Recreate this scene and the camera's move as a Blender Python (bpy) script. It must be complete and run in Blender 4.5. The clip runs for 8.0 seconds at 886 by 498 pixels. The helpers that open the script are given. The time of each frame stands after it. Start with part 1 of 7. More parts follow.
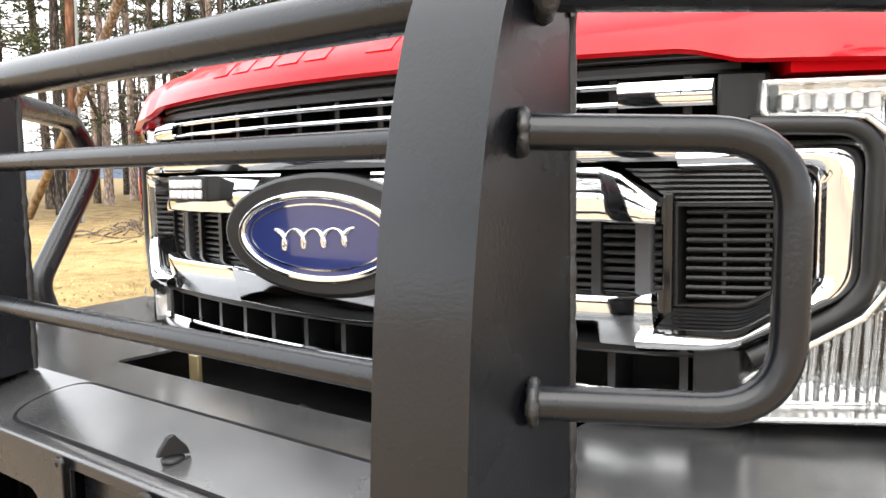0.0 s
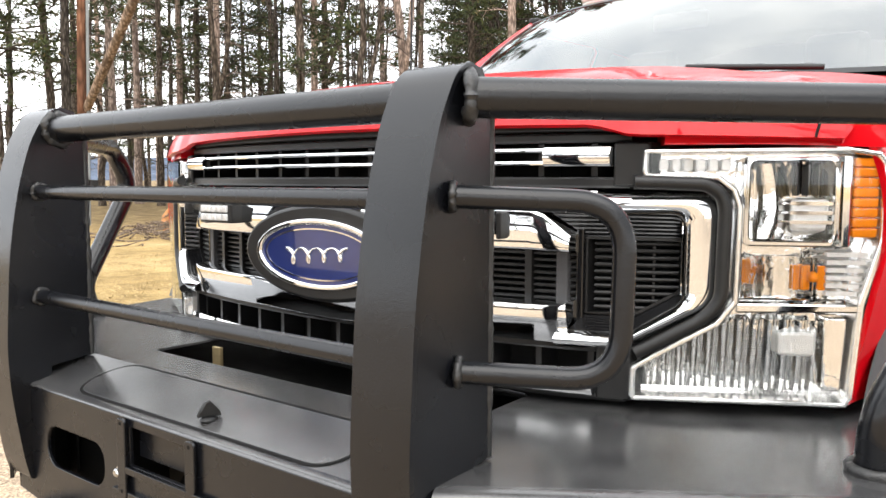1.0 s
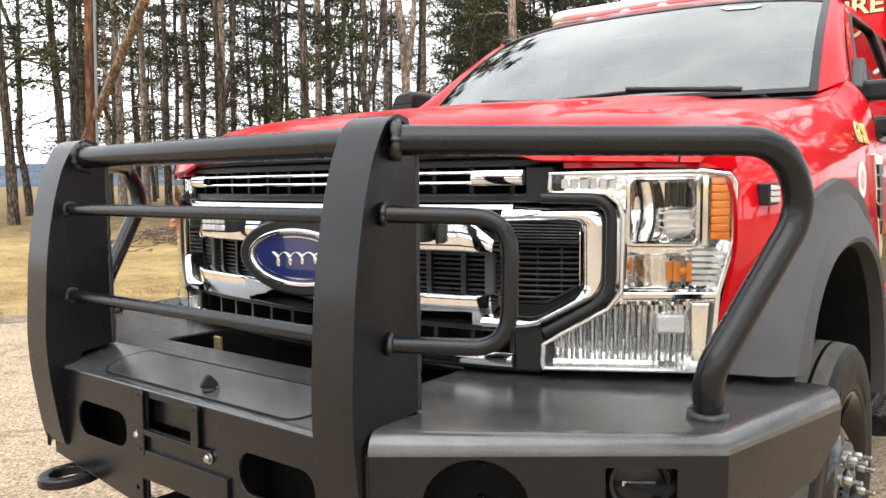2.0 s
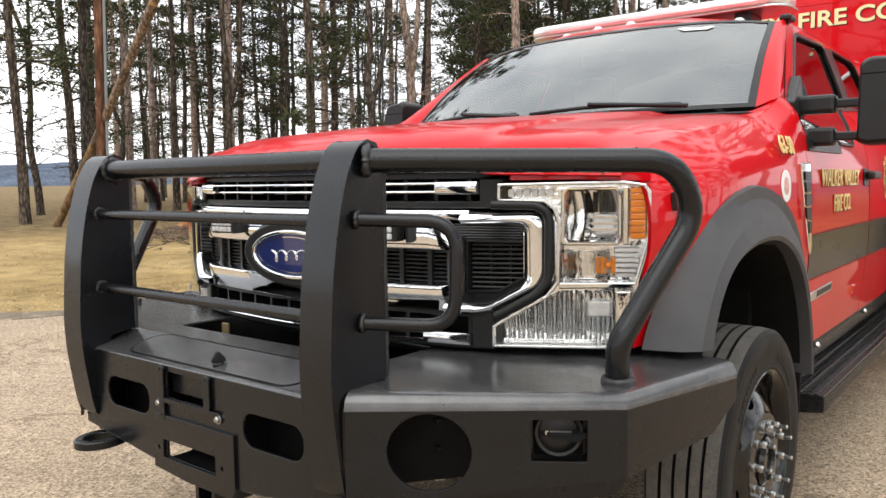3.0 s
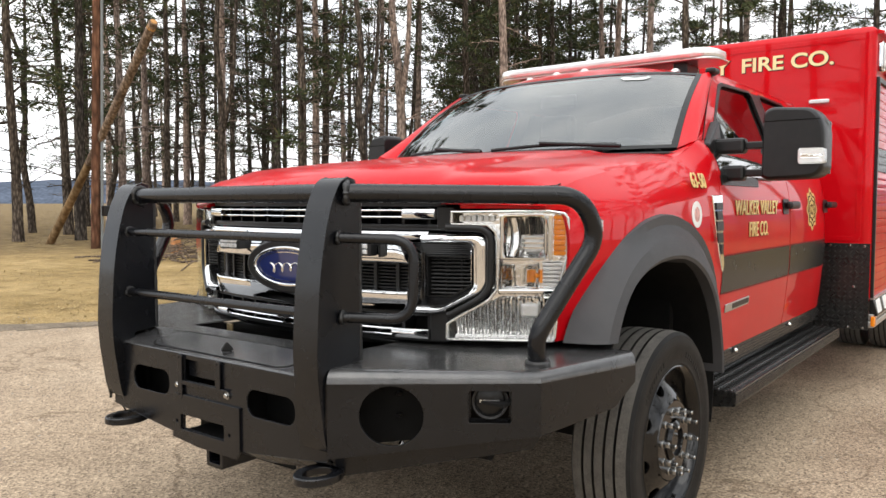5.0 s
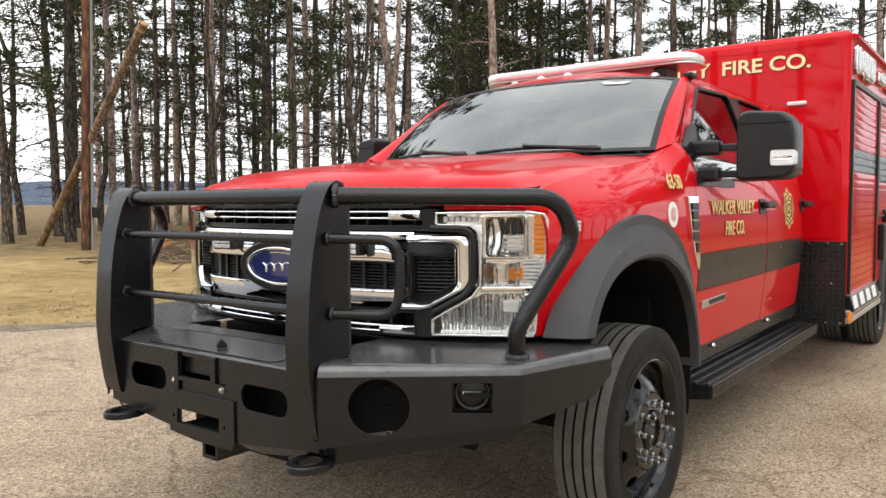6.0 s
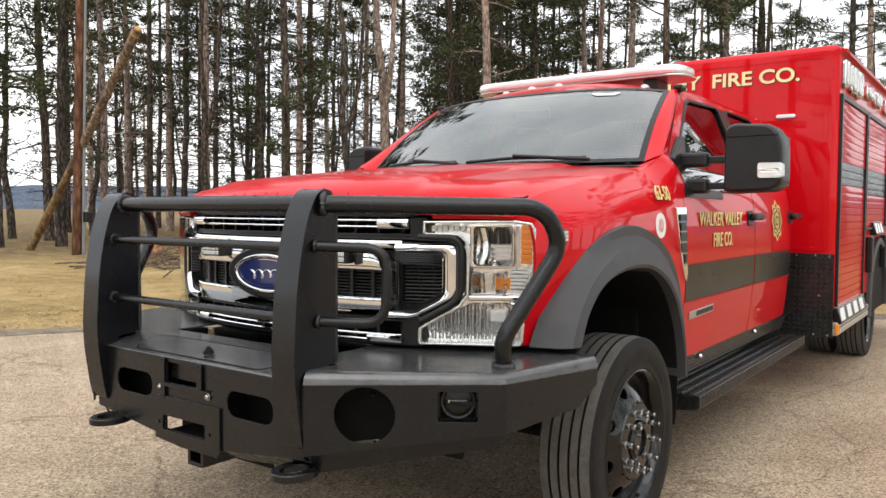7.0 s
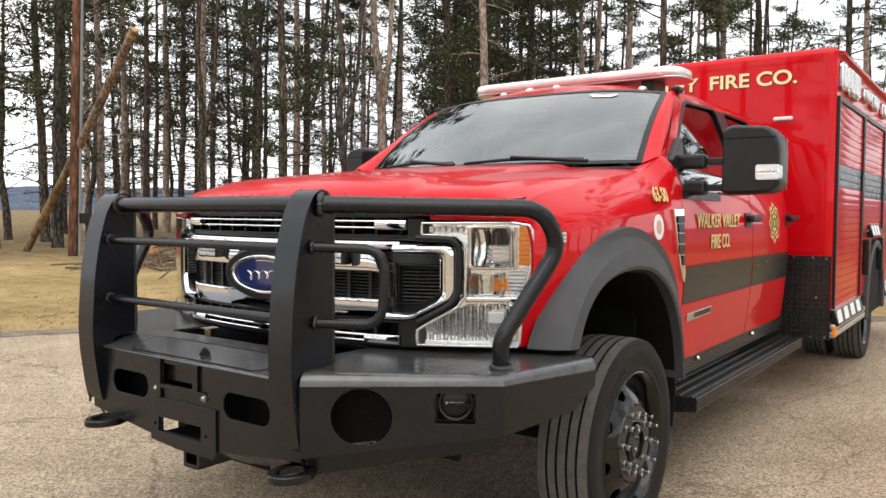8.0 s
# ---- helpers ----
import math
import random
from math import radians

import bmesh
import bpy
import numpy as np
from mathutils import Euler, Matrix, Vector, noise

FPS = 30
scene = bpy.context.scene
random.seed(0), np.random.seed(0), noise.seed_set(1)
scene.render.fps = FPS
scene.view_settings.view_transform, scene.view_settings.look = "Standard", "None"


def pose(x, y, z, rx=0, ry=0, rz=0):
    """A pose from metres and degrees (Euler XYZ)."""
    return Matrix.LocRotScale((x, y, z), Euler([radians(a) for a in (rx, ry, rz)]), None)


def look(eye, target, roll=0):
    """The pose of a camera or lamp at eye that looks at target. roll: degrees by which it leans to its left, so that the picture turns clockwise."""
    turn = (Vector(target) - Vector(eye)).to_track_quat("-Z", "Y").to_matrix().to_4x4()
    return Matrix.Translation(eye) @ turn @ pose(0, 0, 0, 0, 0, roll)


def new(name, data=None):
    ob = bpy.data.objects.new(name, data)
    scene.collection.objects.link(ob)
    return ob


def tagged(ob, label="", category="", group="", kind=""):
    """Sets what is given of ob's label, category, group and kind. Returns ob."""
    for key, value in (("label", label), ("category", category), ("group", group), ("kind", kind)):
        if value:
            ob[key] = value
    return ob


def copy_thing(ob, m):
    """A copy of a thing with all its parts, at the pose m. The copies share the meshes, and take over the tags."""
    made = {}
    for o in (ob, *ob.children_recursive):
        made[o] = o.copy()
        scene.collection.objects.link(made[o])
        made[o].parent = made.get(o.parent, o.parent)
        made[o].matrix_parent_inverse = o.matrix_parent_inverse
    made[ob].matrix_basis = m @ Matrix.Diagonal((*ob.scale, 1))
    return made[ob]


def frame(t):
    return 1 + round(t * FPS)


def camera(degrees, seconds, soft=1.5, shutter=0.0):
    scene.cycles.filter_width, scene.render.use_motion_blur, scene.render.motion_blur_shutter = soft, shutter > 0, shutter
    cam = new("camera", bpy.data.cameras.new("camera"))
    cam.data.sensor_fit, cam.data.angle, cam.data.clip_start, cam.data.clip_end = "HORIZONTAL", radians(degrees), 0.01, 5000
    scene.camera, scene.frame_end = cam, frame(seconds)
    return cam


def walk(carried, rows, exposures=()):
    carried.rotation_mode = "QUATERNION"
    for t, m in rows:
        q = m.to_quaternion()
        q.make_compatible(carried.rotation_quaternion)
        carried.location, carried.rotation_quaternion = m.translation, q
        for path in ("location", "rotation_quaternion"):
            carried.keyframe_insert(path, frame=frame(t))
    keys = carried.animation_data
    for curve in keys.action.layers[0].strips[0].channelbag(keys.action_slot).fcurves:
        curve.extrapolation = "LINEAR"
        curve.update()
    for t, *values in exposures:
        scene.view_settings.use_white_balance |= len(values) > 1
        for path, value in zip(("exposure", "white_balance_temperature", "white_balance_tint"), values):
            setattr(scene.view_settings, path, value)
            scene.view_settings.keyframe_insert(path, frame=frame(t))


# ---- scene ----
cam = camera(59.6, 8.0)
PATH = [
    (0, (0.883, -1.747, 1.154), (-0.318, -0.159, 0.962), -0.9),
    (0.5, (1.001, -1.861, 1.177), (-0.205, -0.274, 1.014), -0.6),
    (1, (1.13, -1.983, 1.204), (-0.075, -0.396, 1.033), 0.2),
    (1.5, (1.269, -2.087, 1.225), (0.06, -0.503, 1.053), -0.2),
    (2.8, (1.669, -2.335, 1.255), (0.435, -0.769, 1.09), -0.7),
    (3, (1.713, -2.381, 1.263), (0.479, -0.817, 1.091), -0.7),
    (3.5, (1.832, -2.467, 1.278), (0.597, -0.905, 1.094), -1.6),
    (4, (1.931, -2.566, 1.285), (0.696, -1.0, 1.138), -0.4),
    (4.5, (2.021, -2.661, 1.279), (0.797, -1.083, 1.162), -0.0),
    (6, (2.181, -2.816, 1.285), (0.984, -1.218, 1.169), -0.3),
    (6.5, (2.194, -2.82, 1.288), (1.01, -1.212, 1.188), -0.2),
    (7, (2.199, -2.814, 1.288), (1.017, -1.204, 1.193), 0.3),
    (7.5, (2.195, -2.813, 1.291), (1.014, -1.202, 1.197), 0.5),
    (8, (2.192, -2.808, 1.285), (1.016, -1.193, 1.195), 0.4),
]
EXPOSURE = [(0.0, 1.95), (1.0, 1.64), (1.7, 1.42), (2.8, 0.95), (4.0, 0.8), (8.0, 0.75)]
walk(cam, [(t, look(eye, target, roll)) for t, eye, target, roll in PATH], exposures=EXPOSURE)

# ---- world, sun, exposure ----
world = bpy.data.worlds.new("overcast_sky")
scene.world = world
world.use_nodes = True
wn, wl = world.node_tree.nodes, world.node_tree.links
wn.clear()
w_out = wn.new("ShaderNodeOutputWorld")
w_bg = wn.new("ShaderNodeBackground")
sky = wn.new("ShaderNodeTexSky")
sky.sky_type = "NISHITA"
sky.sun_disc = False
sky.sun_elevation = radians(48)
sky.sun_rotation = radians(150)
sky.air_density, sky.dust_density, sky.ozone_density = 1.0, 4.0, 1.0
w_co = wn.new("ShaderNodeTexCoord")
w_no = wn.new("ShaderNodeTexNoise")
w_no.inputs["Scale"].default_value = 3.2
w_no.inputs["Detail"].default_value = 6
w_no.inputs["Roughness"].default_value = 0.55
w_ramp = wn.new("ShaderNodeValToRGB")
w_ramp.color_ramp.elements[0].position, w_ramp.color_ramp.elements[1].position = 0.32, 0.68
w_ramp.color_ramp.elements[0].color = (7.2, 7.6, 8.2, 1)
w_ramp.color_ramp.elements[1].color = (12.0, 12.0, 11.9, 1)
w_mix = wn.new("ShaderNodeMixRGB")
w_mix.inputs["Fac"].default_value = 0.92
wl.new(w_co.outputs["Generated"], w_no.inputs["Vector"])
wl.new(w_no.outputs["Fac"], w_ramp.inputs["Fac"])
wl.new(sky.outputs["Color"], w_mix.inputs["Color1"])
wl.new(w_ramp.outputs["Color"], w_mix.inputs["Color2"])
wl.new(w_mix.outputs["Color"], w_bg.inputs["Color"])
w_bg.inputs["Strength"].default_value = 0.11
wl.new(w_bg.outputs["Background"], w_out.inputs["Surface"])

sun = new("sun", bpy.data.lights.new("sun", "SUN"))
sun.data.energy = 1.0
sun.data.angle = radians(75)
sun.data.color = (1.0, 0.96, 0.9)
sun.matrix_world = look((0, 0, 30), (0 + 30 * math.sin(radians(150)) * -0.9, 30 * 0.78, 0))


# ---- materials ----
def material(name, colour, rough=0.5, metal=0.0, vary=0.12, scale=9.0, fine=0.0, fine_scale=220.0, bump=0.0, bump_scale=300.0,
             coat=0.0, per_object=0.0, dust=None, dust_amount=0.0, spec=0.5, rough_vary=0.06):
    """A painted, metal or plastic surface: two scales of colour variation, uneven gloss, fine relief."""
    m = bpy.data.materials.new(name)
    m.use_nodes = True
    n, l = m.node_tree.nodes, m.node_tree.links
    b = n["Principled BSDF"]
    b.inputs["Roughness"].default_value, b.inputs["Metallic"].default_value = rough, metal
    b.inputs["Coat Weight"].default_value, b.inputs["Coat Roughness"].default_value = coat, 0.02
    b.inputs["Specular IOR Level"].default_value = spec
    co = n.new("ShaderNodeTexCoord")

    def noise_of(s, detail=4.0):
        t = n.new("ShaderNodeTexNoise")
        t.inputs["Scale"].default_value, t.inputs["Detail"].default_value = s, detail
        l.new(co.outputs["Object"], t.inputs["Vector"])
        return t

    def mapped(src, lo, hi):
        r = n.new("ShaderNodeMapRange")
        r.inputs["From Min"].default_value, r.inputs["From Max"].default_value = 0.3, 0.7
        r.inputs["To Min"].default_value, r.inputs["To Max"].default_value = lo, hi
        l.new(src, r.inputs["Value"])
        return r.outputs["Result"]

    def times(a, c):
        x = n.new("ShaderNodeMath")
        x.operation = "MULTIPLY"
        l.new(a, x.inputs[0])
        l.new(c, x.inputs[1])
        return x.outputs[0]

    big = noise_of(scale)
    fac = mapped(big.outputs["Fac"], 1 - vary, 1 + vary)
    if fine:
        fac = times(fac, mapped(noise_of(fine_scale, 2.0).outputs["Fac"], 1 - fine, 1 + fine))
    if per_object:
        info = n.new("ShaderNodeObjectInfo")
        r = n.new("ShaderNodeMapRange")
        r.inputs["To Min"].default_value, r.inputs["To Max"].default_value = 1 - per_object, 1 + per_object
        l.new(info.outputs["Random"], r.inputs["Value"])
        fac = times(fac, r.outputs["Result"])
    mul = n.new("ShaderNodeVectorMath")
    mul.operation = "SCALE"
    mul.inputs[0].default_value = colour
    l.new(fac, mul.inputs["Scale"])
    out = mul.outputs["Vector"]
    if dust:
        mx = n.new("ShaderNodeMixRGB")
        mx.inputs["Color2"].default_value = (*dust, 1)
        l.new(mapped(noise_of(scale * 2.7, 7.0).outputs["Fac"], 0.0, dust_amount), mx.inputs["Fac"])
        l.new(out, mx.inputs["Color1"])
        out = mx.outputs["Color"]
    l.new(out, b.inputs["Base Color"])
    l.new(mapped(noise_of(scale * 1.7).outputs["Fac"], rough - rough_vary * rough, rough + rough_vary * rough), b.inputs["Roughness"])
    if bump:
        bp = n.new("ShaderNodeBump")
        bp.inputs["Strength"].default_value, bp.inputs["Distance"].default_value = bump, 0.002
        l.new(noise_of(bump_scale, 3.0).outputs["Fac"], bp.inputs["Height"])
        l.new(bp.outputs["Normal"], b.inputs["Normal"])
    return m


def glass(name, tint, rough=0.0, ior=1.45):
    """A thin pane: it lets light through, tinted, and mirrors by its gloss."""
    m = bpy.data.materials.new(name)
    m.use_nodes = True
    n, l = m.node_tree.nodes, m.node_tree.links
    n.remove(n["Principled BSDF"])
    tr, gl, mix, fr = n.new("ShaderNodeBsdfTransparent"), n.new("ShaderNodeBsdfGlossy"), n.new("ShaderNodeMixShader"), n.new("ShaderNodeFresnel")
    tr.inputs["Color"].default_value = (*tint, 1)
    gl.inputs["Roughness"].default_value = rough
    gl.inputs["Color"].default_value = (0.95, 0.97, 0.96, 1)
    fr.inputs["IOR"].default_value = ior
    l.new(fr.outputs["Fac"], mix.inputs["Fac"])
    l.new(tr.outputs["BSDF"], mix.inputs[1])
    l.new(gl.outputs["BSDF"], mix.inputs[2])
    l.new(mix.outputs["Shader"], n["Material Output"].inputs["Surface"])
    return m


RED = material("red_paint", (0.54, 0.003, 0.008), 0.32, vary=0.05, scale=2.5, coat=0.5, fine=0.03, fine_scale=700, spec=0.03)
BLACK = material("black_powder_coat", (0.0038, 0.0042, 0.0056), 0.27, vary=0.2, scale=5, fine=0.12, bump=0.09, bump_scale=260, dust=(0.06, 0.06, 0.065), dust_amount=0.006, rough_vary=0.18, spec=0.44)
# BLACK's paint again, paler and with a dust mix painting the deck's sky sheen
SHEENBLACK = material("sky_sheen_black_powder_coat", (0.026, 0.026, 0.0275), 0.23, vary=0.2, scale=4, fine=0.15, dust=(0.24, 0.235, 0.225), dust_amount=0.16, rough_vary=0.16, spec=1.0)
WELD = material("weld_bead", (0.02, 0.02, 0.02), 0.34, vary=0.3, scale=60, bump=0.9, bump_scale=160)
PLASTIC = material("black_plastic", (0.007, 0.007, 0.0074), 0.38, vary=0.15, scale=14, bump=0.15, bump_scale=700, dust=(0.09, 0.085, 0.075), dust_amount=0.03, spec=0.38)
FLARE = material("grey_grained_plastic", (0.040, 0.040, 0.043), 0.55, vary=0.07, scale=5, fine=0.1, fine_scale=900, bump=0.35, bump_scale=900, dust=(0.12, 0.11, 0.1), dust_amount=0.1)
CHROME = material("chrome", (0.90, 0.91, 0.92), 0.05, 1.0, vary=0.03, scale=12, rough_vary=0.3)
SATIN = material("satin_aluminium", (0.62, 0.62, 0.62), 0.3, 1.0, vary=0.06, scale=20, fine=0.05, bump=0.1)
RUBBER = material("tyre_rubber", (0.014, 0.0138, 0.0136), 0.5, vary=0.2, scale=12, fine=0.25, bump=0.3, bump_scale=300, dust=(0.08, 0.075, 0.068), dust_amount=0.06, spec=0.1)
TREADRUBBER = material("worn_tread_rubber", (0.082, 0.077, 0.070), 0.85, vary=0.2, scale=14, fine=0.35, fine_scale=260, bump=0.5, bump_scale=260, dust=(0.18, 0.165, 0.145), dust_amount=0.3)
WHEELPAINT = material("black_wheel_enamel", (0.004, 0.004, 0.0042), 0.10, vary=0.15, scale=9, dust=(0.06, 0.055, 0.05), dust_amount=0.012, spec=0.5)
STEEL = material("zinc_steel", (0.42, 0.42, 0.41), 0.25, 1.0, vary=0.12, scale=60, bump=0.2)
# underbody black, also on the sheets that stand in for shade
DARK = material("dark_underbody_and_shade", (0.0035, 0.0035, 0.0035), 0.75, vary=0.3, scale=10, bump=0.3, dust=(0.05, 0.045, 0.04), dust_amount=0.03, spec=0.2)
DIAMOND = material("black_tread_plate", (0.011, 0.011, 0.011), 0.24, vary=0.2, scale=20, bump=0.15, dust=(0.1, 0.09, 0.08), dust_amount=0.1)
AMBER = material("amber_lens", (0.90, 0.27, 0.012), 0.12, vary=0.08, scale=30)
# lighter grey paints the bars' glint, and scuffs on the running board
TREADBAR = material("glint_and_scuff_bars", (0.055, 0.054, 0.053), 0.22, 0.4, vary=0.3, scale=25, fine=0.2)
WHITE = material("white_vinyl", (0.78, 0.78, 0.76), 0.4, vary=0.04, scale=20)
GOLD = material("gold_leaf_vinyl", (0.66, 0.43, 0.11), 0.4, 0.0, vary=0.12, scale=40, fine=0.1)
CREAM = material("pale_yellow_vinyl", (0.80, 0.72, 0.38), 0.4, vary=0.05, scale=30)
GILT = material("bright_gilt_vinyl", (0.78, 0.60, 0.25), 0.38, vary=0.12, scale=30, fine=0.08)
STRIPE = material("black_stripe_vinyl", (0.010, 0.010, 0.010), 0.26, vary=0.1, scale=6, spec=0.3)
BLUE = material("blue_enamel", (0.012, 0.022, 0.11), 0.16, vary=0.06, scale=15, coat=1.0)
LAMPGLASS = material("clear_lamp_optic", (0.75, 0.76, 0.76), 0.12, 0.5, vary=0.08, scale=90, bump=0.5, bump_scale=420)
REFLECTOR = material("lamp_reflector", (0.95, 0.95, 0.94), 0.075, 1.0, vary=0.05, scale=30, bump=0.7, bump_scale=48)
LAMPRIM = material("bright_lamp_rim", (0.88, 0.88, 0.87), 0.2, 0.9, vary=0.05, scale=25)
GLOSSBLACK = material("gloss_black_moulding", (0.006, 0.006, 0.0068), 0.12, vary=0.1, scale=20, spec=0.6)
DARKPANE = material("dark_tinted_pane", (0.012, 0.014, 0.014), 0.03, vary=0.1, spec=0.9, coat=1.0)
CABIN = material("cabin_trim", (0.05, 0.05, 0.053), 0.65, vary=0.1, scale=12, bump=0.2)
WINDSHIELD = glass("windscreen_glass", (0.50, 0.55, 0.54), ior=2.7)
SIDEGLASS = glass("side_window_glass", (0.16, 0.17, 0.17), ior=2.1)
LENS = glass("headlight_lens", (0.97, 0.97, 0.97), ior=1.35)

# ---- mesh tools ----
def part(name, bm, mat, parent=None, label="", smooth=None, bevel=0.0, thick=0.0, offset=-1.0, facing=None):
    """Links a bmesh as one mesh object, under a thing or a part. smooth: degrees up to which edges are shaded round."""
    bmesh.ops.recalc_face_normals(bm, faces=bm.faces)
    if facing:
        bm.normal_update()
        if sum((f.normal * f.calc_area() for f in bm.faces), Vector()).dot(Vector(facing)) < 0:
            bmesh.ops.reverse_faces(bm, faces=bm.faces)
    me = bpy.data.meshes.new(name)
    bm.edges.index_update()
    rim_edges = [e.index for e in bm.edges if e.is_boundary] if thick else []
    bm.to_mesh(me)
    bm.free()
    me.materials.append(mat)
    ob = new(name, me)
    if smooth is not None:
        for p in me.polygons:
            p.use_smooth = True
        me.set_sharp_from_angle(angle=radians(smooth))
        for i in rim_edges:
            me.edges[i].use_edge_sharp = True
    if thick:
        s = ob.modifiers.new("thickness", "SOLIDIFY")
        s.thickness, s.offset = thick, offset
    if bevel:
        b = ob.modifiers.new("worn_edges", "BEVEL")
        b.width, b.segments, b.limit_method, b.angle_limit = bevel, 2, "ANGLE", radians(35)
        b.harden_normals = False
    if parent is not None:
        ob.parent = parent
        ob.matrix_parent_inverse = parent.matrix_world.inverted()
    if label:
        ob["label"] = label
    return ob


def thing(name, label, category, group="", kind="", at=(0, 0, 0)):
    ob = new(name)
    ob.location = at
    ob.empty_display_size = 0.1
    bpy.context.view_layer.update()
    return tagged(ob, label, category, group, kind)


def box(bm, x0, x1, y0, y1, z0, z1, m=None):
    r = bmesh.ops.create_cube(bm, size=1.0)
    t = Matrix.Translation(((x0 + x1) / 2, (y0 + y1) / 2, (z0 + z1) / 2)) @ Matrix.Diagonal((abs(x1 - x0), abs(y1 - y0), abs(z1 - z0), 1))
    bmesh.ops.transform(bm, matrix=(m @ t) if m else t, verts=r["verts"])
    return r["verts"]


def prism(bm, outline, place, d0, d1):
    """Extrudes a closed outline of (u, v) from depth d0 to d1; place(u, v, d) gives the point."""
    a = [bm.verts.new(place(u, v, d0)) for u, v in outline]
    b = [bm.verts.new(place(u, v, d1)) for u, v in outline]
    bm.faces.new(a)
    bm.faces.new(list(reversed(b)))
    k = len(a)
    for i in range(k):
        bm.faces.new((a[i], b[i], b[(i + 1) % k], a[(i + 1) % k]))


def ring(bm, outer, inner, place, d0, d1):
    """A closed frame between two outlines with the same count of points."""
    k = len(outer)
    vs = [[bm.verts.new(place(u, v, d)) for u, v in o] for o, d in ((outer, d0), (outer, d1), (inner, d1), (inner, d0))]
    for i in range(k):
        j = (i + 1) % k
        for r in range(4):
            s = (r + 1) % 4
            bm.faces.new((vs[r][i], vs[r][j], vs[s][j], vs[s][i]))


def sheet_with_holes(bm, outline, holes, place, d0, d1):
    """A plate with holes cut through it."""
    flat = bmesh.new()
    for loop in (outline, *holes):
        vs = [flat.verts.new((u, v, 0)) for u, v in loop]
        for i in range(len(vs)):
            flat.edges.new((vs[i], vs[(i + 1) % len(vs)]))
    bmesh.ops.triangle_fill(flat, use_beauty=True, edges=flat.edges[:])
    flat.verts.index_update()
    top = [bm.verts.new(place(v.co.x, v.co.y, d0)) for v in flat.verts]
    low = [bm.verts.new(place(v.co.x, v.co.y, d1)) for v in flat.verts]
    for f in flat.faces:
        i = [v.index for v in f.verts]
        bm.faces.new([top[k] for k in i])
        bm.faces.new([low[k] for k in reversed(i)])
    for e in flat.edges:
        if len(e.link_faces) == 1:
            i, j = e.verts[0].index, e.verts[1].index
            bm.faces.new((top[i], top[j], low[j], low[i]))
    flat.free()


def smooth_path(pts, radius=0.06, steps=6):
    """Rounds the corners of a polyline."""
    pts = [Vector(p) for p in pts]
    out = [pts[0]]
    for a, b, c in zip(pts, pts[1:], pts[2:]):
        d1, d2 = (a - b), (c - b)
        r = min(radius, d1.length * 0.48, d2.length * 0.48)
        p, q = b + d1.normalized() * r, b + d2.normalized() * r
        for i in range(steps + 1):
            t = i / steps
            out.append((1 - t) ** 2 * p + 2 * t * (1 - t) * b + t * t * q)
    out.append(pts[-1])
    return out


def tube(bm, pts, radius, seg=16, caps=True):
    """A round bar along a path; radius may be a list."""
    pts = [Vector(p) for p in pts]
    rr = radius if isinstance(radius, (list, tuple)) else [radius] * len(pts)
    t0 = (pts[1] - pts[0]).normalized()
    up = Vector((0, 0, 1)) if abs(t0.z) < 0.9 else Vector((1, 0, 0))
    nrm = (up - t0 * up.dot(t0)).normalized()
    rows = []
    for i, p in enumerate(pts):
        t = (pts[min(i + 1, len(pts) - 1)] - pts[max(i - 1, 0)]).normalized()
        nrm = (nrm - t * nrm.dot(t)).normalized()
        bi = t.cross(nrm)
        rows.append([bm.verts.new(p + rr[i] * (math.cos(2 * math.pi * k / seg) * nrm + math.sin(2 * math.pi * k / seg) * bi)) for k in range(seg)])
    for a, b in zip(rows, rows[1:]):
        for k in range(seg):
            bm.faces.new((a[k], a[(k + 1) % seg], b[(k + 1) % seg], b[k]))
    if caps:
        bm.faces.new(list(reversed(rows[0])))
        bm.faces.new(rows[-1])


def lathe(bm, profile, seg, m=None, close=False):
    """Turns a profile of (radius, height) round z, then moves it by m."""
    m = m or Matrix()
    rows = []
    for r, h in profile:
        if r < 1e-5:
            rows.append([bm.verts.new(m @ Vector((0, 0, h)))])
        else:
            rows.append([bm.verts.new(m @ Vector((r * math.cos(2 * math.pi * k / seg), r * math.sin(2 * math.pi * k / seg), h))) for k in range(seg)])
    pairs = list(zip(rows, rows[1:])) + ([(rows[-1], rows[0])] if close else [])
    for a, b in pairs:
        for k in range(seg):
            j = (k + 1) % seg
            if len(a) == 1 and len(b) == 1:
                continue
            if len(a) == 1:
                bm.faces.new((a[0], b[j], b[k]))
            elif len(b) == 1:
                bm.faces.new((a[k], a[j], b[0]))
            else:
                bm.faces.new((a[k], a[j], b[j], b[k]))


def grid(bm, f, us, vs, keep=None):
    """A sheet of points f(u, v) over two lists of values."""
    rows = [[bm.verts.new(f(u, v)) for v in vs] for u in us]
    for i in range(len(us) - 1):
        for j in range(len(vs) - 1):
            if keep and not keep((us[i] + us[i + 1]) / 2, (vs[j] + vs[j + 1]) / 2):
                continue
            bm.faces.new((rows[i][j], rows[i + 1][j], rows[i + 1][j + 1], rows[i][j + 1]))
    bmesh.ops.delete(bm, geom=[v for v in bm.verts if not v.link_faces], context="VERTS")


def span(a, b, k):
    return [a + (b - a) * i / k for i in range(k + 1)]


def curve_at(table, x):
    """Smooth interpolation in a table of (x, y)."""
    if x <= table[0][0]:
        return table[0][1]
    for (a, p), (b, q) in zip(table, table[1:]):
        if x <= b:
            return p + (q - p) * (x - a) / (b - a)
    return table[-1][1]


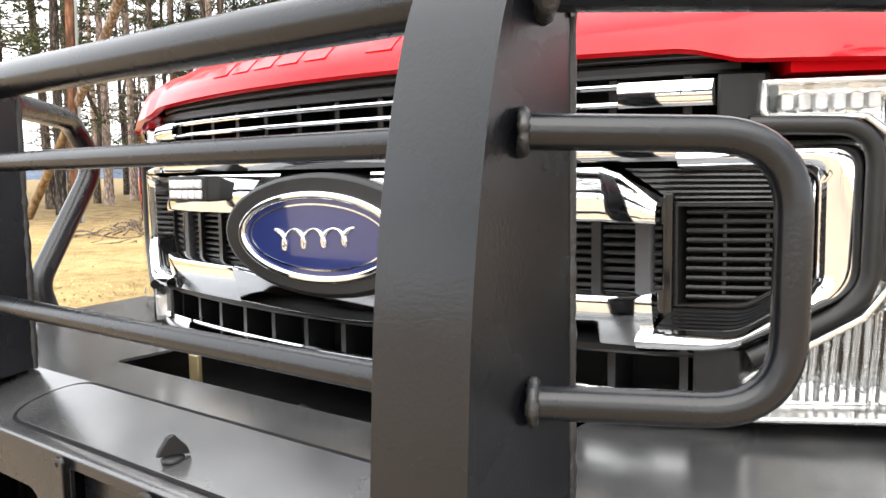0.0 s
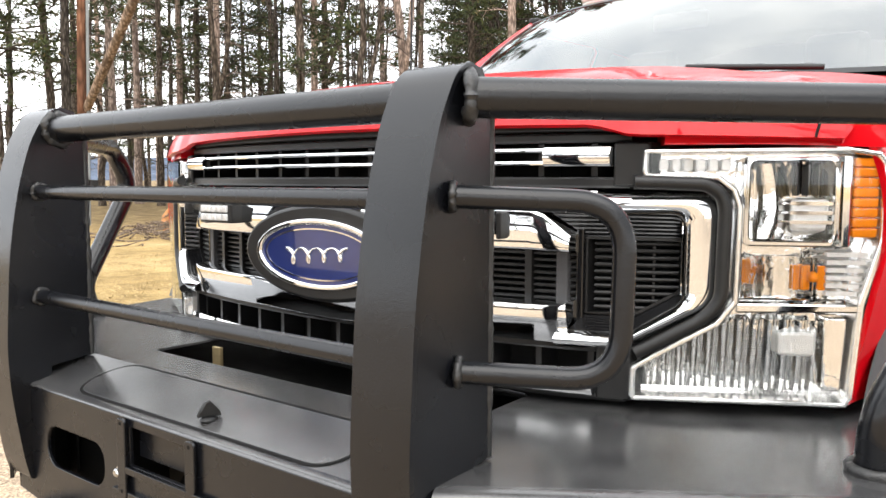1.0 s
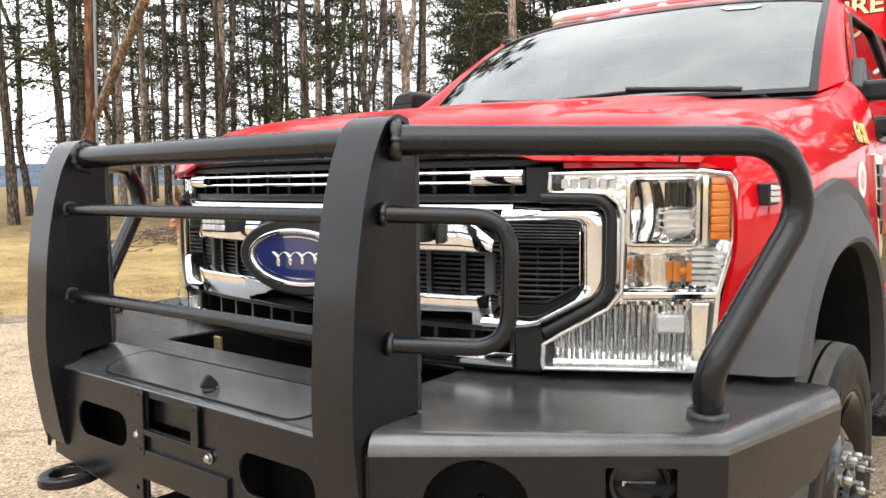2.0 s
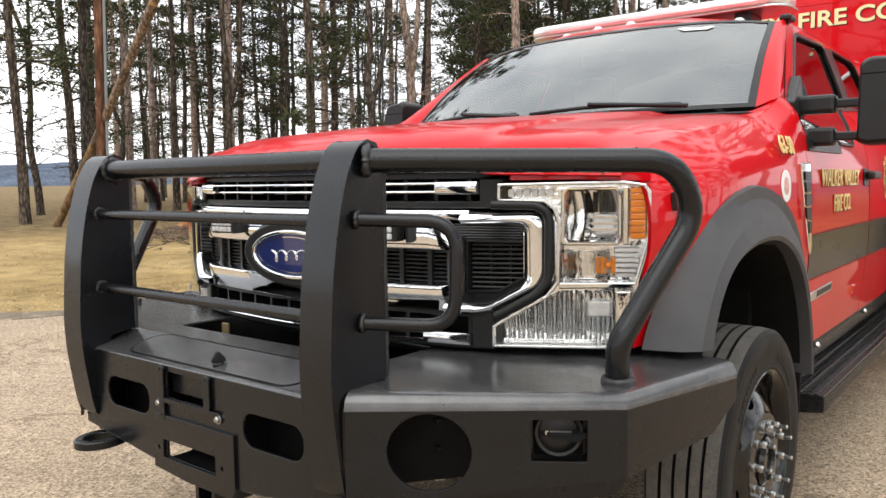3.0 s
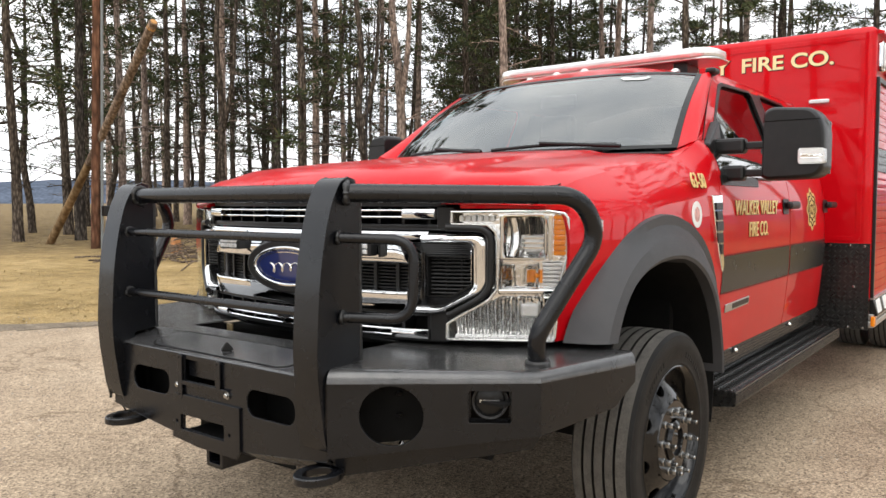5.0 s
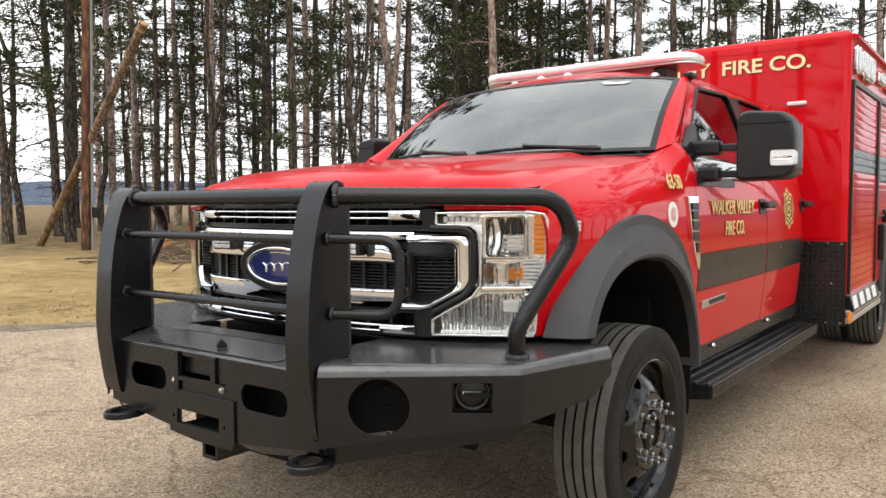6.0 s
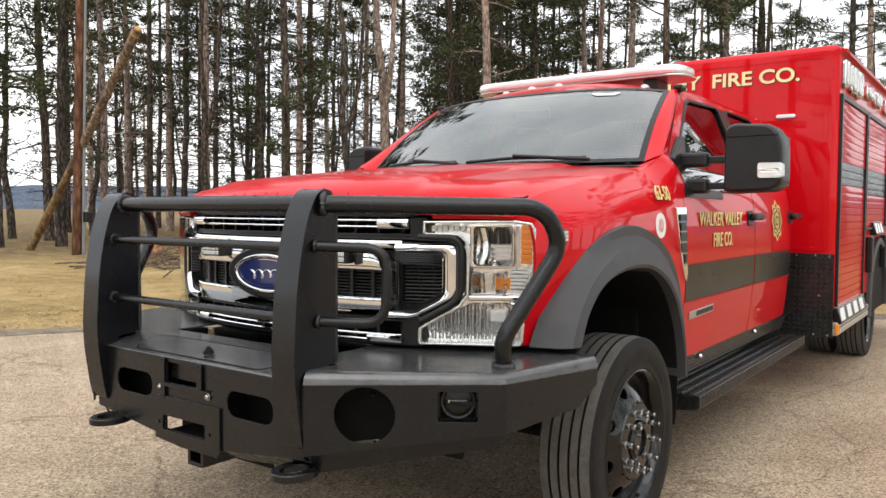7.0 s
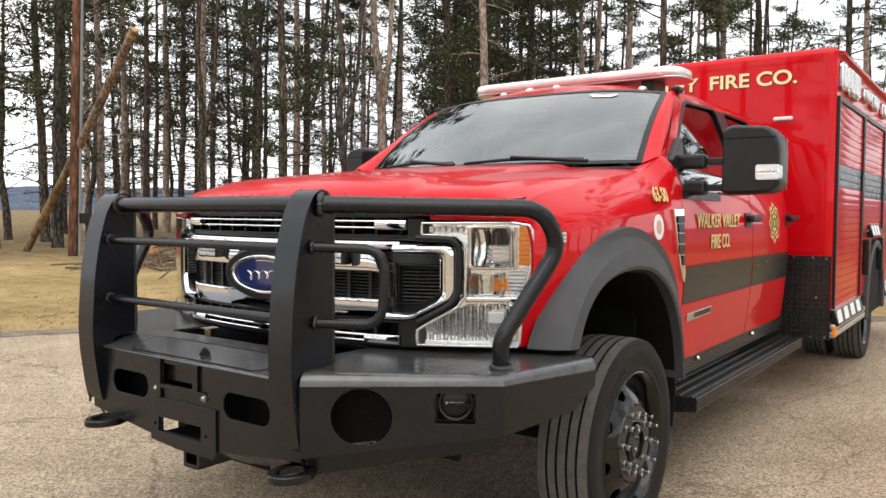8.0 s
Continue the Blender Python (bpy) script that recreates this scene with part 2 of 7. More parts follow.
def ellipse(cx, cy, a, b, k=40):
    return [(cx + a * math.cos(2 * math.pi * i / k), cy + b * math.sin(2 * math.pi * i / k)) for i in range(k)]


def rounded(x0, x1, y0, y1, r, k=5):
    out = []
    for cx, cy, a0 in ((x1 - r, y1 - r, 0), (x0 + r, y1 - r, 90), (x0 + r, y0 + r, 180), (x1 - r, y0 + r, 270)):
        out += [(cx + r * math.cos(radians(a0 + 90 * i / k)), cy + r * math.sin(radians(a0 + 90 * i / k))) for i in range(k + 1)]
    return out


def letters(name, text, size, mat, parent, m, label="", depth=0.002, stretch=1.0, offset=0.0):
    """Writing in the built-in font, as a thin raised mesh."""
    cu = bpy.data.curves.new(name, "FONT")
    cu.body, cu.size, cu.extrude, cu.align_x, cu.offset = text, size, depth, "CENTER", offset
    tmp = new("tmp_text", cu)
    bpy.context.view_layer.update()
    me = bpy.data.meshes.new_from_object(tmp.evaluated_get(bpy.context.evaluated_depsgraph_get()))
    bpy.data.objects.remove(tmp)
    bpy.data.curves.remove(cu)
    me.transform(m @ Matrix.Diagonal((stretch, 1, 1, 1)))
    me.materials.clear()
    me.materials.append(mat)
    ob = new(name, me)
    ob.parent = parent
    ob.matrix_parent_inverse = parent.matrix_world.inverted()
    if label:
        ob["label"] = label
    return ob

# ---- the truck: front bumper with brush guard ----
truck = thing("fire_truck", "red crew-cab fire truck with a black brush guard, parked on asphalt", "fire truck")
DECK = 0.825


def deck_z(y):
    """The deck is level at the back; between the uprights its front apron slopes down."""
    return DECK - 0.24 * max(0.0, -1.108 - y)


WING_A, WING_B, WING_C = Vector((0.565, -1.268)), Vector((1.05, -0.94)), Vector((1.135, -0.515))


def front_plane(x, z, d):
    return Vector((x, -1.255 + d, z))


bm = bmesh.new()
slots = [rounded(s * 0.3125 - 0.108, s * 0.3125 + 0.108, 0.637, 0.720, 0.036) for s in (-1, 1)]
pocket = [(-0.118, 0.702), (0.058, 0.702), (0.058, 0.772), (-0.118, 0.772)]
sheet_with_holes(bm, [(-0.55, 0.56), (-0.2, 0.52), (0.2, 0.52), (0.55, 0.56), (0.55, 0.788), (-0.55, 0.788)], slots + [pocket, [(-0.125, 0.540), (0.092, 0.540), (0.092, 0.586), (-0.125, 0.586)]], front_plane, 0, 0.008)
bumper = part("bumper", bm, BLACK, truck, "black powder-coated steel bumper", bevel=0.0015)

bm = bmesh.new()  # lower lip, folded back under the front plate
for x0, x1, za, zb in ((-0.55, -0.2, 0.56, 0.52), (-0.2, 0.2, 0.52, 0.52), (0.2, 0.55, 0.52, 0.56)):
    q = [bm.verts.new(p) for p in ((x0, -1.255, za), (x1, -1.255, zb), (x1, -1.16, zb - 0.055), (x0, -1.16, za - 0.055))]
    bm.faces.new(q)
bmesh.ops.remove_doubles(bm, verts=bm.verts, dist=0.0005)
part("lower_lip", bm, BLACK, bumper, thick=0.006)

bm = bmesh.new()  # the deck, with the slot in front of the grille
outline = [(-1.108, -0.50), (-1.028, -0.918), (-0.555, -1.236), (-0.555, -1.108), (0.555, -1.108), (0.555, -1.236), (1.028, -0.918), (1.108, -0.50), (0.86, -0.50), (0.62, -0.70), (-0.62, -0.70), (-0.86, -0.50)]
sheet_with_holes(bm, outline, [rounded(-0.43, 0.43, -1.005, -0.80, 0.012, 3)], lambda u, v, d: Vector((u, v, DECK - d)), 0, 0.006)
part("deck_plate", bm, SHEENBLACK, bumper, bevel=0.001)
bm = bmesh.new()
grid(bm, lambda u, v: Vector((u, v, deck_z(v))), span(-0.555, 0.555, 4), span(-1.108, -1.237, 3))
part("deck_apron", bm, SHEENBLACK, bumper, thick=0.006, facing=(0, 0, 1))

bm = bmesh.new()  # rolled top edge between deck and faces
path = [(-1.135, -0.515), (-1.05, -0.94), (-0.565, -1.268), (-0.55, -1.255), (0.55, -1.255), (0.565, -1.268), (1.05, -0.94), (1.135, -0.515)]
inner = [(-1.108, -0.50), (-1.028, -0.918), (-0.555, -1.236), (-0.55, -1.236), (0.55, -1.236), (0.555, -1.236), (1.028, -0.918), (1.108, -0.50)]
ztop = [0.786, 0.796, 0.786, 0.788, 0.788, 0.786, 0.796, 0.786]
rows = []
ztip = [DECK, DECK, DECK, deck_z(-1.236), deck_z(-1.236), DECK, DECK, DECK]
for (px, py), (ix, iy), zt, zd in zip(path, inner, ztop, ztip):
    row = []
    for i in range(7):
        a = radians(90 * i / 6)
        row.append(bm.verts.new((ix + (px - ix) * math.sin(a), iy + (py - iy) * math.sin(a), zt + (zd - zt) * math.cos(a))))
    rows.append(row)
for a, b in zip(rows, rows[1:]):
    for i in range(6):
        bm.faces.new((a[i], b[i], b[i + 1], a[i + 1]))
part("rolled_edge", bm, SHEENBLACK, bumper, smooth=40, thick=0.005)

for side in (1, -1):
    along = (WING_B - WING_A)
    length = along.length
    away = Vector((along.y, -along.x)).normalized()

    def wing(s, z, d, side=side, along=along, length=length, away=away):
        p = WING_A + along * (s / length) - away * d
        return Vector((side * p.x, p.y, z))

    bm = bmesh.new()
    sheet_with_holes(bm, [(0, 0.575), (length, 0.650), (length, 0.797), (0, 0.787)], [ellipse(0.178, 0.7, 0.089, 0.083, 44), rounded(0.39, 0.505, 0.685, 0.773, 0.004, 2)], wing, 0, 0.008)
    wing_plate = part("wing_plate", bm, BLACK, bumper, bevel=0.0012)
    bm = bmesh.new()
    prism(bm, [(0, 0.575), (length, 0.650), (length - 0.02, 0.610), (0.04, 0.515)], lambda s, z, d: wing(s, z, d + (0.651 - z) * 0.35), 0.0, 0.006)
    part("wing_lip", bm, BLACK, bumper)
    bm = bmesh.new()
    e_al = WING_C - WING_B
    e_aw = Vector((e_al.y, -e_al.x)).normalized()
    prism(bm, [(0, 0.650), (0.33, 0.672), (e_al.length, 0.735), (e_al.length, 0.787), (0, 0.797)],
          lambda s, z, d: Vector((side * (WING_B + e_al * (s / e_al.length) - e_aw * d).x, (WING_B + e_al * (s / e_al.length) - e_aw * d).y, z)), 0, 0.008)
    part("end_plate", bm, BLACK, bumper, bevel=0.0012)
    # added dark sheets standing in for the shade in the hollow of the wing
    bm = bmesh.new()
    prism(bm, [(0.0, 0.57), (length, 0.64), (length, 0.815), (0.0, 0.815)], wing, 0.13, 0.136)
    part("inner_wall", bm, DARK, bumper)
    for zz in (0.735, 0.672):
        bm = bmesh.new()
        c = wing(0.185, zz, 0.112)
        box(bm, c.x - 0.006, c.x + 0.010, c.y - 0.006, c.y + 0.006, zz - 0.004, zz + 0.006)
        part("bracket_tab", bm, PLASTIC, bumper, bevel=0.002)
    # driving lamp set in the square cut-out
    bm = bmesh.new()
    centre = wing(0.4475, 0.742, 0.020)
    turn = Matrix.Translation(centre) @ Vector((side * away.x, away.y, 0)).to_track_quat("Z", "Y").to_matrix().to_4x4()
    lathe(bm, [(0.048, -0.06), (0.052, 0.0), (0.049, 0.008), (0.043, 0.006), (0.041, -0.004)], 40, turn)
    lamp = part("driving_lamp", bm, PLASTIC, bumper, "round black driving lamp", smooth=40)
    bm = bmesh.new()
    lathe(bm, [(0, 0.004), (0.02, 0.003), (0.041, -0.004)], 32, turn)
    part("lens_cover", bm, STRIPE, lamp, "smoky black lens cover", smooth=60)
    for w0, w1 in ((-0.028, -0.021), (-0.018, 0.026)):
        bm = bmesh.new()
        box(bm, w0, w1, -0.004, 0.004, 0.0055, 0.0065, turn)
        part("mark", bm, SATIN, lamp, "worn grey marking bar")
    bm = bmesh.new()
    ring(bm, rounded(0.386, 0.509, 0.681, 0.777, 0.006, 2), rounded(0.395, 0.50, 0.69, 0.768, 0.004, 2), wing, 0.03, 0.036)
    part("lamp_bracket", bm, BLACK, lamp)

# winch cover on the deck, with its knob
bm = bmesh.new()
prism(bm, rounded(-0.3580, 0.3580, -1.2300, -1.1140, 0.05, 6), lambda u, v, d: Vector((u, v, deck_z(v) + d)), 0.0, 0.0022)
cover = part("winch_cover", bm, SHEENBLACK, bumper, bevel=0.0008)
bm = bmesh.new()
ring(bm, rounded(-0.3635, 0.3635, -1.2355, -1.1085, 0.0555, 6), rounded(-0.3582, 0.3582, -1.2302, -1.1138, 0.0502, 6), lambda u, v, d: Vector((u, v, deck_z(v) + d)), 0.0, 0.0018)
part("cover_gap", bm, DARK, cover)
bm = bmesh.new()
kz = deck_z(-1.205)
lathe(bm, [(0, 0.001), (0.0155, 0.001), (0.0155, 0.005), (0.010, 0.009), (0, 0.009)], 20, Matrix.Translation((0.045, -1.205, kz)))
prism(bm, [(-1.223, 0.008), (-1.187, 0.008), (-1.190, 0.018), (-1.204, 0.036), (-1.211, 0.033), (-1.220, 0.017)], lambda u, v, d: Vector((0.045 + d + (u + 1.205) * 0.5, u, kz + v)), -0.0035, 0.0035)
part("quarter_turn_knob", bm, PLASTIC, cover, smooth=40, bevel=0.003)

# number plate bracket straps, with an empty pocket between them
for sx, z0 in ((-0.131, 0.640), (0.072, 0.700)):
    bm = bmesh.new()
    prism(bm, rounded(sx - 0.013, sx + 0.013, z0, 0.787, 0.008, 4), front_plane, -0.010, -0.004)
    strap = part("bracket_strap", bm, BLACK, bumper, bevel=0.0015)
    for hz in (0.778,) if z0 > 0.65 else (0.778, 0.655):
        bm = bmesh.new()
        lathe(bm, [(0, 0.0005), (0.0035, 0.0005), (0.0035, 0.0)], 12, Matrix.Translation((sx, -1.265, hz)) @ Matrix.Rotation(radians(90), 4, "X"))
        part("hole", bm, DARK, strap)
bm = bmesh.new()
prism(bm, [(-0.118, 0.690), (0.1, 0.690), (0.125, 0.702), (-0.118, 0.702)], front_plane, -0.010, -0.004)
part("bracket_bar", bm, BLACK, bumper, bevel=0.001)
bm = bmesh.new()
prism(bm, [(-0.118, 0.714), (0.058, 0.714), (0.058, 0.772), (-0.118, 0.772)], front_plane, 0.02, 0.024)
part("pocket_plate", bm, BLACK, bumper)
for bx in (-0.148, 0.112):
    bm = bmesh.new()
    lathe(bm, [(0, 0.012), (0.006, 0.011), (0.0085, 0.008), (0.0085, 0.003), (0.012, 0.0025), (0.012, 0)], 6 if bx < 0 else 24, Matrix.Translation((bx, -1.257, 0.684)) @ Matrix.Rotation(radians(90), 4, "X"))
    part("bolt", bm, STEEL, bumper, "bright zinc bolt", smooth=35)
# fairlead plate below, with its window, and the receiver tube
bm = bmesh.new()
sheet_with_holes(bm, [(-0.178, 0.505), (-0.03, 0.492), (0.16, 0.492), (0.175, 0.515), (0.175, 0.655), (-0.165, 0.655)], [[(-0.132, 0.538), (0.098, 0.538), (0.098, 0.588), (-0.132, 0.588)],
                 ellipse(-0.152, 0.562, 0.006, 0.006, 12), ellipse(0.125, 0.562, 0.006, 0.006, 12)], front_plane, -0.008, 0.002)
part("fairlead_plate", bm, BLACK, bumper, bevel=0.0012)
bm = bmesh.new()
ring(bm, rounded(-0.042, 0.042, -0.042, 0.042, 0.008, 3), rounded(-0.028, 0.028, -0.028, 0.028, 0.004, 3), lambda u, v, d: Vector((u + 0.03, -1.25 + d, v + 0.478)), 0, 0.4)
part("receiver_tube", bm, BLACK, bumper, bevel=0.0015)

# added dark walls behind the front slots, in place of the shade there
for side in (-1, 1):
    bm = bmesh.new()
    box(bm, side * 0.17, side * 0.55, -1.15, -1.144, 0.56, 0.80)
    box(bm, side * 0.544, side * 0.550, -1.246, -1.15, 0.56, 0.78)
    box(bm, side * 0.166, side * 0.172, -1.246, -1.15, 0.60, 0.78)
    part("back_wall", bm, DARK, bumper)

bm = bmesh.new()
lathe(bm, [(0, -0.13), (0.075, -0.13), (0.075, -0.115), (0.045, -0.11), (0.045, 0.13), (0.075, 0.135), (0.075, 0.15), (0, 0.15)], 24, Matrix.Translation((0.02, -1.10, 0.60)) @ Matrix.Rotation(radians(90), 4, "Y"))
part("winch_drum", bm, DARK, bumper, "dark winch drum", smooth=40)
# added dark plate that keeps bright ground out of the fairlead window
bm = bmesh.new()
box(bm, -0.34, 0.17, -1.04, -1.03, 0.40, 0.73)
part("winch_tray", bm, DARK, bumper)

# dark tray added under the deck slot to shade its inside
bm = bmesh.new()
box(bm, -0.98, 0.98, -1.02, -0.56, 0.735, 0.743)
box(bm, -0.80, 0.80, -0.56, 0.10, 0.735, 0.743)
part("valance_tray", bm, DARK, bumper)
bm = bmesh.new()
box(bm, -0.402, -0.372, -0.872, -0.862, 0.745, 0.815)
part("tray_bracket", bm, material("yellowed_zinc", (0.42, 0.33, 0.18), 0.4, 0.6, vary=0.15, scale=30), bumper, "yellowed zinc bracket in the deck slot", bevel=0.002)
bm = bmesh.new()
tube(bm, smooth_path([(-0.10, -0.86, 0.76), (-0.02, -0.90, 0.772), (0.05, -0.87, 0.762), (0.16, -0.89, 0.775), (0.26, -0.84, 0.76)], 0.05, 5), 0.005, 8)
part("winch_cable", bm, PLASTIC, bumper, "black cable lying in the deck slot", smooth=60)
# added dark floor, standing in for shade low in the fairlead window
bm = bmesh.new()
box(bm, -0.13, 0.10, -1.243, -1.05, 0.527, 0.533)
part("fairlead_floor", bm, DARK, bumper)

# flat tow rings
for cx in (-0.440, 0.535):
    bm = bmesh.new()
    outer = [(0.062 * math.cos(a), 0.078 * math.sin(a)) for a in [2 * math.pi * i / 32 for i in range(32)]]
    inner = [(0.034 * math.cos(a), 0.046 * math.sin(a) - 0.004) for a in [2 * math.pi * i / 32 for i in range(32)]]
    ring(bm, outer, inner, lambda u, v, d: Vector((cx + u, -1.272 + v, 0.525 + d - 0.01)), 0, 0.024)
    hook = part("tow_ring", bm, BLACK, bumper, smooth=30, bevel=0.004)
    bm = bmesh.new()
    box(bm, cx - 0.035, cx + 0.035, -1.215, -1.1, 0.513, 0.541)
    part("shank", bm, BLACK, hook, bevel=0.004)

# brush guard uprights: front strap, two cheeks, back plate and weld seams
FRONT = [(-1.252, 0.590), (-1.263, 0.594), (-1.273, 0.635), (-1.285, 0.716), (-1.294, 0.784), (-1.298, 0.866), (-1.293, 0.950), (-1.287, 1.044), (-1.276, 1.125), (-1.260, 1.206), (-1.237, 1.285), (-1.206, 1.340), (-1.178, 1.357), (-1.150, 1.350), (-1.130, 1.325), (-1.122, 1.290)]
for x0, x1 in ((0.463, 0.560), (-0.578, -0.480)):
    pts = [p for p in smooth_path([(0, y, z) for y, z in FRONT], 0.03, 3)]
    bm = bmesh.new()
    rows = []
    for i, p in enumerate(pts):
        t = (pts[min(i + 1, len(pts) - 1)] - pts[max(i - 1, 0)]).normalized()
        nrm = Vector((0, t.z, -t.y))
        rows.append([bm.verts.new((x, p.y + d * nrm.y, p.z + d * nrm.z)) for x, d in ((x0, 0), (x1, 0), (x1, 0.009), (x0, 0.009))])
    for a, b in zip(rows, rows[1:]):
        for i in range(4):
            bm.faces.new((a[i], a[(i + 1) % 4], b[(i + 1) % 4], b[i]))
    bm.faces.new(rows[0])
    bm.faces.new(rows[-1])
    upright = part("upright", bm, BLACK, bumper, "black curved steel guard upright", smooth=30, bevel=0.0016)
    cheek = [(y + 0.006, z) for y, z in FRONT[:-2]] + [(-1.128, 1.318), (-1.124, 1.285), (-1.124, 0.83), (-1.21, 0.82), (-1.21, 0.595)]
    for cx in (x0 + 0.003, x1 - 0.009):
        bm = bmesh.new()
        prism(bm, cheek, lambda u, v, d: Vector((cx + d, u, v)), 0, 0.006)
        part("cheek_plate", bm, BLACK, upright)
    bm = bmesh.new()
    box(bm, x0 + 0.012, x1 - 0.012, -1.122, -1.114, 0.826, 1.30)
    part("back_plate", bm, BLACK, upright)
    for cx in (x0 + 0.006, x1 - 0.006):
        bm = bmesh.new()
        zs = span(0.83, 1.31, 60)
        tube(bm, [(cx, -1.1215, z) for z in zs], [0.0062 + 0.0026 * noise.noise(Vector((cx * 9, 0, z * 70))) for z in zs], 8)
        part("weld_seam", bm, WELD, upright, smooth=60)


def weld_ring(centre, axis, r, thick, parent):
    bm = bmesh.new()
    q = Vector(axis).to_track_quat("Z", "Y").to_matrix().to_4x4()
    k = 40
    pts = []
    rr = []
    for i in range(k + 1):
        a = 2 * math.pi * i / k
        w = 1 + 0.16 * noise.noise(Vector((centre[0] * 7, math.cos(a) * 4, math.sin(a) * 4 + centre[2] * 5)))
        pts.append(Vector(centre) + q @ Vector((r * w * math.cos(a), r * w * math.sin(a), 0)))
        rr.append(thick * (1 + 0.55 * noise.noise(Vector((a * 4, centre[2] * 9, centre[0] * 4)))))
    tube(bm, pts, rr, 8, caps=False)
    return part("weld", bm, WELD, parent, smooth=60)


def guard_bar(name, pts, r, radius=0.06, ends=(True, True), label=""):
    bm = bmesh.new()
    pts = smooth_path(pts, radius, 10)
    tube(bm, pts, r, 22)
    ob = part(name, bm, BLACK, bumper, label, smooth=50)
    for use, p, q in ((ends[0], pts[0], pts[1]), (ends[1], pts[-1], pts[-2])):
        if use:
            weld_ring(p, q - p, r * 1.06, r * 0.34, ob)
    return ob


guard_bar("top_bar", [(-0.480, -1.178, 1.311), (0.463, -1.178, 1.311)], 0.0272)
guard_bar("cross_bar", [(-0.480, -1.222, 1.182), (0.463, -1.222, 1.182)], 0.0140)
guard_bar("cross_bar", [(-0.480, -1.226, 0.968), (0.463, -1.226, 0.968)], 0.0140)
for side in (1, -1):
    e = 0.560 if side > 0 else 0.578
    guard_bar("headlamp_hoop", [(side * e, -1.178, 1.311), (side * (1.065 + 0.01 * side), -0.755 - 0.02 * side, 1.304), (side * (1.090 + 0.011 * side), -0.687 - 0.022 * side, 1.190), (side * 0.992, -0.872, 0.908), (side * 0.985, -0.85, DECK + 0.004)], 0.0262, 0.075)
    guard_bar("grille_loop", [(side * e, -1.212, 1.187), (side * 0.738, -1.098, 1.180), (side * 0.738, -1.106, 0.961), (side * e, -1.198, 0.963)], 0.0148, 0.065)
    bm = bmesh.new()
    lathe(bm, [(0.036, 0.0), (0.037, 0.006), (0.034, 0.011), (0.028, 0.013)], 28, Matrix.Translation((side * 0.985, -0.85, DECK)))
    part("hoop_collar", bm, WELD, bumper, smooth=50)

# ---- the truck: grille and headlamps ----
def nose(x):
    """How far forward the front of the body stands at x."""
    return -0.875 + 0.075 * (abs(x) / 0.57) ** 2 + 0.95 * max(0.0, abs(x) - 0.5) ** 2


def on_grille(x, z, d):
    return Vector((x, nose(x) - d, z))


def frame_strip(bm, outline, width, d0, d1, place, closed=True, lip=0.35):
    """A frame with a rounded front along an outline, drawn inwards by width."""
    k = len(outline)
    c = Vector((sum(p[0] for p in outline) / k, sum(p[1] for p in outline) / k))
    rows = []
    for i, p in enumerate(outline):
        a, b = Vector(outline[i - 1]), Vector(outline[(i + 1) % k])
        t = (b - a).normalized()
        nrm = Vector((-t.y, t.x))
        if nrm.dot(c - Vector(p)) < 0:
            nrm = -nrm
        row = []
        for w, d in ((0, d0), (0, d1 - 0.004), (width * 0.15, d1), (width * 0.85, d1), (width, d1 - 0.004), (width, d0)):
            q = Vector(p) + nrm * w
            row.append(bm.verts.new(place(q.x, q.y, d)))
        rows.append(row)
    for i in range(k):
        a, b = rows[i], rows[(i + 1) % k]
        for j in range(5):
            bm.faces.new((a[j], a[j + 1], b[j + 1], b[j]))


def bar_x(bm, x0, x1, z0, z1, d0, d1, place=on_grille, k=14, crown=0.0):
    """A level bar that follows the nose, with a slightly crowned front."""
    rows = []
    for x in span(x0, x1, k):
        zm = (z0 + z1) / 2
        rows.append([bm.verts.new(place(x, z, d)) for z, d in ((z0, d0), (z0, d1 - 0.003), (z0 + 0.004, d1), (zm, d1 + crown), (z1 - 0.004, d1), (z1, d1 - 0.003), (z1, d0))])
    for a, b in zip(rows, rows[1:]):
        for j in range(6):
            bm.faces.new((a[j], a[j + 1], b[j + 1], b[j]))
    bm.faces.new(rows[0])
    bm.faces.new(rows[-1])


bm = bmesh.new()
grid(bm, lambda x, z: on_grille(x, z, -0.085), span(-0.80, 0.80, 24), span(0.80, 1.322, 4))
grille = part("grille", bm, DARK, truck, "black grille with chrome bars", smooth=40, thick=0.01)
# black ribs: the bands above and below, and fins across the openings
for z0, z1, d in ((1.290, 1.312, -0.016), (1.272, 1.288, -0.012), (1.196, 1.214, -0.004), (0.836, 0.846, 0.0), (0.918, 0.934, -0.006)):
    bm = bmesh.new()
    bar_x(bm, -0.60, 0.60, z0, z1, -0.08, d)
    part("grille_rib", bm, PLASTIC, grille, smooth=30)
for x in [-0.54 + 0.09 * i for i in range(13)]:
    for z0, z1 in ((1.214, 1.272), (0.846, 0.918)):
        bm = bmesh.new()
        bar_x(bm, x - 0.005, x + 0.005, z0 - 0.002, z1 + 0.002, -0.08, -0.022, k=1)
        part("fin", bm, PLASTIC, grille)
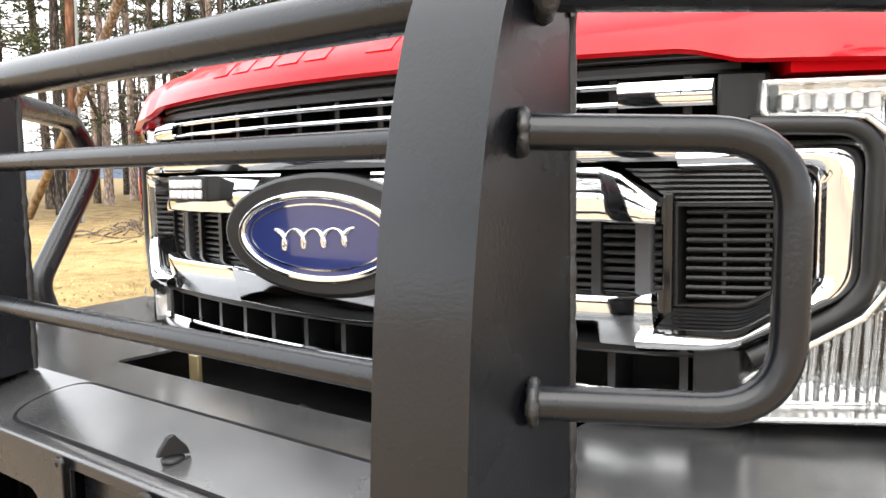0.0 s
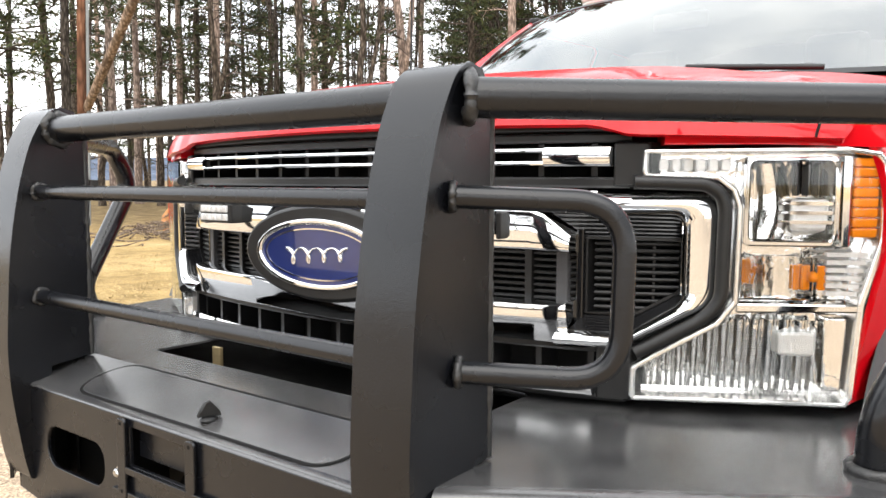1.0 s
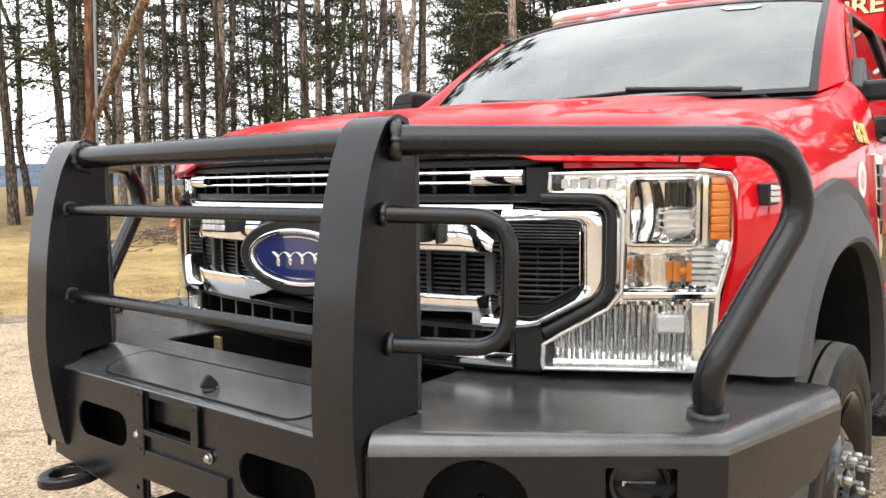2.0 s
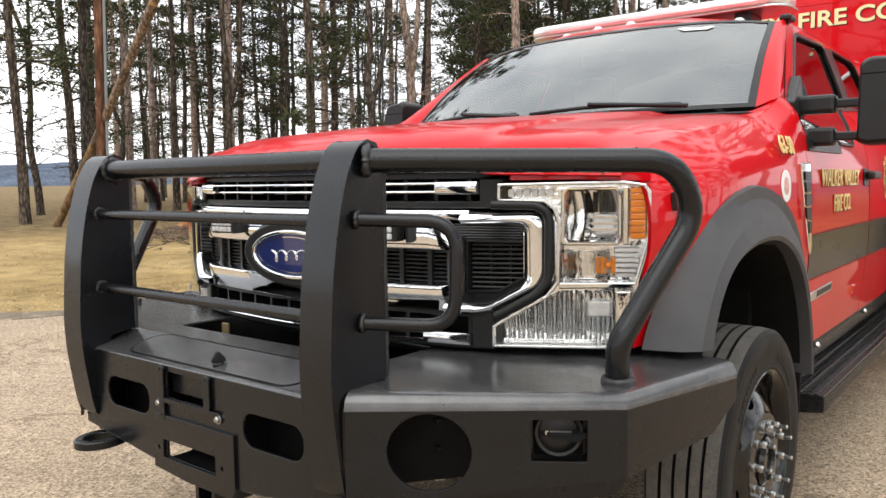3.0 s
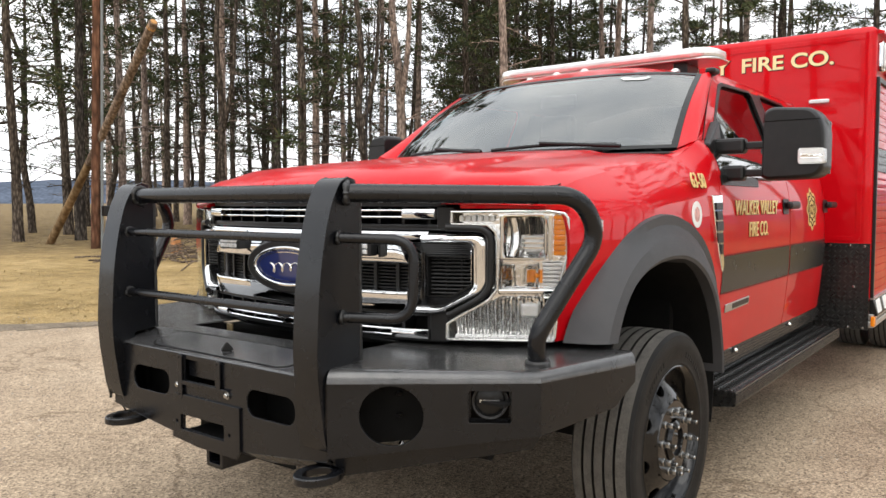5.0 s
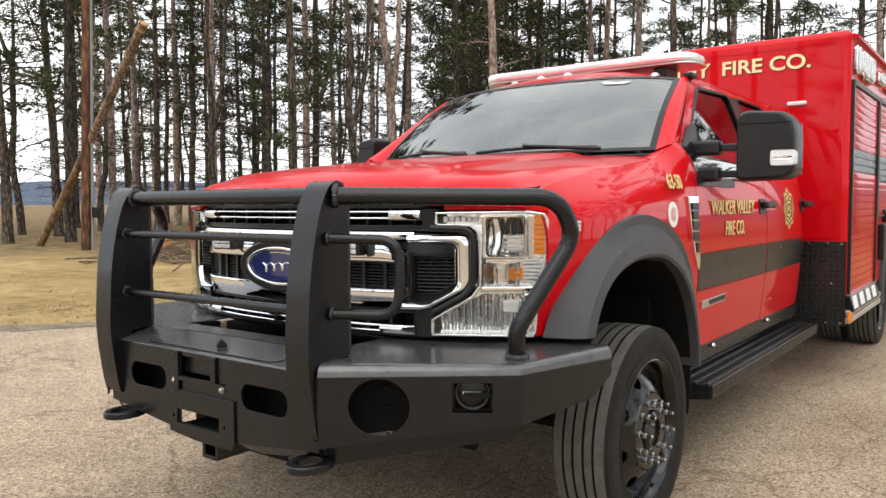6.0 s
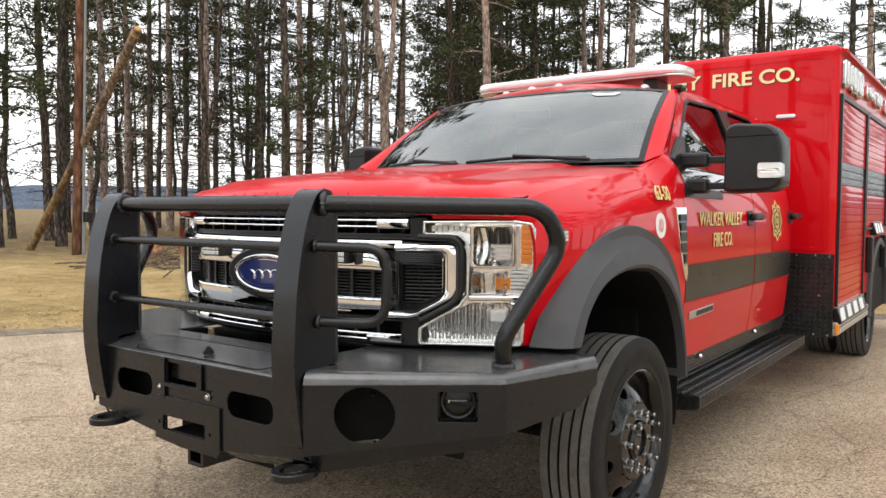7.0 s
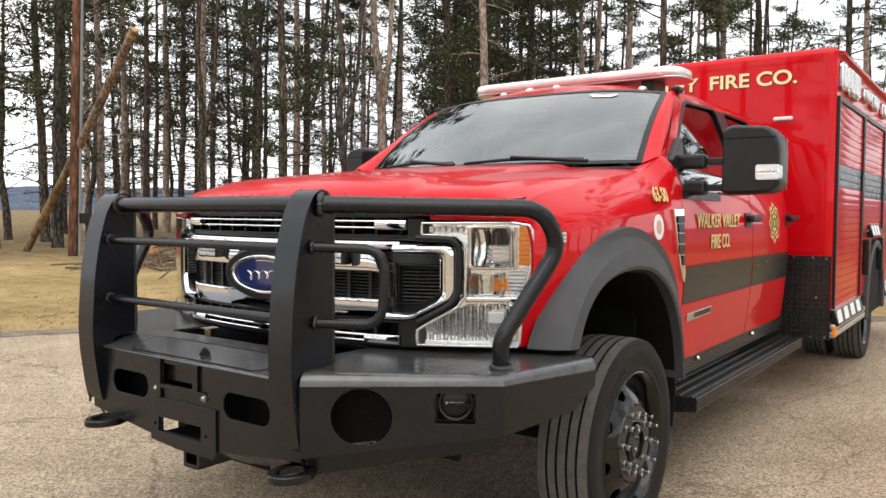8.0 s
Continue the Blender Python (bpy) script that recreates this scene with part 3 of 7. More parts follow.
for side in (-1, 1):
    for x in (0.26, 0.345, 0.43):
        bm = bmesh.new()
        bar_x(bm, side * x - 0.006, side * x + 0.006, 0.99, 1.1, -0.08, -0.02, k=1)
        part("fin", bm, PLASTIC, grille)
    for i in range(8):
        z = 1.003 + 0.0112 * i
        bm = bmesh.new()
        bar_x(bm, *sorted((side * 0.235, side * 0.51)), z - 0.0028, z + 0.0028, -0.06, -0.028, k=4)
        part("slat", bm, PLASTIC, grille)
    bm = bmesh.new()
    bar_x(bm, *sorted((side * 0.578, side * 0.632)), 1.198, 1.272, -0.08, 0.002, k=3)
    part("end_block", bm, PLASTIC, grille, smooth=30, bevel=0.006)
    bm = bmesh.new()
    bar_x(bm, *sorted((side * 0.556, side * 0.612)), 0.838, 0.935, -0.08, 0.0, k=3)
    part("end_block", bm, PLASTIC, grille, smooth=30, bevel=0.006)
    for xa, xb, z0, z1 in ((0.47, 0.577, 1.232, 1.263), (0.432, 0.556, 0.847, 0.876)):
        bm = bmesh.new()
        bar_x(bm, *sorted((side * xa, side * xb)), z0, z1, -0.03, 0.012, k=4, crown=0.003)
        part("chrome_cap", bm, CHROME, grille, smooth=40)
for xa, z0, z1 in ((0.47, 1.234, 1.262), (0.432, 0.849, 0.875)):
    for za, zb in ((z0, z0 + 0.0065), (z1 - 0.0065, z1)):
        bm = bmesh.new()
        bar_x(bm, -xa, xa, za, zb, -0.03, 0.008, k=20)
        part("chrome_strip", bm, CHROME, grille, smooth=40)
def flat_bar(bm, stations, place=on_grille):
    """A flat-faced bar through stations of (x, z0, z1, how proud below, how proud above)."""
    rows = []
    for x, z0, z1, d0, d1 in stations:
        e = min(0.006, (z1 - z0) * 0.2)
        rows.append([bm.verts.new(place(x, z, d)) for z, d in ((z0, -0.05), (z0, d0 - 0.006), (z0 + e * 0.3, d0 - 0.002), (z0 + e, d0), ((z0 + z1) / 2, (d0 + d1) / 2 + 0.0015), (z1 - e, d1), (z1 - e * 0.3, d1 - 0.002), (z1, d1 - 0.006), (z1, -0.05))])
    for a, b in zip(rows, rows[1:]):
        for j in range(8):
            bm.faces.new((a[j], a[j + 1], b[j + 1], b[j]))
    bm.faces.new(rows[0])
    bm.faces.new(rows[-1])


# chrome bars either side of the badge, tapering towards the side vents
for side in (-1, 1):
    bm = bmesh.new()
    flat_bar(bm, [(side * x, 1.090, 1.161, 0.019, 0.016) for x in span(0.10, 0.45, 10)] + [(side * x, z0, z1, 0.019 - f, 0.016 - f) for x, z0, z1, f in ((0.474, 1.089, 1.152, 0.0), (0.496, 1.088, 1.134, 0.002), (0.516, 1.087, 1.117, 0.006))])
    part("chrome_bar", bm, CHROME, grille, smooth=40)
    bm = bmesh.new()
    flat_bar(bm, [(side * x, 0.930, 0.998, 0.006, 0.022) for x in span(0.24, 0.48, 8)] + [(side * x, 0.930, z1, 0.006 - f, 0.022 - f) for x, z1, f in ((0.498, 1.000, 0.001), (0.514, 1.003, 0.004))])
    part("chrome_bar", bm, CHROME, grille, smooth=40)
    bm = bmesh.new()
    bar_x(bm, *sorted((side * 0.0, side * 0.56)), 1.166, 1.191, -0.05, 0.016, k=14, crown=0.004)
    part("chrome_rail", bm, CHROME, grille, smooth=50)
    bm = bmesh.new()
    bar_x(bm, *sorted((side * 0.480, side * 0.500)), 0.995, 1.092, -0.07, -0.018, k=2)
    part("grille_post", bm, FLARE, grille, bevel=0.004)
    bm = bmesh.new()
    bar_x(bm, *sorted((side * 0.512, side * 0.524)), 0.955, 1.130, -0.07, -0.024, k=2)
    part("grille_post", bm, GLOSSBLACK, grille, bevel=0.004)
    # chrome surround of the side vent
    outer = [(p.x, p.y) for p in smooth_path([(0.545, 1.190, 0), (0.744, 1.190, 0), (0.748, 1.010, 0), (0.60, 0.926, 0), (0.50, 0.924, 0)], 0.035, 6)]
    rim = [(p.x, p.y) for p in smooth_path([(0.478, 1.158, 0), (0.684, 1.154, 0), (0.684, 1.010, 0), (0.608, 0.957, 0), (0.516, 0.957, 0)], 0.020, 6)]
    inner = [(0.545, 1.154)] + rim[1:-1] + [(0.50, 0.957)]
    bm = bmesh.new()
    rows = []
    for o, i_ in zip(outer, inner):
        rows.append([bm.verts.new(on_grille(side * (o[0] + (i_[0] - o[0]) * f), o[1] + (i_[1] - o[1]) * f, d)) for f, d in ((0, -0.06), (0, -0.006), (0.07, 0.008), (0.18, 0.019), (0.36, 0.028), (0.58, 0.031), (0.82, 0.024), (1.0, 0.008), (1.0, -0.06))])
    for a, b in zip(rows, rows[1:]):
        for j in range(8):
            bm.faces.new((a[j], a[j + 1], b[j + 1], b[j]))
    bm.faces.new(rows[0])
    bm.faces.new(rows[-1])
    surround = part("vent_surround", bm, CHROME, grille, smooth=50)
    # ridged gloss black funnel from the surround back to the louvres
    mouth = [(p.x, p.y) for p in smooth_path([(0.522, 1.113, 0), (0.672, 1.113, 0), (0.672, 1.022, 0), (0.605, 0.979, 0), (0.522, 0.979, 0)], 0.012, 6)]
    bm = bmesh.new()
    rows = []
    for o, i_ in zip(rim, mouth):
        rows.append([bm.verts.new(on_grille(side * (o[0] + (i_[0] - o[0]) * f), o[1] + (i_[1] - o[1]) * f, 0.008 - 0.046 * f + 0.0016 * math.sin(f * math.pi * 12))) for f in span(0, 1, 36)])
    for a, b in zip(rows, rows[1:]):
        for j in range(36):
            bm.faces.new((a[j], a[j + 1], b[j + 1], b[j]))
    part("vent_funnel", bm, GLOSSBLACK, surround, smooth=40, thick=0.002)
    bm = bmesh.new()
    grid(bm, lambda z, f: on_grille(side * (0.6815 - 0.010 * f), z, 0.010 - 0.044 * f), span(1.022, 1.140, 6), span(0, 1, 4))
    part("vent_liner", bm, CHROME, surround, smooth=40, thick=0.0015)
    bm = bmesh.new()
    frame_strip(bm, [(side * u, v) for u, v in mouth], 0.007, -0.07, -0.035, on_grille)
    part("vent_frame", bm, PLASTIC, surround, smooth=40)
    for i in range(10):
        z = 0.9905 + 0.0123 * i
        xr = 0.661 if z > 1.022 else 0.601 + (z - 0.979) * 1.45
        bm = bmesh.new()
        bar_x(bm, *sorted((side * 0.534, side * xr)), z - 0.0032, z + 0.0032, -0.068, -0.043, k=4)
        part("slat", bm, PLASTIC, surround, smooth=30)
    for x in (0.575, 0.622):
        bm = bmesh.new()
        bar_x(bm, side * x - 0.002, side * x + 0.002, 0.985 if x < 0.6 else 1.0, 1.108, -0.072, -0.054, k=1)
        part("web", bm, PLASTIC, surround)
    # small warning lamp clipped to the bar, dark at rest
    bm = bmesh.new()
    box(bm, side * 0.335 - 0.058, side * 0.335 + 0.058, nose(0.335) - 0.055, nose(0.335) - 0.02, 1.112, 1.158)
    wl_ = part("warning_lamp", bm, PLASTIC, grille, "clear warning lamp in a black housing, unlit", bevel=0.004)
    bm = bmesh.new()
    for r in range(2):
        for c in range(5):
            box(bm, side * 0.335 - 0.048 + 0.0192 * c, side * 0.335 - 0.031 + 0.0192 * c, nose(0.335) - 0.060, nose(0.335) - 0.052, 1.117 + 0.0185 * r, 1.133 + 0.0185 * r)
    part("optic", bm, LAMPGLASS, wl_, "clear ribbed optics", bevel=0.003)
    bm = bmesh.new()
    box(bm, side * 0.408 - 0.005, side * 0.408 + 0.005, nose(0.4) - 0.04, nose(0.4) - 0.015, 1.108, 1.155)
    part("lamp_clip", bm, PLASTIC, wl_, bevel=0.003)

bm = bmesh.new()
rows = []
for x in span(-0.24, 0.24, 24):
    dip = 0.5 + 0.5 * math.cos(math.pi * x / 0.24)
    z0, z1 = 0.930 - 0.006 * dip, 0.998 - 0.030 * dip
    zm = (z0 + z1) / 2
    rows.append([bm.verts.new(on_grille(x, z, d)) for z, d in ((z0, -0.05), (z0, 0.001), (z0 + 0.005, 0.006), (zm, 0.0155), (z1 - 0.005, 0.022), (z1, 0.017), (z1, -0.05))])
for a, b in zip(rows, rows[1:]):
    for j in range(6):
        bm.faces.new((a[j], a[j + 1], b[j + 1], b[j]))
part("chrome_bar", bm, CHROME, grille, "chrome bar sweeping under the badge", smooth=50)
# oval badge
bm = bmesh.new()
prism(bm, ellipse(0, 1.062, 0.225, 0.098, 56), lambda u, v, d: Vector((u, nose(0) + 0.03 - d, v)), -0.05, 0.064)
badge_base = part("badge_base", bm, PLASTIC, grille, smooth=40, bevel=0.008)
bm = bmesh.new()
oo, oi = ellipse(0, 1.06, 0.180, 0.072, 64), ellipse(0, 1.06, 0.164, 0.060, 64)
ring(bm, oo, oi, lambda u, v, d: Vector((u, nose(0) - 0.02 - d, v)), -0.01, 0.022)
badge = part("badge", bm, CHROME, grille, "blue oval badge with chrome rim", smooth=40, bevel=0.004)
bm = bmesh.new()
prism(bm, ellipse(0, 1.06, 0.165, 0.061, 64), lambda u, v, d: Vector((u, nose(0) - 0.02 - d, v)), 0.0, 0.016)
part("badge_field", bm, BLUE, badge, "deep blue enamel field")
bm = bmesh.new()
ring(bm, ellipse(0, 1.06, 0.153, 0.0525, 64), ellipse(0, 1.06, 0.150, 0.050, 64), lambda u, v, d: Vector((u, nose(0) - 0.036 - d, v)), 0.0, 0.0012)
part("badge_line", bm, CHROME, badge)
# silver flourish in the badge, as one plain shape
bm = bmesh.new()
pp = []
for k in range(61):
    f = k / 60
    pp.append(Vector((-0.088 + 0.176 * f + 0.012 * math.sin(f * 8 * math.pi), nose(0) - 0.037, 1.052 + 0.012 * f + (0.017 - 0.004 * f) * math.cos(f * 8 * math.pi))))
tube(bm, pp, [0.0030 + 0.0014 * math.sin(k * 0.8) for k in range(61)], 8)
part("badge_flourish", bm, CHROME, badge, "plain silver looping flourish", smooth=60)


# headlamps
def lamp_y(x):
    return -0.80 + 0.56 * (abs(x) - 0.62)


OUTLINE = [(0.632, 1.258), (0.90, 1.262), (0.945, 1.254), (0.957, 1.235), (0.957, 1.12), (0.932, 1.015), (0.922, 0.862), (0.914, 0.848), (0.622, 0.847), (0.618, 0.858), (0.619, 0.901), (0.655, 0.928),
           (0.735, 0.980), (0.758, 1.015), (0.760, 1.165), (0.752, 1.192), (0.732, 1.210), (0.636, 1.212), (0.630, 1.222)]
for side in (1, -1):
    def on_lamp(x, z, d, side=side):
        return Vector((side * x, lamp_y(x) - d * 0.87, z)) + Vector((side * 0.49 * d, 0, 0))

    bm = bmesh.new()
    prism(bm, OUTLINE, on_lamp, -0.075, -0.06)
    head = part("headlight", bm, REFLECTOR, truck, "clear headlight with chrome reflectors and an amber side lens", bevel=0.003)
    bm = bmesh.new()
    k = len(OUTLINE)
    inset = []
    for i in range(k):
        a, p, b = Vector(OUTLINE[i - 1]), Vector(OUTLINE[i]), Vector(OUTLINE[(i + 1) % k])
        n1, n2 = (p - a).normalized(), (b - p).normalized()
        nn = (Vector((n1.y, -n1.x)) + Vector((n2.y, -n2.x))).normalized()
        inset.append(tuple(p + nn * 0.009))
    ring(bm, OUTLINE, inset, on_lamp, -0.06, -0.004)
    part("bezel", bm, LAMPRIM, head, bevel=0.003)
    bm = bmesh.new()
    prism(bm, OUTLINE, on_lamp, -0.002, 0.002)
    cover_ = part("lens", bm, LENS, head, "clear outer lens", bevel=0.002)
    cover_.visible_shadow = False
    # upper main lamp
    bm = bmesh.new()
    ring(bm, rounded(0.768, 0.897, 1.104, 1.247, 0.012, 4), rounded(0.778, 0.888, 1.114, 1.239, 0.010, 4), on_lamp, -0.055, -0.008)
    part("main_frame", bm, CHROME, head, bevel=0.003)
    bm = bmesh.new()
    grid(bm, lambda u, v: on_lamp(0.775 + 0.118 * u, 1.11 + 0.13 * v, -0.055 + 0.035 * (2 * abs(u - 0.45)) ** 2 + 0.012 * (2 * v - 1) ** 2), span(0, 1, 14), span(0, 1, 10))
    part("main_bowl", bm, REFLECTOR, head, smooth=60, thick=0.002)
    bm = bmesh.new()
    for i in range(4):
        box(bm, 0, 0.010, -0.006, 0.006, 0, 0.05, Matrix.Translation(on_lamp(0.838 + 0.013 * i, 1.185, -0.03)))
    part("bulb_shade", bm, PLASTIC, head, bevel=0.002)
    bm = bmesh.new()
    prism(bm, rounded(0.836, 0.884, 1.128, 1.180, 0.008, 3), on_lamp, -0.04, -0.02)
    proj = part("projector", bm, LAMPGLASS, head, bevel=0.006)
    for i in range(3):
        bm = bmesh.new()
        prism(bm, rounded(0.832, 0.888, 1.140 + 0.015 * i, 1.146 + 0.015 * i, 0.002, 2), on_lamp, -0.04, -0.014)
        part("rib", bm, CHROME, proj)
    bm = bmesh.new()  # swept inner reflector beside the projector
    grid(bm, lambda u, v: on_lamp(0.780 + 0.050 * u + 0.010 * math.sin(math.pi * v), 1.116 + 0.12 * v, -0.050 + 0.026 * math.sin(math.pi * (0.15 + 0.8 * u)) + 0.004 * math.cos(5 * v)), span(0, 1, 12), span(0, 1, 12))
    part("swept_reflector", bm, REFLECTOR, head, smooth=80, thick=0.002)
    bm = bmesh.new()
    for i in range(6):
        prism(bm, rounded(0.655 + 0.017 * i, 0.668 + 0.017 * i, 1.224, 1.244, 0.003, 2), on_lamp, -0.045, -0.022)
    part("running_light_optic", bm, LAMPGLASS, head, bevel=0.002)
    # amber corner lens
    bm = bmesh.new()
    for i in range(8):
        prism(bm, [(0.914, 1.120 + 0.0158 * i), (0.946, 1.120 + 0.0158 * i), (0.947, 1.1345 + 0.0158 * i), (0.914, 1.1345 + 0.0158 * i)], on_lamp, -0.03, -0.012)
    part("amber_lens", bm, AMBER, head, "amber ribbed side lens", bevel=0.003)
    # turn lamp in the middle
    bm = bmesh.new()
    grid(bm, lambda u, v: on_lamp(0.772 + 0.1 * u, 1.018 + 0.068 * v, -0.05 + 0.03 * (2 * u - 1) ** 2), span(0, 1, 12), span(0, 1, 6))
    part("turn_bowl", bm, REFLECTOR, head, smooth=60, thick=0.002)
    bm = bmesh.new()
    lathe(bm, [(0, 0.010), (0.006, 0.008), (0.009, 0.0), (0.009, -0.016), (0, -0.02)], 18, Matrix.Translation(on_lamp(0.868, 1.055, -0.024)) @ Matrix.Rotation(radians(90), 4, "X"))
    part("turn_bulb", bm, AMBER, head, "amber bulb", smooth=60)
    bm = bmesh.new()
    for i in range(4):
        prism(bm, rounded(0.842 + 0.0112 * i, 0.8525 + 0.0112 * i, 1.033, 1.073, 0.002, 2), on_lamp, -0.045, -0.030 + 0.004 * (i % 2))
    part("turn_lens", bm, AMBER, head, "ribbed amber turn lens", bevel=0.002)
    bm = bmesh.new()
    prism(bm, [(0.886, 0.868), (0.912, 0.868), (0.918, 0.990), (0.886, 0.990)], on_lamp, -0.055, -0.022)
    part("corner_reflector", bm, REFLECTOR, head, bevel=0.004)
    bm = bmesh.new()
    prism(bm, [(0.899, 1.104), (0.911, 1.104), (0.911, 1.248), (0.899, 1.248)], on_lamp, -0.055, -0.010)
    part("lamp_pillar", bm, CHROME, head, bevel=0.003)
    bm = bmesh.new()
    for i in range(7):
        prism(bm, rounded(0.777 + 0.0135 * i, 0.786 + 0.0135 * i, 1.020, 1.084, 0.003, 2), on_lamp, -0.02, -0.016)
    part("turn_optic", bm, LENS, head)
    bm = bmesh.new()
    for i in range(6):
        prism(bm, [(0.884, 1.026 + 0.0125 * i), (0.925 + 0.0025 * i, 1.026 + 0.0125 * i), (0.925 + 0.0025 * i, 1.033 + 0.0125 * i), (0.884, 1.033 + 0.0125 * i)], on_lamp, -0.03, -0.016)
    part("side_ribs", bm, LAMPGLASS, head)
    bm = bmesh.new()
    prism(bm, [(0.764, 0.996), (0.926, 1.000), (0.929, 1.014), (0.764, 1.012)], on_lamp, -0.05, -0.006)
    part("divider", bm, CHROME, head, bevel=0.003)
    # fluted low lamp
    bm = bmesh.new()
    grid(bm, lambda u, v: on_lamp(0.64 + 0.24 * u, 0.862 + (0.045 + 0.075 * min(1, u * 1.9)) * v, -0.054 + 0.007 * abs(math.sin(u * 36)) + 0.016 * v), span(0, 1, 150), span(0, 1, 8))
    part("low_bowl", bm, REFLECTOR, head, smooth=60, thick=0.002)
    bm = bmesh.new()
    prism(bm, rounded(0.825, 0.875, 0.925, 0.965, 0.006, 3), on_lamp, -0.045, -0.02)
    part("low_projector", bm, LAMPGLASS, head, bevel=0.005)
    # black and chrome seam between grille and lamp
    bm = bmesh.new()
    inner_line = [(0.628, 1.206), (0.728, 1.203), (0.748, 1.186), (0.753, 1.163), (0.751, 1.016), (0.728, 0.985), (0.652, 0.936), (0.634, 0.926)]
    tube(bm, smooth_path([on_lamp(u - 0.009, v, -0.004) for u, v in inner_line], 0.02, 4), 0.0115, 10)
    part("lamp_gasket", bm, PLASTIC, head, smooth=60)
    bm = bmesh.new()
    prism(bm, [(0.66, 1.266), (0.80, 1.266), (0.956, 1.261), (0.95, 1.30), (0.80, 1.305), (0.66, 1.29)], on_lamp, -0.10, -0.008)
    part("nose_filler", bm, RED, head, "red body panel above the lamp")

# ---- the truck: hood, fenders, cab ----
SIDE = [(0.50, 0.955), (0.60, 0.982), (0.72, 0.998), (0.95, 1.018), (1.15, 1.020), (1.30, 1.012), (1.42, 0.988), (1.50, 0.955), (1.56, 0.918)]
HOOD_LONG = [(0.0, 1.306), (0.004, 1.318), (0.012, 1.337), (0.035, 1.362), (0.075, 1.386), (0.16, 1.408), (0.36, 1.438), (0.62, 1.470), (0.85, 1.495), (1.0, 1.508)]


def side_x(z):
    return curve_at(SIDE, z)


def front_edge(x):
    a = abs(x)
    return -0.885 + 0.075 * (a / 0.57) ** 2 if a < 0.60 else lamp_y(a) - 0.012 + 0.014 * max(0.0, (0.68 - a) / 0.08)


def hood_point(u, v):
    """u: across, -1 to 1; v: from the front lip (0) back to the cowl (1)."""
    x = 0.897 * u
    a = abs(u)
    y0, y1 = front_edge(x), 0.33 + 0.19 * a * a
    z = curve_at(HOOD_LONG, v)
    step = min(1, max(0, (abs(x) - 0.55) / 0.06))
    z -= 0.016 * step * max(0, 1 - v / 0.02)
    z -= 0.016 * a * a + (0.044 - 0.034 * v) * max(0, (a - 0.86) / 0.14) ** 2 * min(1, v / 0.08)
    dome = min(1, max(0, (0.66 - a) / 0.10))
    z += 0.016 * dome * dome * (3 - 2 * dome) * min(1, max(0, (v - 0.03) / 0.10))
    return Vector((x, y0 + (y1 - y0) * v, z))


bm = bmesh.new()
us = [i / 40 for i in range(-40, 41)]
vs = [0, 0.002, 0.005, 0.010, 0.018, 0.03, 0.045, 0.06, 0.085, 0.11, 0.15, 0.2] + span(0.26, 1, 20)
grid(bm, hood_point, us, vs)
hood = part("hood", bm, RED, truck, "glossy red hood with raised centre", smooth=60, thick=0.012)
# raised word across the hood's front edge, as plain bars
for i, (cx, w) in enumerate([(-0.30 + 0.067 * j, 0.048) for j in range(10) if j != 5]):
    bm = bmesh.new()

    def on_lip(u, v, d):
        p = hood_point(u / 0.897, v)
        q = hood_point(u / 0.897, v + 0.003)
        t = (q - p).normalized()
        return p + Vector((0, -t.z, t.y)) * d
    grid(bm, lambda u, v: on_lip(cx + (u - 0.5) * w, 0.013 + 0.020 * v, 0.0012), span(0, 1, 3), span(0, 1, 3))
    part("raised_bar", bm, RED, hood, smooth=30, thick=0.003)

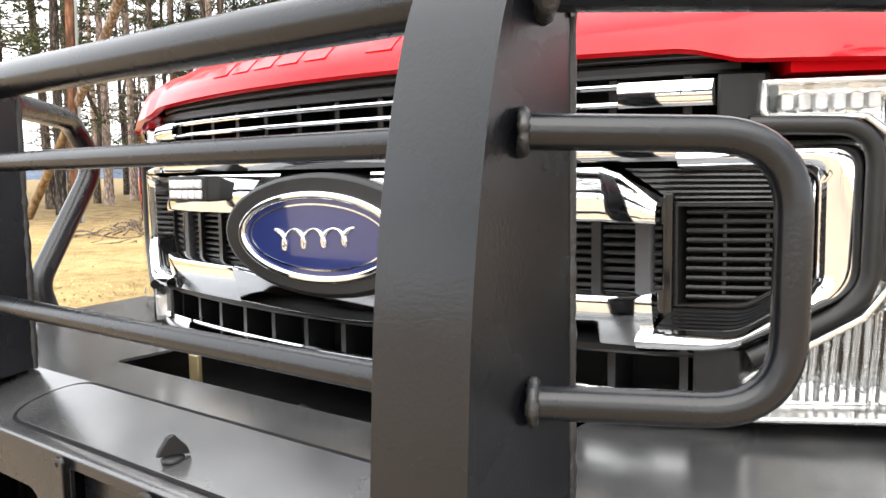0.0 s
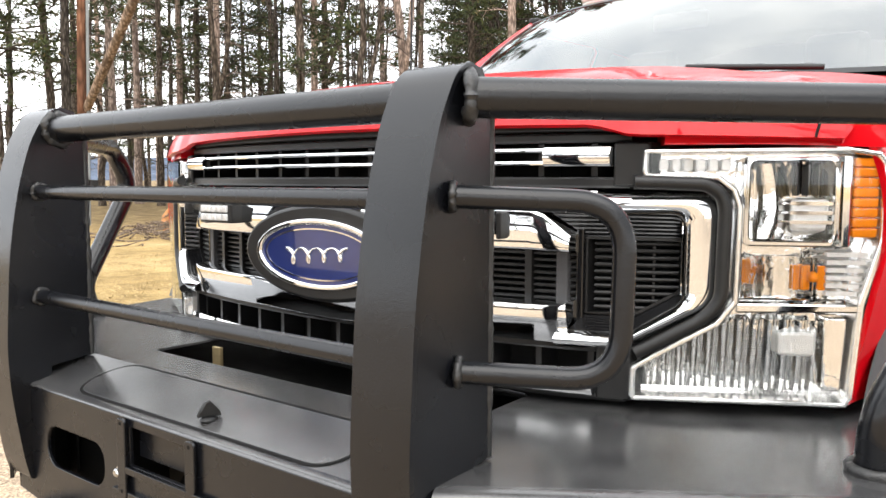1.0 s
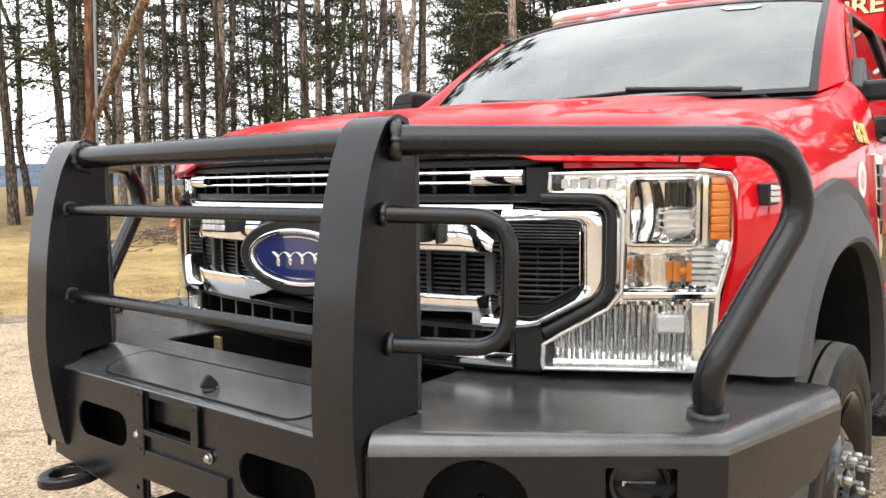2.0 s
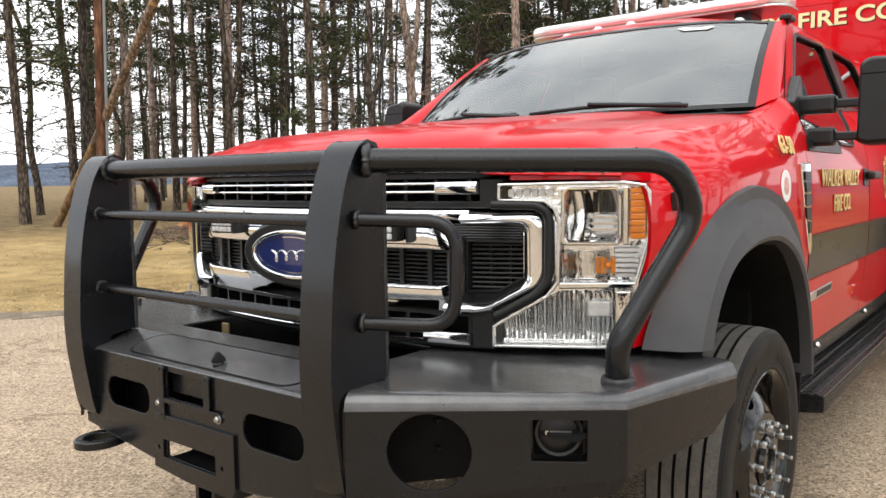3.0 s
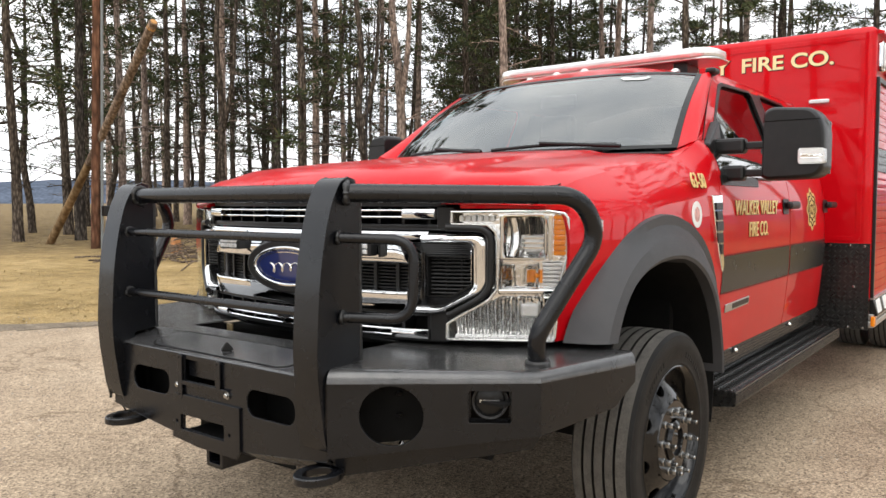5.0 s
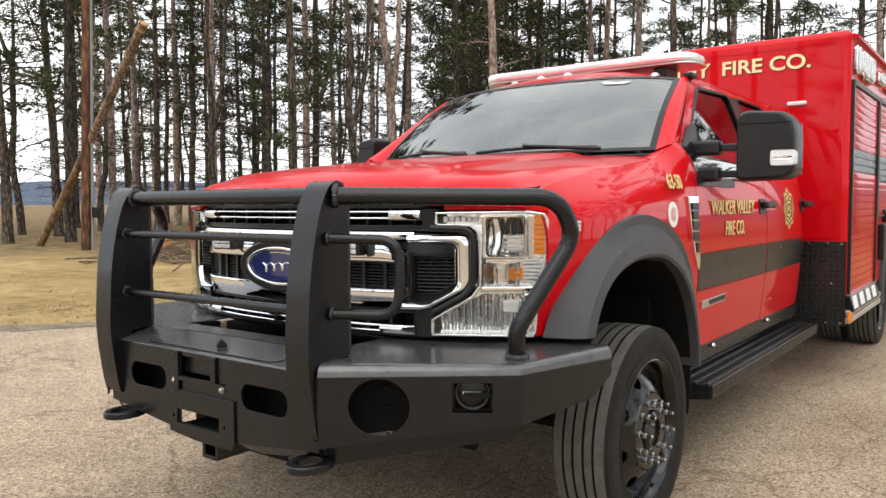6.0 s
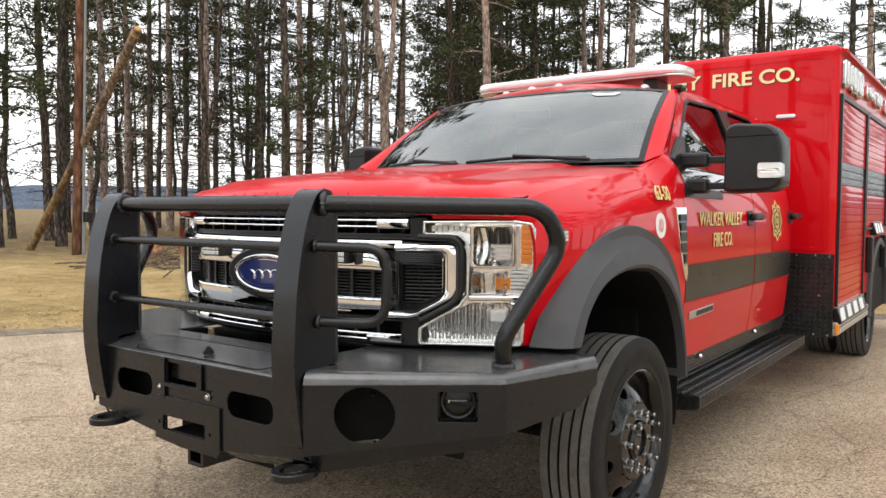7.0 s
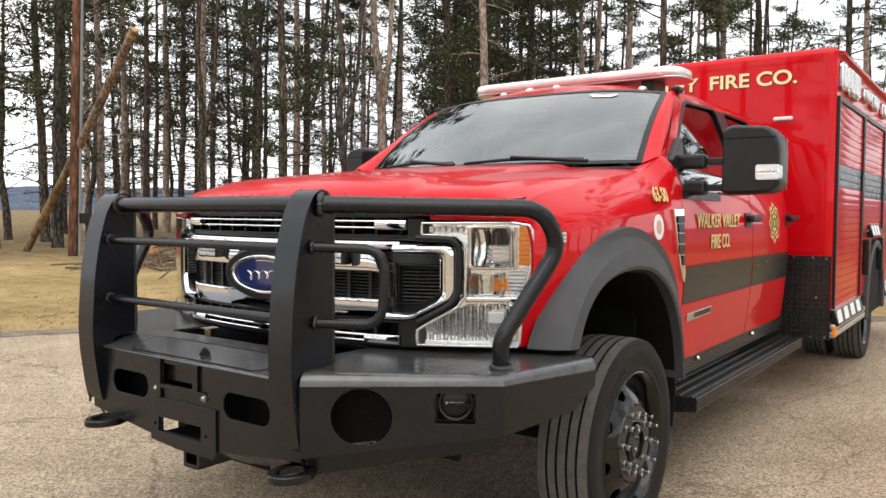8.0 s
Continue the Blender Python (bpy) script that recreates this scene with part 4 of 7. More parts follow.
for side in (1, -1):
    bm = bmesh.new()
    tube(bm, [hood_point(side, v) + Vector((side * 0.001, 0, 0.0005)) for v in span(0.86, 1, 8)] + [Vector((side * 0.872, 0.585, 1.528))], 0.0013, 6)
    part("hood_gap", bm, DARK, hood, "dark gap between hood and fender")
    bm = bmesh.new()
    tube(bm, [hood_point(side * (0.958 + 0.03 * min(1, v / 0.06)), v) + Vector((side * 0.0008, -0.0008, 0.0010)) for v in [0.0, 0.003, 0.006, 0.010, 0.018, 0.026, 0.036, 0.05, 0.065, 0.08, 0.10]], 0.0024, 6)
    part("hood_gap", bm, DARK, hood)

    def fender_point(y, v, side=side):
        yy = y
        seam = hood_point(1.0, min(1, max(0.0, (y - front_edge(0.897)) / (0.52 - front_edge(0.897)))))
        rise = min(1.0, max(0.0, (y - 0.30) / 0.30))
        top = seam.z + 0.0025 + 0.072 * rise ** 3
        z = 0.60 + (top - 0.60) * v
        x = side_x(min(z, 1.42))
        fore = min(1, max(0, (-0.12 - y) / 0.49))
        x -= 0.062 * fore ** 1.6 + (0.035 * fore * max(0, min(1, (1.10 - z) / 0.2)))
        k = max(0.0, (z - (top - 0.17)) / 0.17)
        x -= (x - 0.894 - 0.024 * rise ** 2) * k ** (2.2 + 0.8 * rise)
        if y < -0.611:
            x = min(x, 0.62 + (y + 0.808) / 0.56)
        return Vector((side * x, yy, z))
    bm = bmesh.new()
    ys = [-0.655, -0.645, -0.635, -0.625, -0.614, -0.60] + span(-0.58, 0.648, 49)
    grid(bm, fender_point, ys, span(0, 1, 44), keep=lambda y, v: (math.hypot(y - 0.0, (0.60 + 0.72 * v) - 0.50) > 0.60 or v > 0.9) and (y > -0.615 or v > 0.975) and (y > -0.42 or v > 0.33))
    fender = part("fender", bm, RED, truck, "glossy red front fender", smooth=60, thick=0.01)
    # wheel arch flare
    outer = [(-0.605, 0.846), (-0.570, 0.925), (-0.510, 1.01), (-0.43, 1.10), (-0.32, 1.175), (-0.19, 1.225), (-0.05, 1.246), (0.10, 1.240), (0.25, 1.205), (0.38, 1.145), (0.48, 1.065), (0.555, 0.955), (0.59, 0.83), (0.60, 0.70), (0.60, 0.58)]
    inner_ = [(-0.500, 0.846), (-0.475, 0.905), (-0.435, 0.962), (-0.37, 1.015), (-0.28, 1.053), (-0.17, 1.075), (-0.05, 1.083), (0.08, 1.077), (0.20, 1.048), (0.31, 0.995), (0.40, 0.920), (0.465, 0.82), (0.505, 0.72), (0.525, 0.64), (0.532, 0.57)]
    bm = bmesh.new()
    rows = []
    oo = smooth_path([(0, a, b) for a, b in outer], 0.05, 3)
    ii = smooth_path([(0, a, b) for a, b in inner_], 0.05, 3)
    for o, n_ in zip(oo, ii):
        row = []
        xo = abs(fender_point(max(o.y, -0.6), 0.5).x)
        xo = min(xo, side_x(o.z)) - 0.004
        for f, x in ((0, xo), (0.04, xo + 0.018), (0.25, 1.028 + 0.1 * (xo - 1.0)), (0.50, 1.052), (0.56, 1.060), (0.92, 1.074), (1.0, 1.068)):
            p = o.lerp(n_, f)
            row.append(bm.verts.new((side * x, p.y, p.z)))
        for depth in (0.03, 0.14):
            row.append(bm.verts.new((side * (1.068 - depth), n_.y, n_.z)))
        rows.append(row)
    for a, b in zip(rows, rows[1:]):
        for j in range(8):
            bm.faces.new((a[j], a[j + 1], b[j + 1], b[j]))
    bm.faces.new(rows[0])
    bm.faces.new(rows[-1])
    flare = part("wheel_arch_flare", bm, FLARE, truck, "dark grey grained plastic wheel arch flare", smooth=28)
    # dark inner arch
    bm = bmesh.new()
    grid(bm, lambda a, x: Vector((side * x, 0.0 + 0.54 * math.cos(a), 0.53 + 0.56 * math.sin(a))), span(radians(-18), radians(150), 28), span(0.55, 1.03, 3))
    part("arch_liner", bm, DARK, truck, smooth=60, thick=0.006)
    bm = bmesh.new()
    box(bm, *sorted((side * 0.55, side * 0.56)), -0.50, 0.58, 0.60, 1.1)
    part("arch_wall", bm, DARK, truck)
    # side marker lamp on the fender, dark at rest
    bm = bmesh.new()
    p = fender_point(-0.49, 0.80)
    box(bm, side * (abs(p.x) - 0.01), side * (abs(p.x) + 0.016), -0.525, -0.455, 1.186, 1.232)
    mark = part("fender_warning_lamp", bm, PLASTIC, truck, "small clear warning lamp in a black frame, unlit", bevel=0.004)
    bm = bmesh.new()
    for r in range(3):
        box(bm, side * (abs(p.x) + 0.012), side * (abs(p.x) + 0.020), -0.519, -0.461, 1.192 + 0.0125 * r, 1.2025 + 0.0125 * r)
    part("optic", bm, LAMPGLASS, mark, bevel=0.002)
    # chrome gill behind the arch
    bm = bmesh.new()
    prism(bm, [(0.504, 1.315), (0.634, 1.318), (0.644, 1.02), (0.632, 0.985), (0.616, 1.0), (0.580, 1.06)], lambda u, v, d: Vector((side * (side_x(v) + d), u, v)), -0.004, 0.014)
    gill = part("fender_gill", bm, CHROME, truck, "chrome fender trim with dark bars", bevel=0.004)
    for i, (z0, z1) in enumerate(((1.255, 1.285), (1.212, 1.248), (1.165, 1.205), (1.115, 1.157), (1.065, 1.107))):
        bm = bmesh.new()
        ya = 0.540 if i < 4 else 0.590
        prism(bm, [(ya + 0.012 * (i % 2), z0), (0.622, z0), (0.622 - 0.012 * (i % 2), z1), (ya, z1)], lambda u, v, d: Vector((side * (side_x(v) + d), u, v)), 0.013, 0.016)
        part("gill_bar", bm, PLASTIC, gill)
    bm = bmesh.new()
    prism(bm, ellipse(0.335, 1.237, 0.056, 0.053, 32), lambda u, v, d: Vector((side * (side_x(v) + d), u, v)), 0.001, 0.0035)
    seal = part("round_sticker", bm, WHITE, truck, "round white sticker with a faint red emblem")
    bm = bmesh.new()
    prism(bm, ellipse(0.335, 1.237, 0.030, 0.030, 24), lambda u, v, d: Vector((side * (side_x(v) + d), u, v)), 0.0036, 0.0042)
    part("emblem", bm, material("faded_red_ink", (0.62, 0.33, 0.30), 0.5, vary=0.3, scale=60), seal)

# cowl and wipers
bm = bmesh.new()
grid(bm, lambda x, v: Vector((x, 0.32 + 0.19 * (x / 0.897) ** 2 + 0.10 * v - 0.02, 1.497 + 0.012 * v)), span(-0.88, 0.88, 24), span(0, 1, 3))
cowl = part("cowl", bm, PLASTIC, truck, thick=0.01)


def ws_point(u, v):
    """Windscreen: u across, v from the cowl up."""
    bx, tx = (0.868 if u > 0 else 0.818) * u, (0.790 if u > 0 else 0.722) * u
    b = Vector((bx, 0.36 + 0.235 * u * u, 1.512 + 0.012 * u * u))
    t = Vector((tx, 0.985 + 0.11 * u * u, 1.950 - 0.040 * u ** 4))
    p = b.lerp(t, v)
    p += Vector((0, -0.030, 0.030)) * math.sin(math.pi * v) * 0.6
    return p


bm = bmesh.new()
grid(bm, ws_point, span(-0.965, 0.965, 24), span(0.0, 0.985, 14))
windscreen = part("windscreen", bm, WINDSHIELD, truck, "tinted glass windscreen", smooth=80, facing=(0, -1, 1))
windscreen.visible_shadow = False
bm = bmesh.new()
for u0, u1, v0, v1 in ((-0.97, -0.94, 0, 1), (0.94, 0.97, 0, 1), (-0.94, 0.94, 0.0, 0.035), (-0.94, 0.94, 0.968, 1.0)):
    grid(bm, lambda u, v: ws_point(u, v) + Vector((0, -0.0025, 0.0025)), span(u0, u1, 12), span(v0, v1, 10))
part("screen_border", bm, PLASTIC, windscreen, "black printed glass border", smooth=80)
bm = bmesh.new()
prism(bm, [(0.50, 0.905), (0.53, 0.915), (0.60, 0.895), (0.675, 0.915), (0.69, 0.905), (0.66, 0.865), (0.54, 0.865)], lambda u, v, d: ws_point(u, v) + Vector((0, -0.003 + d, 0.003)), 0, 0.001)
part("screen_sticker", bm, WHITE, windscreen, "small white paper sticker")
for x0, x1, s in ((0.02, 0.62, 1), (-0.62, -0.06, 1)):
    bm = bmesh.new()
    a, b = ws_point(x0 / 0.885, 0.022) + Vector((0, -0.022, 0.012)), ws_point(x1 / 0.885, 0.030) + Vector((0, -0.022, 0.012))
    mid = a.lerp(b, 0.45) + Vector((0, -0.012, 0.012))
    tube(bm, smooth_path([a, mid, b], 0.1), 0.008, 8)
    tube(bm, smooth_path([a.lerp(b, 0.42) + Vector((0, -0.02, 0.02)), b + Vector((0.04, -0.045, -0.012))], 0.05), 0.009, 8)
    part("wiper", bm, PLASTIC, truck, "black windscreen wiper", smooth=60)


# greenhouse
def house_x(z):
    return 0.918 - 0.118 * (z - 1.56) / 0.34 if z < 1.90 else 0.800 - 0.030 * (z - 1.90) / 0.045


def lean_in(z, side):
    return 0.06 * max(0.0, (z - 1.56) / 0.34) if side < 0 else 0.0


FRONT_WIN = [(0.815, 1.578), (1.20, 1.868), (1.26, 1.885), (1.735, 1.90), (1.775, 1.88), (1.83, 1.60), (1.81, 1.583)]
REAR_WIN = [(1.945, 1.60), (1.915, 1.885), (1.945, 1.902), (2.42, 1.90), (2.48, 1.88), (2.64, 1.63), (2.62, 1.603)]
for side in (1, -1):
    def on_house(y, z, d, side=side):
        return Vector((side * (house_x(z) - d - lean_in(z, side)), y, z))
    bm = bmesh.new()
    sheet_with_holes(bm, [(0.60, 1.556), (0.72, 1.60), (1.11, 1.895), (1.18, 1.932), (2.70, 1.938), (2.78, 1.90), (2.80, 1.556)], [FRONT_WIN, REAR_WIN], on_house, 0, 0.03)
    part("window_frames", bm, RED, truck, bevel=0.003)
    bm = bmesh.new()
    sheet_with_holes(bm, [(0.66, 1.556), (0.76, 1.61), (1.12, 1.885), (1.20, 1.918), (2.68, 1.924), (2.75, 1.89), (2.77, 1.556)], [FRONT_WIN, REAR_WIN], on_house, 0.034, 0.042)
    part("inner_pillar_trim", bm, CABIN, truck)
    for win, nm in ((FRONT_WIN, "front_side_window"), (REAR_WIN, "rear_side_window")):
        bm = bmesh.new()
        prism(bm, win, on_house, 0.014, 0.018)
        pane = part(nm, bm, SIDEGLASS, truck, "dark tinted side window")
        pane.visible_shadow = False
        c = Vector((sum(p[0] for p in win) / len(win), sum(p[1] for p in win) / len(win)))
        small = [tuple(c + (Vector(p) - c) * (1 - 0.018 / (Vector(p) - c).length)) for p in win]
        big = [tuple(c + (Vector(p) - c) * (1 + 0.012 / (Vector(p) - c).length)) for p in win]
        bm = bmesh.new()
        ring(bm, big, small, on_house, -0.004, 0.012)
        part("window_seal", bm, PLASTIC, pane, "black rubber seal", bevel=0.002)
    bm = bmesh.new()
    prism(bm, [(1.80, 1.59), (1.955, 1.59), (1.925, 1.895), (1.77, 1.895)], on_house, -0.003, 0.01)
    part("pillar_cover", bm, PLASTIC, truck, "gloss black pillar cover", bevel=0.002)
    bm = bmesh.new()  # front pillar, from the windscreen's edge to the side frame
    rows = []
    for v in span(0, 1, 10):
        a = ws_point(side * 0.965, v)
        b = Vector((side * (house_x(1.556 + 0.376 * v) - lean_in(1.556 + 0.376 * v, side)), 0.60 + 0.58 * v + 0.012 * math.sin(math.pi * v), 1.556 + 0.376 * v))
        m_ = a.lerp(b, 0.5) + Vector((side * 0.018, -0.018, 0.004))
        rows.append([bm.verts.new(p) for p in (a, a.lerp(m_, 0.5) + Vector((side * 0.008, -0.008, 0)), m_, m_.lerp(b, 0.5) + Vector((side * 0.008, -0.004, 0)), b)])
    for a, b in zip(rows, rows[1:]):
        for j in range(4):
            bm.faces.new((a[j], a[j + 1], b[j + 1], b[j]))
    part("front_pillar", bm, RED, truck, smooth=60, thick=0.012)
    bm = bmesh.new()  # corner panel between hood, windscreen and pillar foot
    ca, cb, cc, cd = Vector((0.893, 0.40, 1.466)), Vector((0.916, 0.604, 1.550)), Vector((0.853, 0.535, 1.510)), Vector((0.80, 0.455, 1.488))
    grid(bm, lambda s, v: Matrix.Diagonal((side, 1, 1)) @ (ca.lerp(cb, s).lerp(cd.lerp(cc, s), v)), span(0, 1, 5), span(0, 1, 5))
    part("cowl_corner", bm, RED, truck, smooth=60, thick=0.01)
    bm = bmesh.new()  # dark gap between front pillar and door frame
    tube(bm, [on_house(y, z, -0.001) for y, z in ((0.668, 1.560), (0.735, 1.612), (0.86, 1.708), (0.98, 1.800), (1.08, 1.872), (1.15, 1.912), (1.24, 1.928))], 0.0028, 6)
    part("pillar_gap", bm, DARK, truck)
    # dropped front part of the side window, with its black lower panel
    bm = bmesh.new()
    grid(bm, lambda s, z: Vector((side * (side_x(z) + 0.004), 0.70 + (0.80 + 0.5 * (z - 1.40)) * s, z)), span(0, 1, 10), span(1.402, 1.572, 8))
    low_pane = part("dropped_window", bm, DARKPANE, truck, "dark dropped corner of the side window", smooth=50, thick=0.003)
    bm = bmesh.new()
    grid(bm, lambda y, z: Vector((side * (side_x(z) + 0.006), y, z)), span(0.68, 1.24, 8), span(1.362, 1.404, 4))
    part("mirror_panel", bm, PLASTIC, low_pane, "black plastic mirror panel", smooth=50, thick=0.004)
    bm = bmesh.new()
    tube(bm, [(side * (side_x(1.402) + 0.006), y, 1.402) for y in span(1.22, 1.50, 6)] + [(side * (side_x(z) + 0.006), 1.50 + 0.5 * (z - 1.40), z) for z in span(1.41, 1.572, 6)], 0.006, 6)
    part("window_seal", bm, PLASTIC, low_pane, smooth=60)
    # doors
    for nm, y0, y1, hy in (("front_door", 0.653, 1.808, 1.70), ("rear_door", 1.818, 2.79, 2.68)):
        bm = bmesh.new()

        def door_point(y, z, side=side, off=0.0):
            rear = max(0.0, (y - 2.55) / 0.24)
            return Vector((side * (side_x(z) + off - 0.02 * rear ** 2), y, z))
        grid(bm, door_point, span(y0, y1, 10), [0.612, 0.63, 0.66, 0.70, 0.73, 0.76, 0.80] + span(0.84, 1.42, 12) + [1.46, 1.50, 1.53, 1.558])
        door = part(nm, bm, RED, truck, "glossy red door with a black stripe", smooth=50, thick=0.02)
        bm = bmesh.new()
        grid(bm, lambda y, z: door_point(y, z, off=0.0022), span(y0 + 0.004, y1 - 0.004, 10), span(0.888, 1.050, 6))
        part("stripe", bm, STRIPE, door, "gloss black stripe", smooth=50, thick=0.0015)
        bm = bmesh.new()
        for z in (0.884, 1.054):
            grid(bm, lambda y, zz: door_point(y, zz, off=0.0022), span(y0 + 0.004, y1 - 0.004, 10), [z - 0.003, z + 0.003])
        part("pinstripe", bm, material("dark_red_vinyl", (0.22, 0.02, 0.02), 0.6, vary=0.1, spec=0.1), door, thick=0.001)
        bm = bmesh.new()
        prism(bm, rounded(hy - 0.045, hy + 0.07, 1.222, 1.305, 0.016, 4), lambda u, v, d: Vector((side * (side_x(v) + d), u, v)), 0.001, 0.006)
        handle = part("door_handle", bm, PLASTIC, door, "black door handle", bevel=0.003)
        bm = bmesh.new()
        box(bm, *sorted((side * (side_x(1.27) + 0.012), side * (side_x(1.27) + 0.048))), hy - 0.03, hy + 0.16, 1.252, 1.292)
        part("grip", bm, PLASTIC, handle, bevel=0.012)
    bm = bmesh.new()
    grid(bm, lambda y, z: Vector((side * (side_x(z) - 0.004), y, z)), span(0.56, 2.80, 8), span(0.515, 0.608, 4))
    part("rocker_panel", bm, DIAMOND, truck, "black ribbed sill below the doors", smooth=50, thick=0.02)
    bm = bmesh.new()
    for i in range(150):
        y = 0.60 + 2.16 * i / 149
        for z in (0.530, 0.548, 0.566, 0.584):
            box(bm, *sorted((side * (side_x(z) - 0.006), side * (side_x(z) - 0.001))), y - 0.0045, y + 0.0045, z - 0.006, z + 0.006)
    tagged(part("sill_pattern", bm, TREADBAR, truck), kind="stuff")
    for y in (0.98, 1.98):
        bm = bmesh.new()
        bmesh.ops.create_uvsphere(bm, u_segments=12, v_segments=8, radius=0.013, matrix=Matrix.Translation((side * 0.985, y, 0.588)))
        part("sill_lamp", bm, CHROME, truck, "small chrome sill lamp", smooth=80)
    bm = bmesh.new()
    prism(bm, rounded(0.735, 1.09, 0.798, 0.836, 0.008, 3), lambda u, v, d: Vector((side * (side_x(v) + d), u, v + 0.02 * (u - 0.9))), 0.001, 0.006)
    tag = part("engine_badge", bm, SATIN, truck, "chrome nameplate with a dark unreadable bar", bevel=0.002)
    bm = bmesh.new()
    prism(bm, rounded(0.83, 1.078, 0.806, 0.829, 0.004, 2), lambda u, v, d: Vector((side * (side_x(v) + d), u, v + 0.02 * (u - 0.9))), 0.0062, 0.0072)
    part("dark_bar", bm, PLASTIC, tag)

# roof and back of the cab
bm = bmesh.new()


def roof_point(u, v):
    f = ws_point(u * 0.965, 0.985)
    x = f.x + ((0.782 if u > 0 else 0.705) * u - f.x) * min(1, v * 5)
    y = f.y + (2.80 - f.y) * v
    z = f.z + (0.095 * (1 - abs(u) ** 2.6)) * math.sin(min(1, v * 4.5) * math.pi / 2) - 0.03 * max(0, (v - 0.85) / 0.15) ** 2
    s = min(1.0, v / 0.10)
    edge = f.z + (1.938 - f.z) * s * s * (3 - 2 * s)
    zr = edge * abs(u) ** 6 + z * (1 - abs(u) ** 6)
    return Vector((x, y, zr))


grid(bm, roof_point, span(-1, 1, 28), span(0, 1, 20))
roof = part("roof", bm, RED, truck, "glossy red cab roof", smooth=60, thick=0.015)
bm = bmesh.new()
prism(bm, [(-0.90, 0.6), (0.90, 0.6), (0.90, 1.56)] + [(roof_point(u, 1).x, roof_point(u, 1).z - 0.004) for u in span(1, -1, 16)] + [(-0.90, 1.56)], lambda u, v, d: Vector((u, d, v)), 2.78, 2.80)
part("cab_back", bm, RED, truck)
bm = bmesh.new()
prism(bm, [(-0.86, 0.6), (0.86, 0.6), (0.86, 1.56)] + [(roof_point(u, 0.97).x * 0.98, roof_point(u, 0.97).z - 0.012) for u in span(1, -1, 16)] + [(-0.86, 1.56)], lambda u, v, d: Vector((u, d, v)), 2.74, 2.76)
grid(bm, lambda u, v: roof_point(u * 0.97, 0.02 + v * 0.94) - Vector((0, 0, 0.03)), span(-1, 1, 12), span(0, 1, 6))
part("cabin_lining", bm, CABIN, truck, "grey cabin lining")
bm = bmesh.new()
box(bm, -0.92, 0.92, 0.2, 2.79, 0.52, 0.60)
part("cab_floor", bm, DARK, truck)
bm = bmesh.new()
box(bm, -0.88, 0.88, 0.42, 0.46, 0.6, 1.47)
part("firewall", bm, DARK, truck)
for side in (-1, 1):
    bm = bmesh.new()
    rx = 0.77 if side > 0 else 0.69
    box(bm, side * rx, side * (rx + 0.05), 1.115, 1.20, 1.922, 1.950)
    part("roof_clip", bm, PLASTIC, truck, bevel=0.01)
# cabin: dashboard, wheel, seats
bm = bmesh.new()
prism(bm, [(0.50, 1.20), (0.95, 1.15), (1.02, 1.38), (0.92, 1.47), (0.50, 1.49)], lambda u, v, d: Vector((d, u, v)), -0.86, 0.86)
part("dashboard", bm, CABIN, truck, "dark grey dashboard", bevel=0.03)
bm = bmesh.new()
q = Matrix.Translation((0.42, 1.10, 1.44)) @ Matrix.Rotation(radians(-62), 4, "X")
tube(bm, [q @ Vector((0.19 * math.cos(a), 0.19 * math.sin(a), 0)) for a in span(0, 2 * math.pi, 28)], 0.014, 8, caps=False)
tube(bm, [q @ Vector((-0.18, 0, 0)), q @ Vector((0, 0, -0.03)), q @ Vector((0.18, 0, 0))], 0.016, 8)
part("steering_wheel", bm, CABIN, truck, smooth=60)
for sx in (-0.42, 0.42):
    bm = bmesh.new()
    box(bm, sx - 0.26, sx + 0.26, 1.25, 1.75, 0.95, 1.10)
    box(bm, sx - 0.25, sx + 0.25, 1.70, 1.84, 1.05, 1.66)
    box(bm, sx - 0.13, sx + 0.13, 1.74, 1.83, 1.68, 1.86)
    part("seat", bm, CABIN, truck, "dark grey front seat", bevel=0.04)
bm = bmesh.new()
box(bm, -0.11, 0.11, 1.02, 1.05, 1.80, 1.87)
part("rear_view_mirror", bm, PLASTIC, truck, bevel=0.012)

# light bar on the roof
bm = bmesh.new()
prism(bm, rounded(-0.675, 0.715, 1.44, 1.74, 0.10, 6), lambda u, v, d: Vector((u, v, d)), 2.056, 2.070)
bar = part("light_bar", bm, SATIN, truck, "long white roof light bar, unlit", bevel=0.006)
bm = bmesh.new()
prism(bm, rounded(-0.680, 0.705, 1.425, 1.755, 0.12, 8), lambda u, v, d: Vector((u, v, d)), 2.070, 2.122)
part("dome", bm, material("milky_lamp_cover", (0.86, 0.87, 0.86), 0.10, 0.55, vary=0.05, scale=20), bar, "clear and white lamp cover", bevel=0.018)
for x in (-0.62, -0.34, -0.16, 0.02, 0.55):
    bm = bmesh.new()
    lathe(bm, [(0.026, 0), (0.024, 0.009), (0.014, 0.018), (0, 0.021)], 16, Matrix.Translation((x, 1.30, roof_point(x / (0.76 if x > 0 else 0.70), 0.17).z - 0.003)))
    part("roof_marker_lamp", bm, WHITE if x < 0.5 else SATIN, truck, "small clear roof marker lamp", smooth=60)
for x in (-0.5, 0.5):
    bm = bmesh.new()
    box(bm, x - 0.04, x + 0.04, 1.5, 1.68, 1.97, 2.058)
    part("bar_foot", bm, PLASTIC, bar, bevel=0.006)
bm = bmesh.new()
tube(bm, [(-0.86, 0.42, 1.47), (-0.86, 0.43, 1.95)], 0.004, 6)
part("aerial", bm, PLASTIC, truck, "thin black whip aerial")

